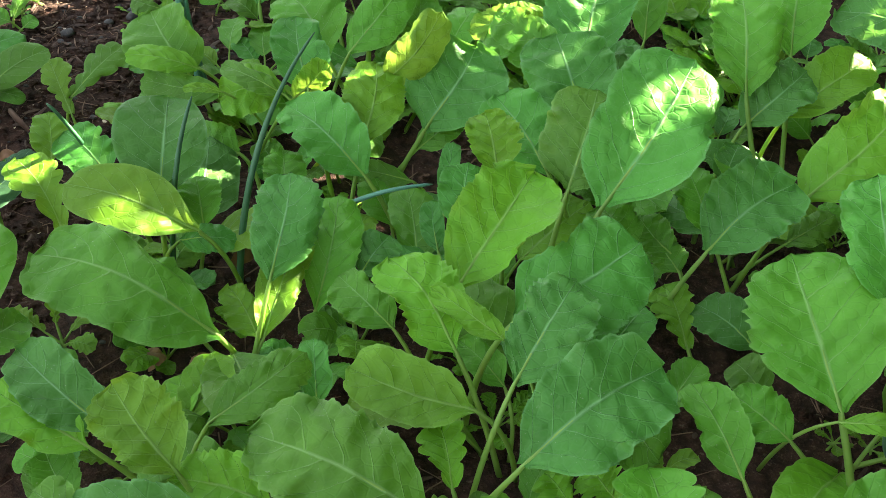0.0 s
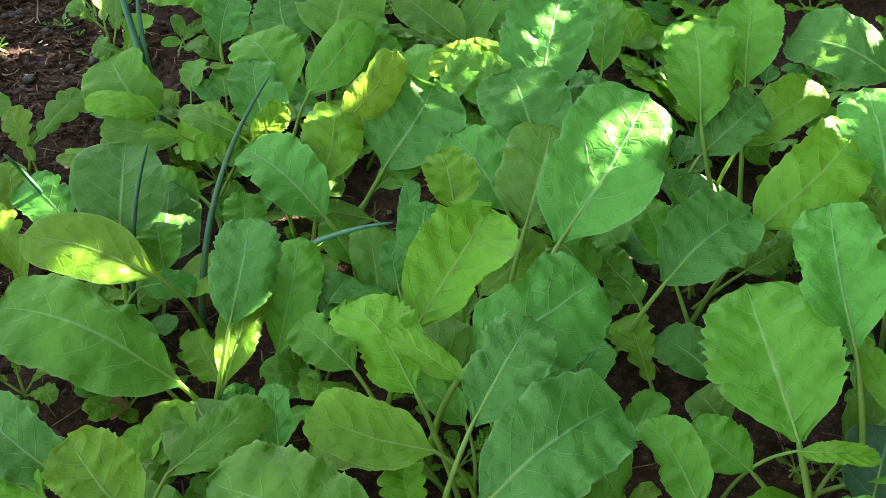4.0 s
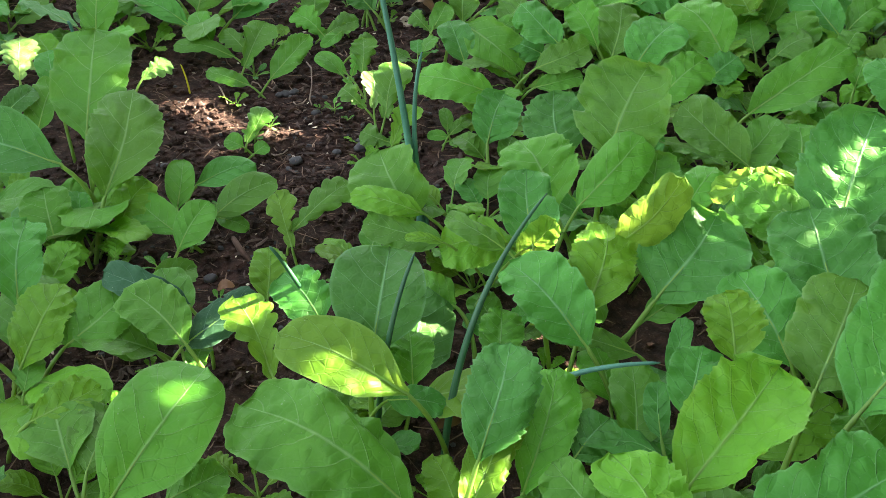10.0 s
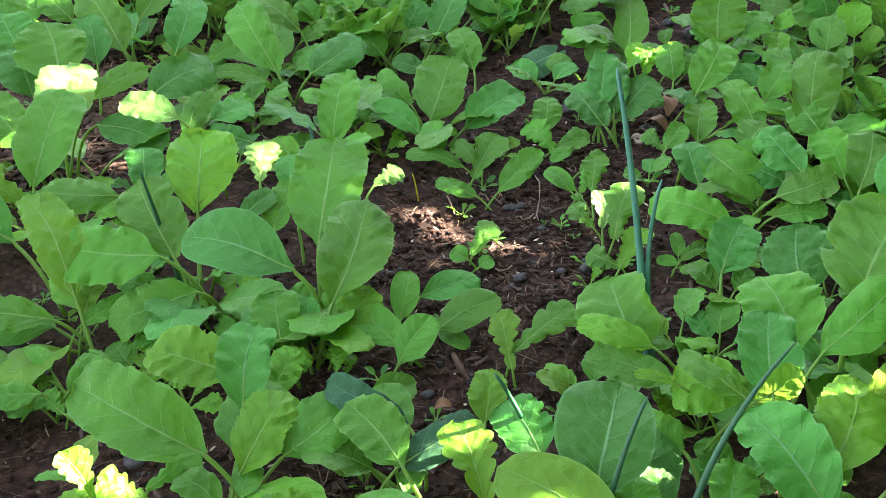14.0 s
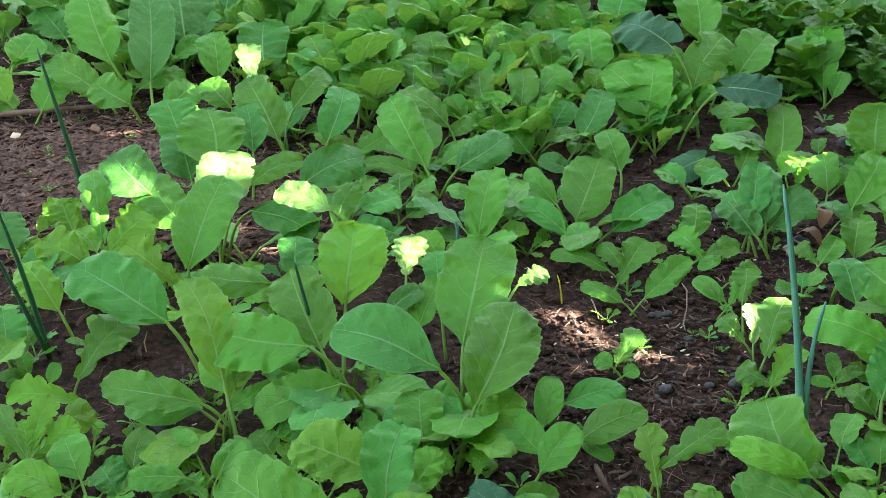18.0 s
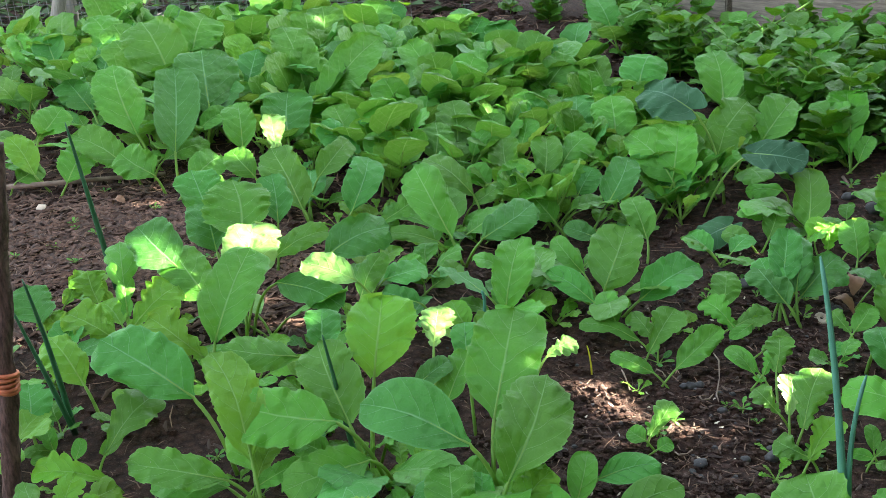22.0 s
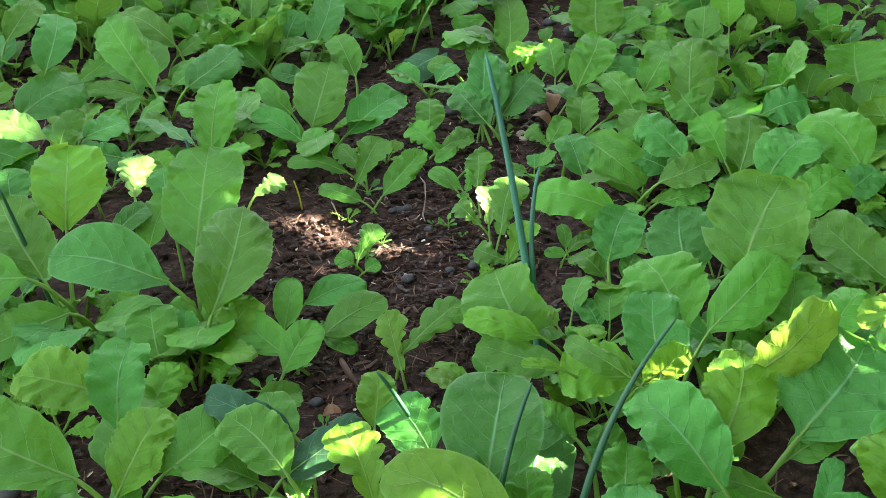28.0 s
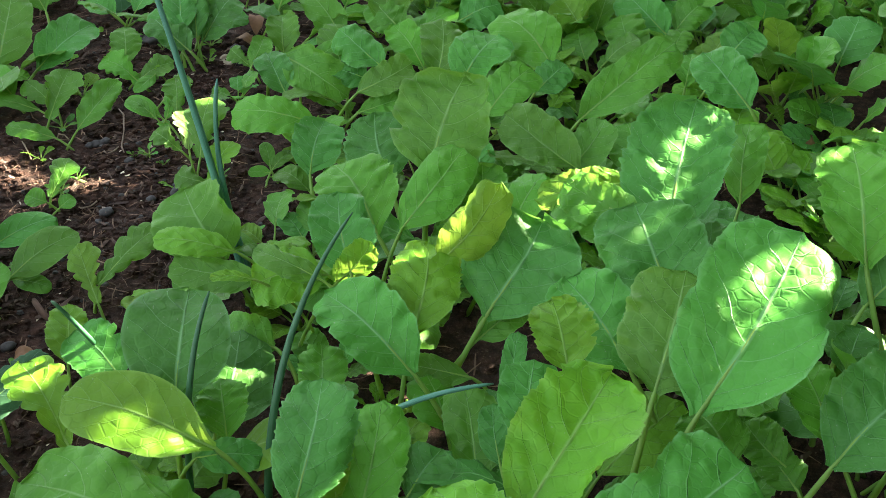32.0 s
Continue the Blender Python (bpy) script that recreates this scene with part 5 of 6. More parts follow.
for k in range(9):
    stand(rng2.choice(weeds), -0.89 + rng2.uniform(-0.09, 0.09), 0.90 + rng2.uniform(-0.06, 0.06), rng2.uniform(0, 6.28), rng2.uniform(0.4, 0.8))
done = 0
while done < 40:
    x, y = rng2.uniform(-0.75, -0.15), rng2.uniform(0.7, 1.75)
    if bare(x, y):
        stand(rng2.choice(weeds), x, y, rng2.uniform(0, 6.28), rng2.uniform(0.5, 1.0))
        done += 1
for k in range(34):
    x = rng2.uniform(-2.75, -1.72)
    y = 1.70 + (x + 1.67) * 0.8 + rng2.uniform(0.08, 0.75)
    if y < 2.3 + (x + 2.83) * 0.68:
        stand(rng2.choice(weeds + sorts), x, y, rng2.uniform(0, 6.28), rng2.uniform(0.9, 1.7))
for k in range(46):
    x, y = rng2.uniform(0.32, 0.92), rng2.uniform(1.0, 2.1)
    stand(rng2.choice(tall + sorts), x, y, rng2.uniform(0, 6.28), rng2.uniform(0.85, 1.25))
frilly = [sorts[1], sorts[3], sorts[3], sorts[4], weeds[1]]
for k in range(30):
    x, y = rng2.uniform(-1.02, -0.62), rng2.uniform(0.62, 1.02)
    if not bare(x, y):
        sort = rng2.choice(frilly)
        stand(weeds[1] if sparse(x, y) else sort, x, y, rng2.uniform(0, 6.28), rng2.uniform(0.9, 1.3))
for k in range(26):
    x, y = rng2.uniform(-0.20, 0.12), rng2.uniform(1.0, 1.7)
    stand(rng2.choice(frilly), x, y, rng2.uniform(0, 6.28), rng2.uniform(0.7, 1.2))
done = 0
while done < 45:
    x, y = rng2.uniform(-0.2, 0.62), rng2.uniform(1.02, 1.75)
    stand(rng2.choice(sorts), x, y, rng2.uniform(0, 6.28), rng2.uniform(0.9, 1.3))
    done += 1
for k in range(46):
    x = rng2.uniform(-2.45, -1.15)
    y = max(1.78, 1.66 + (x + 1.67) * 0.8 + 0.22) + rng2.uniform(0.0, 0.75)
    if y < 2.36 + (x + 2.83) * 0.68:
        stand(rng2.choice(tall), x, y, rng2.uniform(0, 6.28), rng2.uniform(1.15, 1.6))
for k in range(12):
    stand(rng2.choice(weeds), rng2.uniform(-1.75, -1.3), rng2.uniform(1.22, 1.58), rng2.uniform(0, 6.28), rng2.uniform(0.5, 0.9))
for k, (x, y) in enumerate(((-0.39, 2.18), (-0.35, 2.33), (-0.26, 2.18), (-0.22, 2.34), (-0.16, 2.16), (-0.28, 2.44), (-0.33, 2.04), (-0.17, 2.02), (-0.46, 2.31), (-0.26, 2.02))):
    stand(sorts[k % 5] if k % 3 else weeds[1], x, y, k * 1.3, 0.75 + 0.08 * (k % 4))
for k, (x, y) in enumerate(((-0.43, 2.11), (-0.36, 2.04), (-0.31, 2.11), (-0.24, 1.99), (-0.19, 2.09), (-0.12, 1.97), (-0.08, 2.10), (-0.20, 1.90), (-0.17, 2.22), (-0.11, 2.20), (-0.26, 1.91), (-0.32, 1.91), (-0.23, 2.20), (-0.06, 1.97))):
    stand((weeds + sorts)[k % 8], x, y, k * 2.1, 0.8 + 0.09 * (k % 4))


# ---- the far ends of the bed ----
def mass(name, label, category, places):
    """Far plants, too many to tell apart, joined into one mesh."""
    coords, faces, uvs, slots, index = [], [], [], [], []
    total = 0
    for ob, m in places:
        for child in ob.children:
            me = child.data
            n = len(me.vertices)
            co = np.empty(n * 3, dtype=np.float32)
            me.vertices.foreach_get("co", co)
            w = np.array(m @ child.matrix_local)
            coords.append(co.reshape(-1, 3) @ w[:3, :3].T + w[:3, 3])
            loops = np.empty(len(me.loops), dtype=np.int32)
            me.loops.foreach_get("vertex_index", loops)
            uv = np.empty(len(me.loops) * 2, dtype=np.float32)
            me.uv_layers[0].data.foreach_get("uv", uv)
            per = np.zeros((n, 2), dtype=np.float32)
            per[loops] = uv.reshape(-1, 2)
            uvs.append(per)
            blade = me.materials[0]
            if blade not in slots:
                slots.append(blade)
            which = slots.index(blade)
            for p in me.polygons:
                faces.append(tuple(v + total for v in p.vertices))
                index.append(which if p.material_index == 0 else -1)
            total += n
    me = mesh_of(name, np.concatenate(coords).tolist(), faces, slots[0], np.concatenate(uvs))
    for s in slots[1:] + [STALK]:
        me.materials.append(s)
    me.polygons.foreach_set("material_index", [len(slots) if k < 0 else k for k in index])
    return tagged(new(name, me), label, category, kind="stuff")


def spot(x, y, scale):
    return Matrix.Translation((x, y, ground_height(x, y))) @ Matrix.Rotation(rng2.uniform(0, 6.28), 4, "Z") @ Matrix.Scale(scale, 4)


bpy.context.view_layer.update()
places = []
while len(places) < 285:
    x, y = rng2.uniform(-2.8, -0.65), rng2.uniform(1.6, 3.0)
    if y > 2.44 + (x + 2.83) * 0.68 - 0.10 or y > 2.32 - (x + 0.8) * 0.34 or y < 1.72 + 0.2 * abs(x + 0.95):
        continue
    if x < -1.55 and y < 1.66 + (x + 1.67) * 0.8 + 0.14:
        continue
    places.append((rng2.choice(far), spot(x, y, rng2.uniform(0.85, 1.3) * (1.35 if x < -1.2 else 1.0))))
mass("mustard_greens", "dense green mustard leaves at the far bed end", "mustard greens", places)
places = []
while len(places) < 90:
    places.append((rng2.choice(far), spot(rng2.uniform(-0.15, 0.95), rng2.uniform(1.5, 2.5), rng2.uniform(0.8, 1.15))))
mass("mustard_greens", "dense green mustard leaves beyond the open soil", "mustard greens", places)


# ---- spring onions ----
def onion(stems, label, material, category="spring onion"):
    """A clump of hollow onion leaves; each stem is three points and the radii at its foot and tip."""
    foot = stems[0][0]
    top = thing("spring_onion", foot[0], foot[1], 0.0, label, category, "spring onions in the bed")
    for a, b, c, r0, r1 in stems:
        a, b, c = Vector(a), Vector(b), Vector(c)
        pts = []
        for i in range(19):
            s = i / 18
            pts.append(a * (1 - s) * (1 - 2 * s) + b * 4 * s * (1 - s) + c * s * (2 * s - 1) - top.location)
        radii = [r0 + (r1 - r0) * (i / 18) ** 1.3 for i in range(19)]
        radii[-1] *= 0.4
        v, f, t = tube(pts, radii, 10, 0.8)
        part("leaf", mesh_of("onion_leaf", v, f, material, t), top)
    return top


onion((((-0.216, 1.069, -0.000), (-0.239, 1.064, 0.194), (-0.270, 1.088, 0.322), 0.0055, 0.0022), ((-0.210, 1.073, -0.000), (-0.223, 1.067, 0.123), (-0.220, 1.088, 0.212), 0.0045, 0.0018),), "tall blue-green spring onion with two upright hollow leaves", ONION)
onion((((-0.125, 0.752, 0.000), (-0.110, 0.807, 0.121), (-0.066, 0.888, 0.196), 0.0039, 0.0012),), "dark green spring onion with one long arching leaf", ONION_DARK)
onion((((-0.184, 0.750, 0.000), (-0.176, 0.768, 0.110), (-0.163, 0.812, 0.173), 0.0036, 0.0013),), "dark green spring onion leaf standing among mustard", ONION_DARK)
onion((((-0.263, 0.881, 0.000), (-0.281, 0.843, 0.102), (-0.299, 0.836, 0.141), 0.0035, 0.0015),), "thin dark green spring onion leaf leaning", ONION_DARK)
onion((((-0.053, 0.818, 0.040), (-0.008, 0.812, 0.075), (0.046, 0.832, 0.075), 0.0035, 0.0015),), "green spring onion leaf lying across the mustard", ONION)
onion((((-1.378, 1.241, 0.000), (-1.388, 1.229, 0.166), (-1.396, 1.220, 0.284), 0.006, 0.0018),), "dark spring onion leaf at the path edge", ONION_DARK)
onion((((-1.114, 0.911, 0.000), (-1.119, 0.905, 0.120), (-1.126, 0.895, 0.219), 0.005, 0.0018), ((-1.114, 0.911, 0.000), (-1.108, 0.886, 0.093), (-1.121, 0.869, 0.193), 0.005, 0.0018),), "clump of dark green spring onions with two leaves", ONION_DARK)
onion((((-0.753, 1.011, 0.000), (-0.764, 1.002, 0.106), (-0.771, 0.996, 0.175), 0.0042, 0.0015),), "thin dark spring onion leaf in the mustard", ONION_DARK)
onion((((-0.782, 1.365, 0.000), (-0.776, 1.369, 0.036), (-0.779, 1.367, 0.061), 0.0035, 0.0025),), "short pale green onion sprout", ONION)
onion((((-0.589, 1.315, 0.000), (-0.591, 1.314, 0.024), (-0.595, 1.313, 0.043), 0.0016, 0.0009),), "tiny yellow onion sprout in bare soil", SPROUT_SUNLIT)


# ---- litter on the soil ----
def litter(name, label, category, material, count, maker, where, seed):
    """Many loose scraps in one mesh."""
    r = random.Random(seed)
    verts, faces = [], []
    n = 0
    while n < count:
        x, y = where(r)
        v, f = maker(r, x, y, ground_height(x, y))
        faces += [tuple(i + len(verts) for i in face) for face in f]
        verts += v
        n += 1
    ob = new(name, mesh_of(name, verts, faces, material, smooth=False))
    return tagged(ob, label, category, kind="stuff")


def scrap(lmin, lmax, wide, high):
    def make(r, x, y, z):
        a, l, w, h = r.uniform(0, 6.28), r.uniform(lmin, lmax), wide * r.uniform(0.5, 1.3), high * r.uniform(0.5, 1.3)
        d, s = Vector((math.cos(a), math.sin(a), r.uniform(-0.25, 0.25))), Vector((-math.sin(a), math.cos(a), r.uniform(-0.2, 0.2)))
        bow = r.uniform(-0.12, 0.12) * l
        c = Vector((x, y, z + 0.002 + h))
        v = []
        for t in (-0.5, 0.0, 0.5):
            p = c + d * l * t + s * (bow if t == 0 else 0)
            e = 0.55 if t else 1.0
            v += [tuple(p + s * w * e), tuple(p + Vector((0, 0, h)) * e), tuple(p - s * w * e), tuple(p - Vector((0, 0, h)) * e)]
        f = [(i * 4 + k, i * 4 + (k + 1) % 4, i * 4 + 4 + (k + 1) % 4, i * 4 + 4 + k) for i in (0, 1) for k in range(4)]
        return v, f + [(3, 2, 1, 0), (8, 9, 10, 11)]
    return make


def lump(smin, smax):
    def make(r, x, y, z):
        s = r.uniform(smin, smax)
        a = r.uniform(0, 6.28)
        v = []
        for k, (zz, rr) in enumerate(((-0.5, 0.6), (0.0, 1.0), (0.5, 0.65))):
            for j in range(6):
                w = a + j * 1.047 + k * 0.5
                q = rr * s * r.uniform(0.8, 1.15)
                v.append((x + q * math.cos(w), y + q * math.sin(w) * 0.8, z + s * (zz + 0.25)))
        f = [(k * 6 + j, k * 6 + (j + 1) % 6, k * 6 + 6 + (j + 1) % 6, k * 6 + 6 + j) for k in (0, 1) for j in range(6)]
        return v, f + [tuple(range(5, -1, -1)), tuple(range(12, 18))]
    return make


def all_over(r):
    return r.uniform(-1.7, 0.45), r.uniform(0.5, 2.2)


def straw_bed(r):
    return r.gauss(-1.5, 0.22), r.gauss(1.36, 0.15)


def open_soil(r):
    k = r.random()
    if k < 0.6:
        return r.gauss(-0.42, 0.13), r.gauss(1.18, 0.2)
    return (r.gauss(-0.55, 0.2), r.gauss(0.78, 0.08)) if k < 0.8 else (r.gauss(-0.4, 0.2), r.gauss(1.62, 0.1))


def far_soil(r):
    return r.uniform(-2.7, -0.9), r.uniform(1.5, 3.3)


litter("straw", "short dry straw and stem scraps on soil", "straw", STRAW, 2300, scrap(0.008, 0.04, 0.0008, 0.0006), all_over, 1)
litter("straw", "brown straw mulch over the path soil", "straw", STRAW, 2600, scrap(0.008, 0.038, 0.0012, 0.0009), straw_bed, 2)
litter("straw", "fine straw scraps on open soil", "straw", STRAW, 1700, scrap(0.005, 0.024, 0.0006, 0.0005), open_soil, 3)
litter("wood_chips", "small brown wood chips on soil", "wood chips", CHIP, 900, scrap(0.004, 0.014, 0.0020, 0.0012), open_soil, 4)
litter("wood_chips", "brown wood chips scattered between plants", "wood chips", CHIP, 1400, scrap(0.005, 0.022, 0.0024, 0.0014), all_over, 5)
litter("wood_chips", "dark brown bark mulch on the path", "bark mulch", MULCH, 5200, scrap(0.010, 0.036, 0.0038, 0.002), straw_bed, 10)
litter("soil_crumbs", "dark brown soil crumbs and clods", "soil crumbs", SOIL, 3200, lump(0.0016, 0.007), open_soil, 6)
litter("soil_crumbs", "dark brown soil crumbs between plants", "soil crumbs", SOIL, 2600, lump(0.002, 0.009), all_over, 7)
litter("gravel", "tiny grey stones in the soil", "gravel", STONE, 420, lump(0.0015, 0.0045), open_soil, 8)
litter("husks", "pale broken seed husks on the soil", "husks", SHELL, 150, scrap(0.003, 0.008, 0.0016, 0.0007), open_soil, 9)
litter("soil_crumbs", "dark soil clods at the far bed end", "soil crumbs", SOIL, 1900, lump(0.004, 0.016), far_soil, 11)
litter("straw", "dry stems and straw at the far bed end", "straw", STRAW, 1800, scrap(0.015, 0.08, 0.0016, 0.0012), far_soil, 12)


def pebble(x, y, size, label="dark grey rounded pebble on the soil", material=None, name="pebble", category="pebble"):
    r = random.Random(int(x * 9173 + y * 7919))
    bm = bmesh.new()
    bmesh.ops.create_icosphere(bm, subdivisions=2, radius=size)
    for v in bm.verts:
        v.co *= 1 + 0.34 * noise.noise(v.co / size * 1.3 + Vector((x * 40, y * 40, 0)))
        v.co.z *= 0.70
        v.co.x *= 1.22
    me = bpy.data.meshes.new(name)
    bm.to_mesh(me)
    bm.free()
    me.materials.append(material or STONE)
    me.polygons.foreach_set("use_smooth", [True] * len(me.polygons))
    ob = new(name, me)
    ob.matrix_world = pose(x, y, ground_height(x, y) + size * 0.45, 0, 0, r.uniform(0, 360))
    return tagged(ob, label, category, "pebbles on the soil")


pebble(-0.466, 1.346, 0.0067)
pebble(-0.456, 1.350, 0.0060)
pebble(-0.485, 1.645, 0.0097)
pebble(-0.465, 1.665, 0.0080)
pebble(-0.359, 1.635, 0.0078)
pebble(-0.344, 1.597, 0.0076)
pebble(-0.413, 1.309, 0.0058)
pebble(-0.339, 1.253, 0.0048)
pebble(-0.329, 1.229, 0.0048)
pebble(-0.401, 1.183, 0.0054)
pebble(-0.551, 1.143, 0.0047)
pebble(-0.403, 1.169, 0.0040)
pebble(-0.473, 1.342, 0.0052)
pebble(-0.509, 1.086, 0.0045)
pebble(-0.416, 0.948, 0.0064)
pebble(-0.643, 0.760, 0.0104)
pebble(-0.569, 0.744, 0.0078, "brown flat stone on the soil", CHIP)
pebble(-0.373, 2.017, 0.0145)
pebble(-0.422, 2.053, 0.0106)
pebble(-1.795, 1.450, 0.0105, "pale stone beside the twig", SHELL)
# Pale stones stand in for sunlit flecks of litter beyond the fence.
pebble(-3.064, 2.821, 0.0312, "pale stone, coloured as sunlit litter, behind the wire fence", SHELL)
pebble(-3.060, 2.859, 0.0251, "pale stone, coloured as sunlit litter, behind the wire fence", SHELL)
pebble(-2.921, 2.773, 0.0322, "pale stone, coloured as sunlit litter, behind the wire fence", SHELL)
pebble(-2.797, 2.844, 0.0279, "pale stone, coloured as sunlit litter, behind the wire fence", SHELL)
pebble(-2.774, 2.868, 0.0318, "pale stone, coloured as sunlit litter, behind the wire fence", SHELL)
pebble(-2.720, 2.848, 0.0275, "pale stone, coloured as sunlit litter, behind the wire fence", SHELL)
pebble(-2.588, 2.922, 0.0253, "pale stone, coloured as sunlit litter, behind the wire fence", SHELL)
pebble(-2.516, 2.934, 0.0289, "pale stone, coloured as sunlit litter, behind the wire fence", SHELL)
pebble(-2.493, 2.932, 0.0192, "pale stone, coloured as sunlit litter, behind the wire fence", SHELL)
pebble(-3.038, 2.635, 0.0181, "pale stone, coloured as sunlit litter, behind the wire fence", SHELL)
pebble(-3.316, 3.025, 0.0224, "pale stone, coloured as sunlit litter, behind the wire fence", SHELL)
pebble(-3.110, 3.121, 0.0308, "pale stone, coloured as sunlit litter, behind the wire fence", SHELL)
pebble(-0.356, 1.212, 0.0060)
pebble(-0.399, 1.185, 0.0070)
pebble(-0.330, 1.231, 0.0080)
pebble(-0.483, 1.639, 0.0120)
pebble(-0.501, 1.647, 0.0100)
pebble(-0.349, 1.632, 0.0090)
pebble(-0.475, 1.514, 0.0070)
pebble(0.356, 0.556, 0.0105)


def dry_leaf(x, y, size, turn, tilt, z=0.006):
    r = random.Random(int(x * 999))
    verts, faces, uvs, mid = blade_grid("t", size, size * 0.6, r, 16, 6, 0.42)
    ob = new("dry_leaf", mesh_of("dry_leaf", verts, faces, DRY_LEAF, uvs))
    ob.matrix_world = Matrix.Translation((x, y, ground_height(x, y) + z)) @ pose(0, 0, 0, tilt, -10, turn)
    return tagged(ob, "curled tan dry leaf lying on the soil", "dry leaf")


dry_leaf(-0.140, 0.784, 0.040, 80, 60)
dry_leaf(-0.154, 0.655, 0.026, 20, 30)
dry_leaf(-0.176, 0.654, 0.026, 150, 20)
dry_leaf(-0.186, 0.650, 0.020, 60, 20)
dry_leaf(-0.398, 0.925, 0.018, 30, 25)
dry_leaf(-0.344, 1.577, 0.018, 0, 10)
dry_leaf(-0.336, 1.680, 0.040, 100, 5)
dry_leaf(0.381, 1.324, 0.045, 60, 50)
dry_leaf(0.471, 0.840, 0.020, 60, 50)
dry_leaf(-1.666, 1.514, 0.030, 10, 8)
dry_leaf(-0.325, 1.625, 0.040, 160, 5)


def snail_shell(x, y, size, turn):
    """A flat coil of widening tube."""
    pts, radii = [], []
    for i in range(34):
        a = i / 33
        w = a * 4.2 * math.pi
        pts.append(Vector((math.cos(w) * size * (0.06 + 0.44 * a), math.sin(w) * size * (0.06 + 0.44 * a), size * 0.16)))
        radii.append(size * (0.05 + 0.13 * a))
    v, f, t = tube(pts, radii, 8)
    ob = new("snail_shell", mesh_of("snail_shell", v, f, SHELL, t))
    ob.matrix_world = Matrix.Translation((x, y, ground_height(x, y) + size * 0.1)) @ pose(0, 0, 0, 35, 0, turn)
    return tagged(ob, "small pale empty snail shell on the soil", "snail shell")


snail_shell(-0.362, 1.596, 0.0186, 20)
snail_shell(-0.050, 2.051, 0.0208, 80)
snail_shell(-0.041, 2.011, 0.0163, 140)
snail_shell(-0.020, 2.052, 0.0164, 10)


# ---- edge of the garden ----
def stick(name, points, radii, material, label, category, sides=8):
    p0 = Vector(points[0])
    v, f, t = tube([Vector(p) - p0 for p in points], radii, sides)
    ob = new(name, mesh_of(name, v, f, material, t))
    ob.location = p0
    return tagged(ob, label, category)


stake = thing("garden_stake", *(-1.072, 0.780, 0.000), "brown bark stake with orange twine tied round", "stake")
stake_top = Vector((-1.037, 0.835, 0.415)) - stake.location
v, f, t = tube([stake_top * (k / 56 * 1.08 - 0.08) + Vector((0.0016 * math.sin(k * 0.42), 0.0012 * math.cos(k * 0.57), 0)) for k in range(57)], [0.0100] * 57, 18)
v = [tuple(Vector(q) + (Vector(q) - stake_top * max(0.0, q[2] / stake_top.z)).normalized() * 0.0026 * noise.noise(Vector((q[0] * 160, q[1] * 160, q[2] * 45)))) for q in v]
part("pole", mesh_of("pole", v, f, BARK, t), stake)
tie = Vector((-1.059, 0.801, 0.149)) - stake.location
for k in range(5):
    along = stake_top.normalized()
    a = along.cross(Vector((1, 0.2, 0))).normalized()
    b = along.cross(a)
    c = stake_top.normalized() * (tie.length + 0.0045 * (k - 2))
    ring = [c + 0.0118 * (math.cos(w * 0.5236) * a + math.sin(w * 0.5236) * b) + along * 0.002 * math.sin(w * 0.5236 + k) for w in range(13)]
    v, f, t = tube(ring, [0.0026] * 13, 6)
    part("twine_wrap", mesh_of("twine_wrap", v, f, TWINE, t), stake, "orange twine wrap")

stick("twig", [(-1.945, 1.441, 0.020), (-1.669, 1.662, 0.015)], [0.006, 0.0045], TWIG, "long grey-brown twig lying at the bed's edge", "twig")
stick("twig", [(-1.279, 2.210, 0.030), (-1.133, 2.106, 0.020)], [0.003, 0.002], TWIG, "thin dry twig lying among the mustard", "twig")
stick("twig", [(-0.456, 2.168, 0.000), (-0.383, 2.015, -0.000)], [0.003, 0.002], TWIG, "short pale twig on the soil", "twig")
stick("twig", [(-0.414, 1.013, 0.005), (-0.399, 0.994, 0.006), (-0.383, 0.980, 0.003)], [0.0030, 0.0034, 0.0022], MULCH, "short brown stick on the bare soil", "twig")
stick("stub", [(-0.905, 0.866, 0.010), (-0.861, 0.850, 0.008)], [0.008, 0.0085], CHAR, "short piece of charred wood on the soil", "charred wood")
stick("string", [(-1.817, 2.982, 0.050), (-1.251, 2.676, 0.040)], [0.0022, 0.0022], TWIG, "thin pale string stretched over the far bed edge", "string")
stick("vine", [(-0.800, 2.605, 0.060), (-0.774, 2.753, 0.120), (-0.680, 2.948, 0.180)], [0.003, 0.003, 0.002], STALK, "long pale green vine stem over the mint", "vine")

for curl in ([(-0.463, 1.428, 0.004), (-0.434, 1.382, 0.012), (-0.433, 1.338, 0.006), (-0.419, 1.313, 0.004)],
             [(-0.431, 1.328, 0.004), (-0.430, 1.294, 0.010), (-0.444, 1.314, 0.005)],
             [(-0.515, 1.347, 0.004), (-0.510, 1.349, 0.014), (-0.498, 1.342, 0.004)],
             [(-0.431, 1.188, 0.004), (-0.418, 1.176, 0.008), (-0.415, 1.201, 0.004)],
             [(-0.556, 1.336, 0.004), (-0.541, 1.315, 0.006), (-0.528, 1.294, 0.004)],
             [(-0.367, 1.610, 0.004), (-0.355, 1.614, 0.012), (-0.345, 1.595, 0.005)]):
    ends = [Vector(p) for p in curl]
    bent = [ends[0]] + [a.lerp(b, 0.5) for a, b in zip(ends, ends[1:])] + [ends[-1]]
    stick("twig", bent, [0.0007 + 0.0005 * (k % 2) for k in range(len(bent))], TWIG, "thin curled dry twig on the bare soil", "twig", 6)

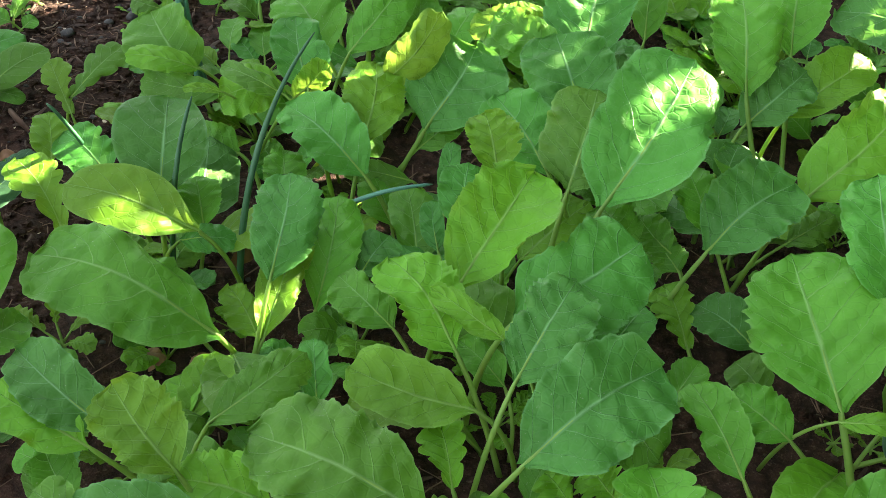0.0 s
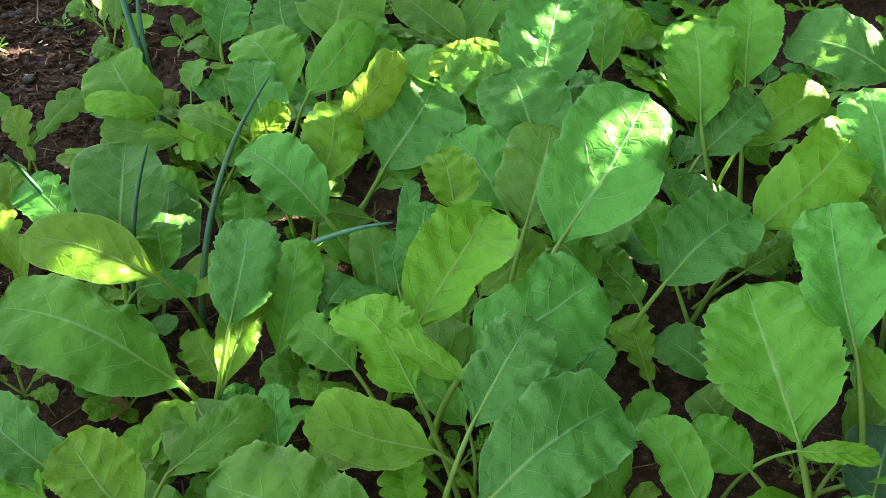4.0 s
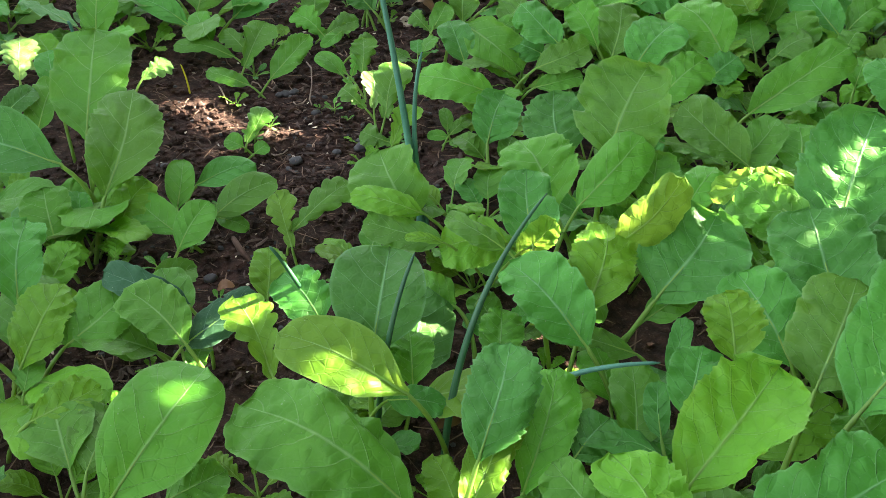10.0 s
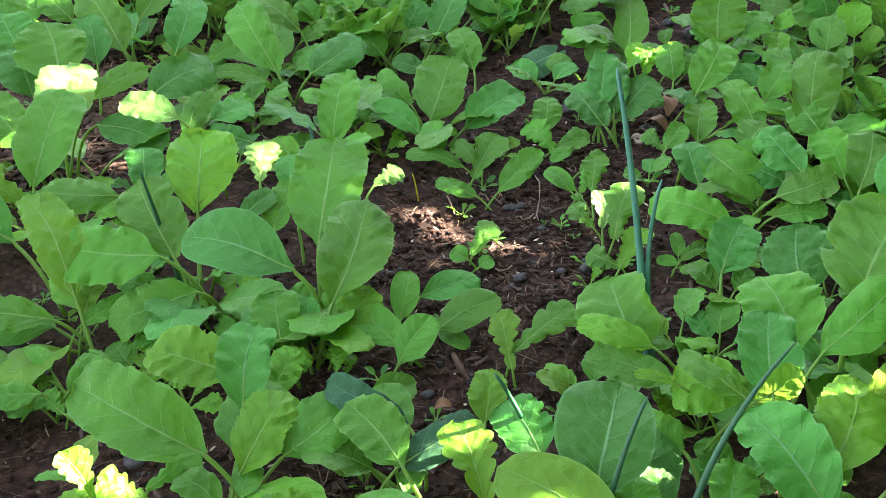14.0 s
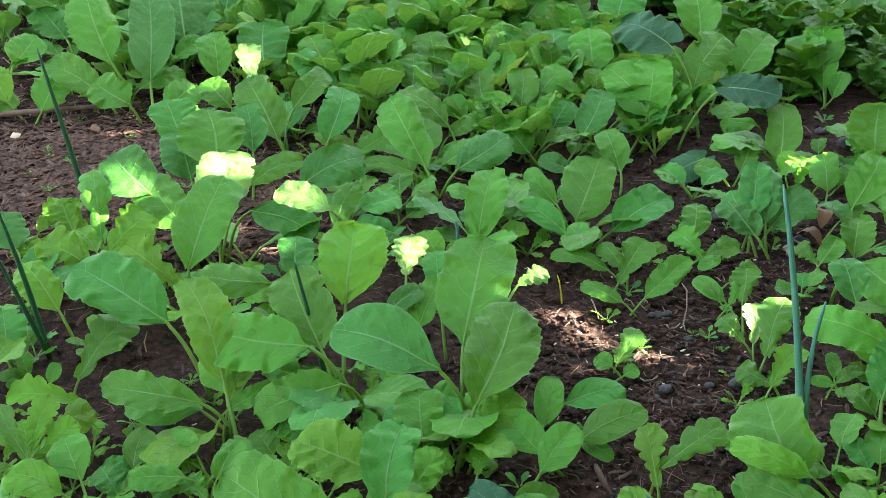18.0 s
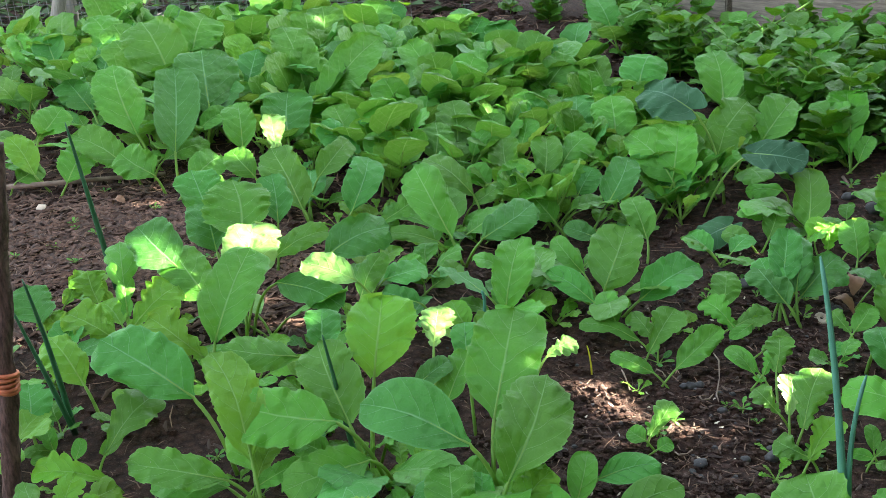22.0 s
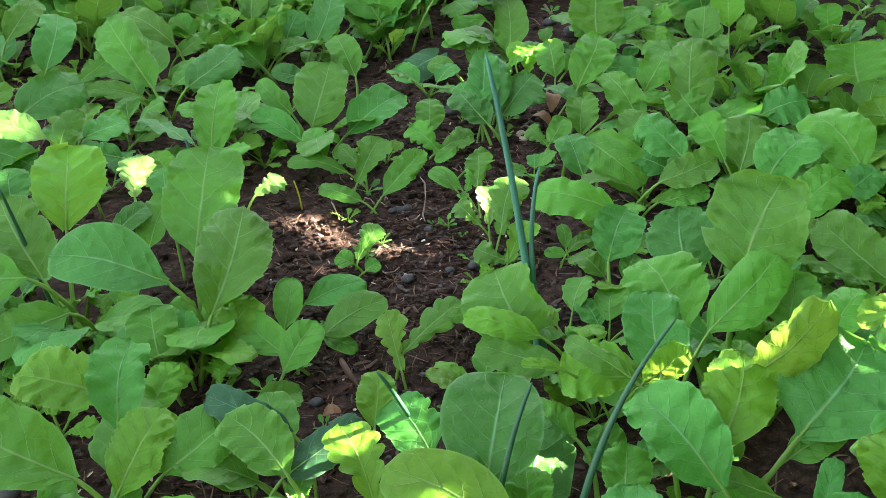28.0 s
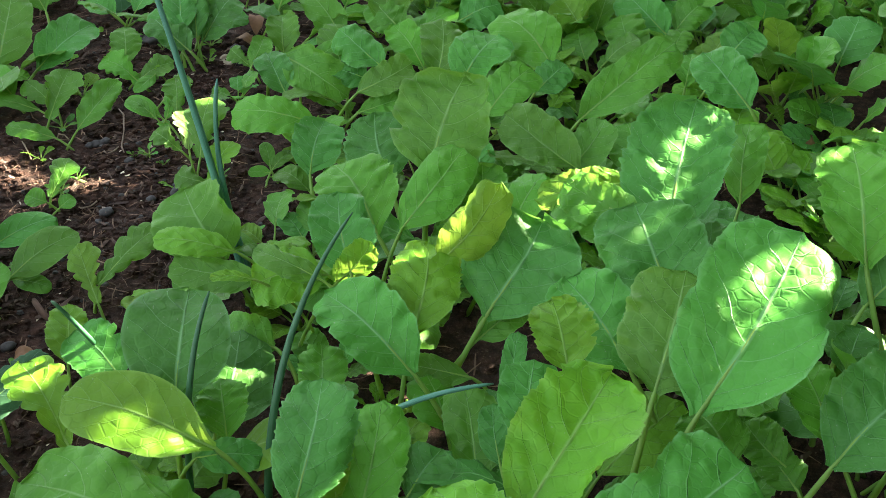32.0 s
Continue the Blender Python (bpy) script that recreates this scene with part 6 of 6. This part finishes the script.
# wire fence with its posts
FA, FB, FC = Vector((-3.238, 2.234, 0.000)), Vector((-2.833, 2.437, 0.000)), Vector((-1.939, 3.042, 0.000))
fence = thing("wire_fence", FB.x, FB.y, 0.0, "grey welded wire mesh fence with two wooden posts", "fence")


def wires(start, end, height, step, r, lift=0.01):
    """Welded mesh from start to end: upright and level wires as thin square rods."""
    verts, faces = [], []

    def rod(p, q, n):
        i = len(verts)
        u = (q - p).normalized()
        s = u.cross(n).normalized() * r
        m = n.normalized() * r
        for e in (p, q):
            verts.extend([tuple(e + s + m), tuple(e - s + m), tuple(e - s - m), tuple(e + s - m)])
        faces.extend([(i, i + 1, i + 5, i + 4), (i + 1, i + 2, i + 6, i + 5), (i + 2, i + 3, i + 7, i + 6), (i + 3, i, i + 4, i + 7)])

    way = end - start
    count = int(way.length / step)
    nrm = way.cross(Vector((0, 0, 1)))
    rg = random.Random(3)
    for k in range(count + 1):
        p = start + way * (k / count)
        j = rg.uniform(-0.003, 0.003)
        rod(p + Vector((j, j, lift)), p + Vector((-j, j, height)), nrm)
    for k in range(int(height / step)):
        z = lift + k * step
        for a in range(8):
            sag = 0.004 * math.sin(a * 1.3 + k)
            sag2 = 0.004 * math.sin((a + 1) * 1.3 + k)
            rod(start + way * (a / 8) + Vector((0, 0, z + sag)), start + way * ((a + 1) / 8) + Vector((0, 0, z + sag2)), nrm)
    return verts, faces


for a, b in ((FA, FB), (FB, FC)):
    v, f = wires(a - fence.location, b - fence.location, 0.55, 0.025, 0.0006)
    part("wire_mesh", mesh_of("wire_mesh", v, f, WIRE, smooth=False), fence)
for a, b, r in (((-2.848, 2.410, 0.000), (-2.742, 2.540, 0.524), 0.021), ((-2.908, 2.560, 0.000), (-2.896, 2.573, 0.550), 0.018)):
    a, b = Vector(a) - fence.location, Vector(b) - fence.location
    v, f, t = tube([a.lerp(b, k / 6 * 1.03 - 0.03) for k in range(7)], [r * (1 + 0.03 * math.sin(k * 2)) for k in range(7)], 10)
    part("post", mesh_of("post", v, f, POST, t), fence, "weathered grey wooden post")

# weathered board edging
PA, PB = Vector((-1.642, 3.398, 0.000)), Vector((-0.491, 3.097, 0.000))
board = new("border_board")
board.location = PA
tagged(board, "weathered grey timber boards edging the garden bed", "board")


def plank(length, height, thick, seed):
    bm = bmesh.new()
    bmesh.ops.create_cube(bm, size=1.0)
    bmesh.ops.scale(bm, vec=(length, thick, height), verts=bm.verts)
    bmesh.ops.bevel(bm, geom=bm.edges[:], offset=0.004, segments=2, affect="EDGES")
    for v in bm.verts:
        v.co += Vector((0, 0.003, 0.004)) * noise.noise(v.co * 4 + Vector((seed, 0, 0)))
    me = bpy.data.meshes.new("plank")
    bm.to_mesh(me)
    bm.free()
    me.materials.append(TIMBER)
    return me


turn = math.atan2((PB - PA).y, (PB - PA).x)
span = (PB - PA).length
for k, (z, l, off) in enumerate(((0.13, span * 0.56, 0.28), (0.11, span * 0.45, 0.79), (0.30, span, 0.5))):
    m = Matrix.Rotation(turn, 4, "Z") @ Matrix.Translation((span * off, 0.012 * k, z)) @ Matrix.Rotation(radians((1.5, -1.0, 0.4)[k]), 4, "Y")
    part("plank", plank(l, 0.17 if k < 2 else 0.15, 0.035, k), board, matrix=m)

end_post = new("board_post", plank(0.105, 0.46, 0.06, 7))
end_post.matrix_world = pose(-0.256, 2.545, 0.20, 0, -3, -8)
tagged(end_post, "weathered pale grey wooden post standing in the mint", "post")


# ---- mint along the boards ----
def mint(seed, height, count):
    r = random.Random(seed)
    top = thing("mint_plant", 0, 0, 0, "bushy bright green mint growing by the boards", "mint", "mint plants by the boards")
    lean = Vector((r.uniform(-0.3, 0.3), r.uniform(-0.3, 0.3), 1)) * height
    v, f, t = tube([lean * (k / 5) for k in range(6)], [0.0028 - 0.0003 * k for k in range(6)], 6)
    part("stem", mesh_of("stem", v, f, STALK, t), top)
    for k in range(count):
        h = 0.08 + 0.92 * (k // 2) / (count // 2 - 0.9)
        a = (k % 2) * 3.14 + (k // 2) * 1.57 + r.uniform(-0.3, 0.3)
        d = Vector((math.cos(a), math.sin(a), 0))
        s = r.uniform(0.046, 0.064) * (1.15 - 0.35 * h)
        base = lean * min(h, 1.0) + d * 0.005
        tip = base + d * s + Vector((0, 0, s * r.uniform(0.15, 0.95)))
        verts, faces, uvs, mid = blade_grid("m", s, s * 1.02, r, 10, 4)
        part("leaf", mesh_of("leaf", verts, faces, LEAF["m"], uvs), top, matrix=frame_of(tuple(base), tuple(tip), r.uniform(-20, 20)))
    return top


mints = [mint(31, 0.14, 18), mint(32, 0.17, 20), mint(33, 0.11, 16), mint(34, 0.15, 18)]
spots = [(-0.55, 2.95), (-0.62, 2.62), (-0.42, 2.50), (-0.35, 2.85)]
for ob, (x, y) in zip(mints, spots):
    ob.location = (x, y, 0)
rm = random.Random(8)
done = 0
while done < 122:
    x, y = rm.uniform(-1.35, 0.1), rm.uniform(2.12, 3.32)
    edge_y = 2.22 if x > -0.5 else 2.22 + (-0.5 - x) * 0.95
    if x > -0.46 and y < 2.62:
        continue
    if y < edge_y or y > PA.y + (x - PA.x) * (PB.y - PA.y) / (PB.x - PA.x) - 0.10:
        continue
    stand(rm.choice(mints), x, y, rm.uniform(0, 6.28), rm.uniform(0.75, 1.1) * (1.1 - 0.42 * (y - 2.2)))
    done += 1
for k, (x, y) in enumerate(((-0.37, 2.30), (-0.41, 2.37), (-0.29, 2.40), (-0.21, 2.27), (-0.19, 2.49), (-0.33, 2.58), (-0.37, 2.43))):
    stand(mints[k % 4], x, y, 1.7 * k, 0.55 + 0.08 * (k % 3))
for k in range(12):
    x = rm.uniform(-1.9, -1.2)
    stand(rm.choice(mints), x, 3.28 + rm.uniform(-0.12, 0.06) - 0.22 * (x + 1.5), rm.uniform(0, 6.28), rm.uniform(0.6, 0.9))


# ---- scrub behind the fence ----
def scrub_leaves(r, x, y, z):
    a, l = r.uniform(0, 6.28), r.uniform(0.03, 0.09)
    c = Vector((x, y, z + r.uniform(0.0, 1.0) ** 2 * 0.30))
    d = Vector((math.cos(a), math.sin(a), r.uniform(-0.4, 0.5))).normalized() * l
    s = Vector((-math.sin(a), math.cos(a), r.uniform(-0.5, 0.5))).normalized() * l * 0.32
    up = Vector((0, 0, l * 0.12))
    return [tuple(c), tuple(c + d * 0.45 + s + up), tuple(c + d), tuple(c + d * 0.45 - s + up), tuple(c + d * 0.5)], [(0, 4, 1), (4, 2, 1), (0, 3, 4), (4, 3, 2)]


def behind(r):
    s = r.uniform(-0.35, 1.1)
    p = FB + (FC - FB) * s
    out = Vector((-(FC - FB).y, (FC - FB).x)).normalized() * r.uniform(0.08, 2.6)
    cl = noise.noise(Vector((p.x * 2, out.x * 2 + p.y, 0)))
    return p.x + out.x + cl * 0.2, p.y + out.y + cl * 0.2


litter("scrub", "tangled dark green weeds behind the wire fence", "weeds", DARK_FOLIAGE, 4200, scrub_leaves, behind, 41)
litter("scrub", "bright green weed leaves behind the wire fence", "weeds", LEAF["m"], 420, scrub_leaves, behind, 45)
litter("dead_stems", "dry brown stems and litter behind the fence", "dry stems", CHIP, 3200, scrap(0.04, 0.25, 0.003, 0.002), behind, 42)
# The pale colour here imitates sun on the scattered litter.
litter("pale_litter", "dry leaves, coloured pale as if sunlit, scattered behind the fence", "dry leaves", SHELL, 260, scrap(0.02, 0.05, 0.010, 0.003), behind, 43)
litter("gravel", "grey stones behind the fence", "gravel", STONE, 320, lump(0.012, 0.035), behind, 44)

# ---- unseen tall hedge, added to shade the bed, with gaps in its foliage ----
# Each gap is aimed so that sun reaches one chosen spot.
GAPS = []


def gap(x, y, z, radius):
    GAPS.append((x, y, z, radius))


gap(-0.005, 0.931, 0.146, 0.0084)
gap(-0.068, 0.930, 0.123, 0.0077)
gap(-0.069, 0.927, 0.112, 0.0070)
gap(0.104, 1.045, 0.135, 0.0077)
gap(0.121, 1.009, 0.167, 0.0091)
gap(0.146, 1.053, 0.137, 0.0070)
gap(0.184, 1.019, 0.176, 0.0063)
gap(0.196, 1.001, 0.163, 0.0063)
gap(0.218, 1.065, 0.193, 0.0042)
gap(0.242, 1.064, 0.193, 0.0043)
gap(0.214, 1.035, 0.185, 0.0043)
gap(0.203, 0.984, 0.149, 0.0042)
gap(-0.326, 0.804, 0.083, 0.0056)
gap(-0.324, 0.821, 0.086, 0.0056)
gap(-0.208, 0.727, 0.106, 0.0043)
gap(-0.192, 0.728, 0.100, 0.0043)
gap(-0.228, 0.731, 0.109, 0.0043)
gap(-0.176, 0.729, 0.096, 0.0043)
gap(0.310, 0.997, 0.175, 0.0042)
gap(-0.077, 0.682, 0.070, 0.0042)
gap(-0.065, 0.691, 0.046, 0.0042)
gap(-0.565, 1.139, 0.130, 0.0049)
gap(-0.631, 1.311, 0.046, 0.0056)
gap(-0.594, 1.286, 0.001, 0.0073)
gap(-0.582, 1.285, -0.002, 0.0088)
gap(-0.566, 1.284, -0.001, 0.0088)
gap(-0.534, 1.266, 0.000, 0.0088)
gap(-0.516, 1.250, 0.001, 0.0088)
gap(-0.497, 1.241, -0.001, 0.0073)
gap(-0.454, 1.211, 0.027, 0.0052)
gap(-0.447, 1.244, -0.001, 0.0073)
gap(-0.426, 1.242, 0.002, 0.0059)
gap(-0.335, 1.304, 0.054, 0.0042)
gap(-0.331, 1.293, 0.046, 0.0042)
gap(-0.771, 1.231, 0.086, 0.0049)
gap(-0.759, 1.225, 0.079, 0.0049)
gap(-0.769, 1.210, 0.067, 0.0042)
gap(-1.444, 1.737, 0.127, 0.0063)
gap(-1.431, 1.718, 0.112, 0.0063)
gap(-1.419, 1.739, 0.118, 0.0049)
gap(-1.074, 1.232, 0.156, 0.0070)
gap(-1.056, 1.234, 0.150, 0.0070)
gap(-1.078, 1.210, 0.151, 0.0070)
gap(-1.037, 1.219, 0.137, 0.0056)
gap(-1.242, 1.174, 0.128, 0.0070)
gap(-1.219, 1.170, 0.116, 0.0070)
gap(-1.200, 1.170, 0.101, 0.0070)
gap(-1.195, 1.185, 0.110, 0.0056)
gap(-0.949, 1.209, 0.144, 0.0063)
gap(-0.928, 1.205, 0.137, 0.0063)
gap(-0.906, 1.211, 0.130, 0.0049)
gap(-1.133, 1.304, 0.001, 0.0063)
gap(-1.048, 1.265, -0.001, 0.0070)
gap(-0.901, 1.120, 0.110, 0.0063)
gap(-1.604, 1.545, 0.009, 0.0056)
gap(-0.421, 1.804, 0.052, 0.0049)
gap(-1.169, 2.138, 0.074, 0.0056)
gap(-0.620, 1.316, 0.042, 0.0049)
gap(-0.629, 1.299, 0.038, 0.0049)
gap(0.473, 0.985, 0.142, 0.0063)
gap(0.463, 0.891, 0.182, 0.0070)
gap(0.476, 0.877, 0.176, 0.0070)
gap(-0.930, 1.211, 0.142, 0.0049)
gap(-0.952, 1.215, 0.150, 0.0049)
gap(-0.127, 0.692, 0.009, 0.0049)
gap(-2.350, 2.077, 0.073, 0.0063)
gap(-1.559, 2.541, 0.111, 0.0056)
gap(-1.861, 2.444, 0.139, 0.0049)
gap(-0.553, 1.282, -0.003, 0.0078)
gap(-0.505, 1.241, 0.002, 0.0069)
gap(-0.590, 1.285, -0.002, 0.0078)
gap(-0.468, 1.211, 0.027, 0.0042)
gap(-2.323, 2.637, 0.078, 0.0098)
gap(-1.779, 2.576, 0.157, 0.0084)
gap(-2.065, 3.180, 0.036, 0.0098)
gap(-2.997, 2.978, 0.034, 0.0070)
gap(-1.296, 3.002, 0.021, 0.0056)
gap(-0.571, 1.279, 0.002, 0.0088)
gap(-0.526, 1.260, -0.001, 0.0088)
gap(-0.457, 1.241, 0.002, 0.0078)
gap(-0.433, 1.234, 0.006, 0.0069)
gap(-0.307, 0.658, 0.134, 0.0042)
gap(-0.361, 0.786, 0.037, 0.0042)
gap(0.208, 0.822, 0.172, 0.0049)
gap(0.198, 0.803, 0.158, 0.0049)
gap(0.224, 0.792, 0.159, 0.0042)
gap(0.159, 0.790, 0.135, 0.0042)
gap(0.483, 1.017, 0.151, 0.0084)
gap(0.469, 1.039, 0.157, 0.0084)
gap(0.488, 0.996, 0.144, 0.0070)
gap(-0.116, 0.645, 0.056, 0.0049)
gap(-0.220, 0.728, 0.105, 0.0049)
gap(-0.171, 0.735, 0.093, 0.0042)
gap(-0.086, 0.669, 0.076, 0.0042)
gap(-0.069, 0.673, 0.067, 0.0042)
gap(0.524, 1.407, 0.029, 0.0056)
gap(0.547, 1.435, 0.024, 0.0049)
gap(0.472, 1.352, 0.010, 0.0049)
gap(0.310, 1.007, 0.167, 0.0042)
gap(0.342, 1.128, 0.044, 0.0042)
gap(0.108, 1.053, 0.137, 0.0070)
gap(0.128, 1.055, 0.140, 0.0063)
gap(0.143, 0.993, 0.166, 0.0049)
gap(0.227, 1.016, 0.175, 0.0070)
gap(0.198, 0.954, 0.179, 0.0056)
gap(0.222, 1.055, 0.190, 0.0056)
gap(0.046, 0.944, -0.003, 0.0042)
gap(-0.915, 1.210, 0.137, 0.0042)
gap(-1.073, 1.205, 0.150, 0.0070)
gap(-1.041, 1.222, 0.147, 0.0056)
gap(-0.783, 1.234, 0.083, 0.0056)
gap(-0.337, 1.311, 0.054, 0.0049)
gap(-0.408, 1.809, 0.044, 0.0049)
gap(-0.300, 0.816, 0.076, 0.0042)
gap(-0.288, 0.840, 0.089, 0.0042)
gap(-0.268, 0.827, 0.077, 0.0042)
gap(-1.068, 1.211, 0.148, 0.0070)
gap(-1.043, 1.231, 0.152, 0.0070)
gap(-1.440, 1.736, 0.122, 0.0070)
gap(-1.419, 1.724, 0.106, 0.0056)
gap(-1.064, 1.254, 0.004, 0.0042)
gap(-0.766, 1.234, 0.078, 0.0056)
gap(-0.757, 1.247, 0.082, 0.0049)
gap(-0.401, 1.790, 0.048, 0.0056)
gap(-1.129, 2.079, 0.091, 0.0063)
gap(-1.588, 1.531, 0.005, 0.0056)
gap(-1.860, 2.453, 0.132, 0.0056)
gap(-2.116, 1.757, 0.001, 0.0042)
gap(0.272, 0.842, 0.192, 0.0084)
gap(0.262, 0.826, 0.186, 0.0049)
gap(0.283, 0.824, 0.188, 0.0042)
gap(-0.557, 0.656, 0.087, 0.0080)
gap(-0.569, 0.651, 0.098, 0.0080)
gap(-0.593, 0.644, 0.100, 0.0080)
gap(-0.604, 0.646, 0.114, 0.0080)
hedge = thing("hedge", 1.2, 2.0, 0.0, "tall unseen green hedge added to block the sun", "hedge")
rt = np.random.default_rng(9)
sd = np.array(SUN_DIR)
e1 = np.cross(sd, (0, 0, 1.0))
e1 /= np.linalg.norm(e1)
e2 = np.cross(sd, e1)


def blocker_leaves(centre, size, clear):
    """Leaves turned roughly to the sun, left out where a gap lets it through."""
    keep = np.ones(len(centre), bool)
    for x, y, z, r in GAPS:
        d = centre - np.array((x, y, z))
        off = d - np.outer(d @ sd, sd)
        keep &= np.linalg.norm(off, axis=1) > r + size * clear
    centre, size = centre[keep], size[keep]
    n = len(centre)
    ang = rt.uniform(0, 6.28, n)
    d1 = np.cos(ang)[:, None] * e1 + np.sin(ang)[:, None] * e2 + rt.uniform(-0.4, 0.4, (n, 1)) * sd
    d2 = -np.sin(ang)[:, None] * e1 + np.cos(ang)[:, None] * e2 + rt.uniform(-0.4, 0.4, (n, 1)) * sd
    s = size[:, None]
    return np.stack([centre + d1 * s, centre + d2 * s * 0.72, centre - d1 * s, centre - d2 * s * 0.72], 1).reshape(-1, 3)


COARSE = 64000
coarse = np.stack([rt.uniform(1.02, 1.32, COARSE), rt.uniform(-5.2, 8.8, COARSE), rt.uniform(0.0, 4.3, COARSE)], -1)
sets = [blocker_leaves(coarse, rt.uniform(0.045, 0.075, COARSE), 0.95)]
for x, y, z, r in GAPS:
    run = (1.03 - x) / sd[0]
    n = 520
    ring = np.sqrt(rt.uniform(0.0, 1.0, n)) * 0.16
    w = rt.uniform(0, 6.28, n)
    spot = np.array((x, y, z)) + sd * run + (ring * np.cos(w))[:, None] * e1 + (ring * np.sin(w))[:, None] * e2 + rt.uniform(0.0, 0.10, (n, 1)) * sd
    sets.append(blocker_leaves(spot, rt.uniform(0.010, 0.018, n), 0.62))
quads = np.concatenate(sets) - np.array(hedge.location)
part("foliage", mesh_of("foliage", quads.tolist(), [(4 * i, 4 * i + 1, 4 * i + 2, 4 * i + 3) for i in range(len(quads) // 4)], DARK_FOLIAGE, smooth=False), hedge)
for k in range(18):
    v, f, t = tube([(0.08 * math.sin(k * 2 + q), -6.6 + 0.75 * k + 0.05 * q, -0.05 + 0.62 * q) for q in range(7)], [0.022 - 0.0025 * q for q in range(7)], 8)
    part("stem", mesh_of("stem", v, f, BARK, t), hedge)


# ---- a plain unseen wall, added to close the garden behind the walker ----
bm = bmesh.new()
bmesh.ops.create_cube(bm, size=1.0)
bmesh.ops.scale(bm, vec=(16.0, 0.08, 1.9), verts=bm.verts)
bmesh.ops.translate(bm, vec=(-6.8, -6.20, 0.93), verts=bm.verts)
me = bpy.data.meshes.new("wall_south")
bm.to_mesh(me)
bm.free()
me.materials.append(BARK)
tagged(new("wall_south", me), "plain dark brown timber wall, added unseen behind the walker", "wall", kind="structure")
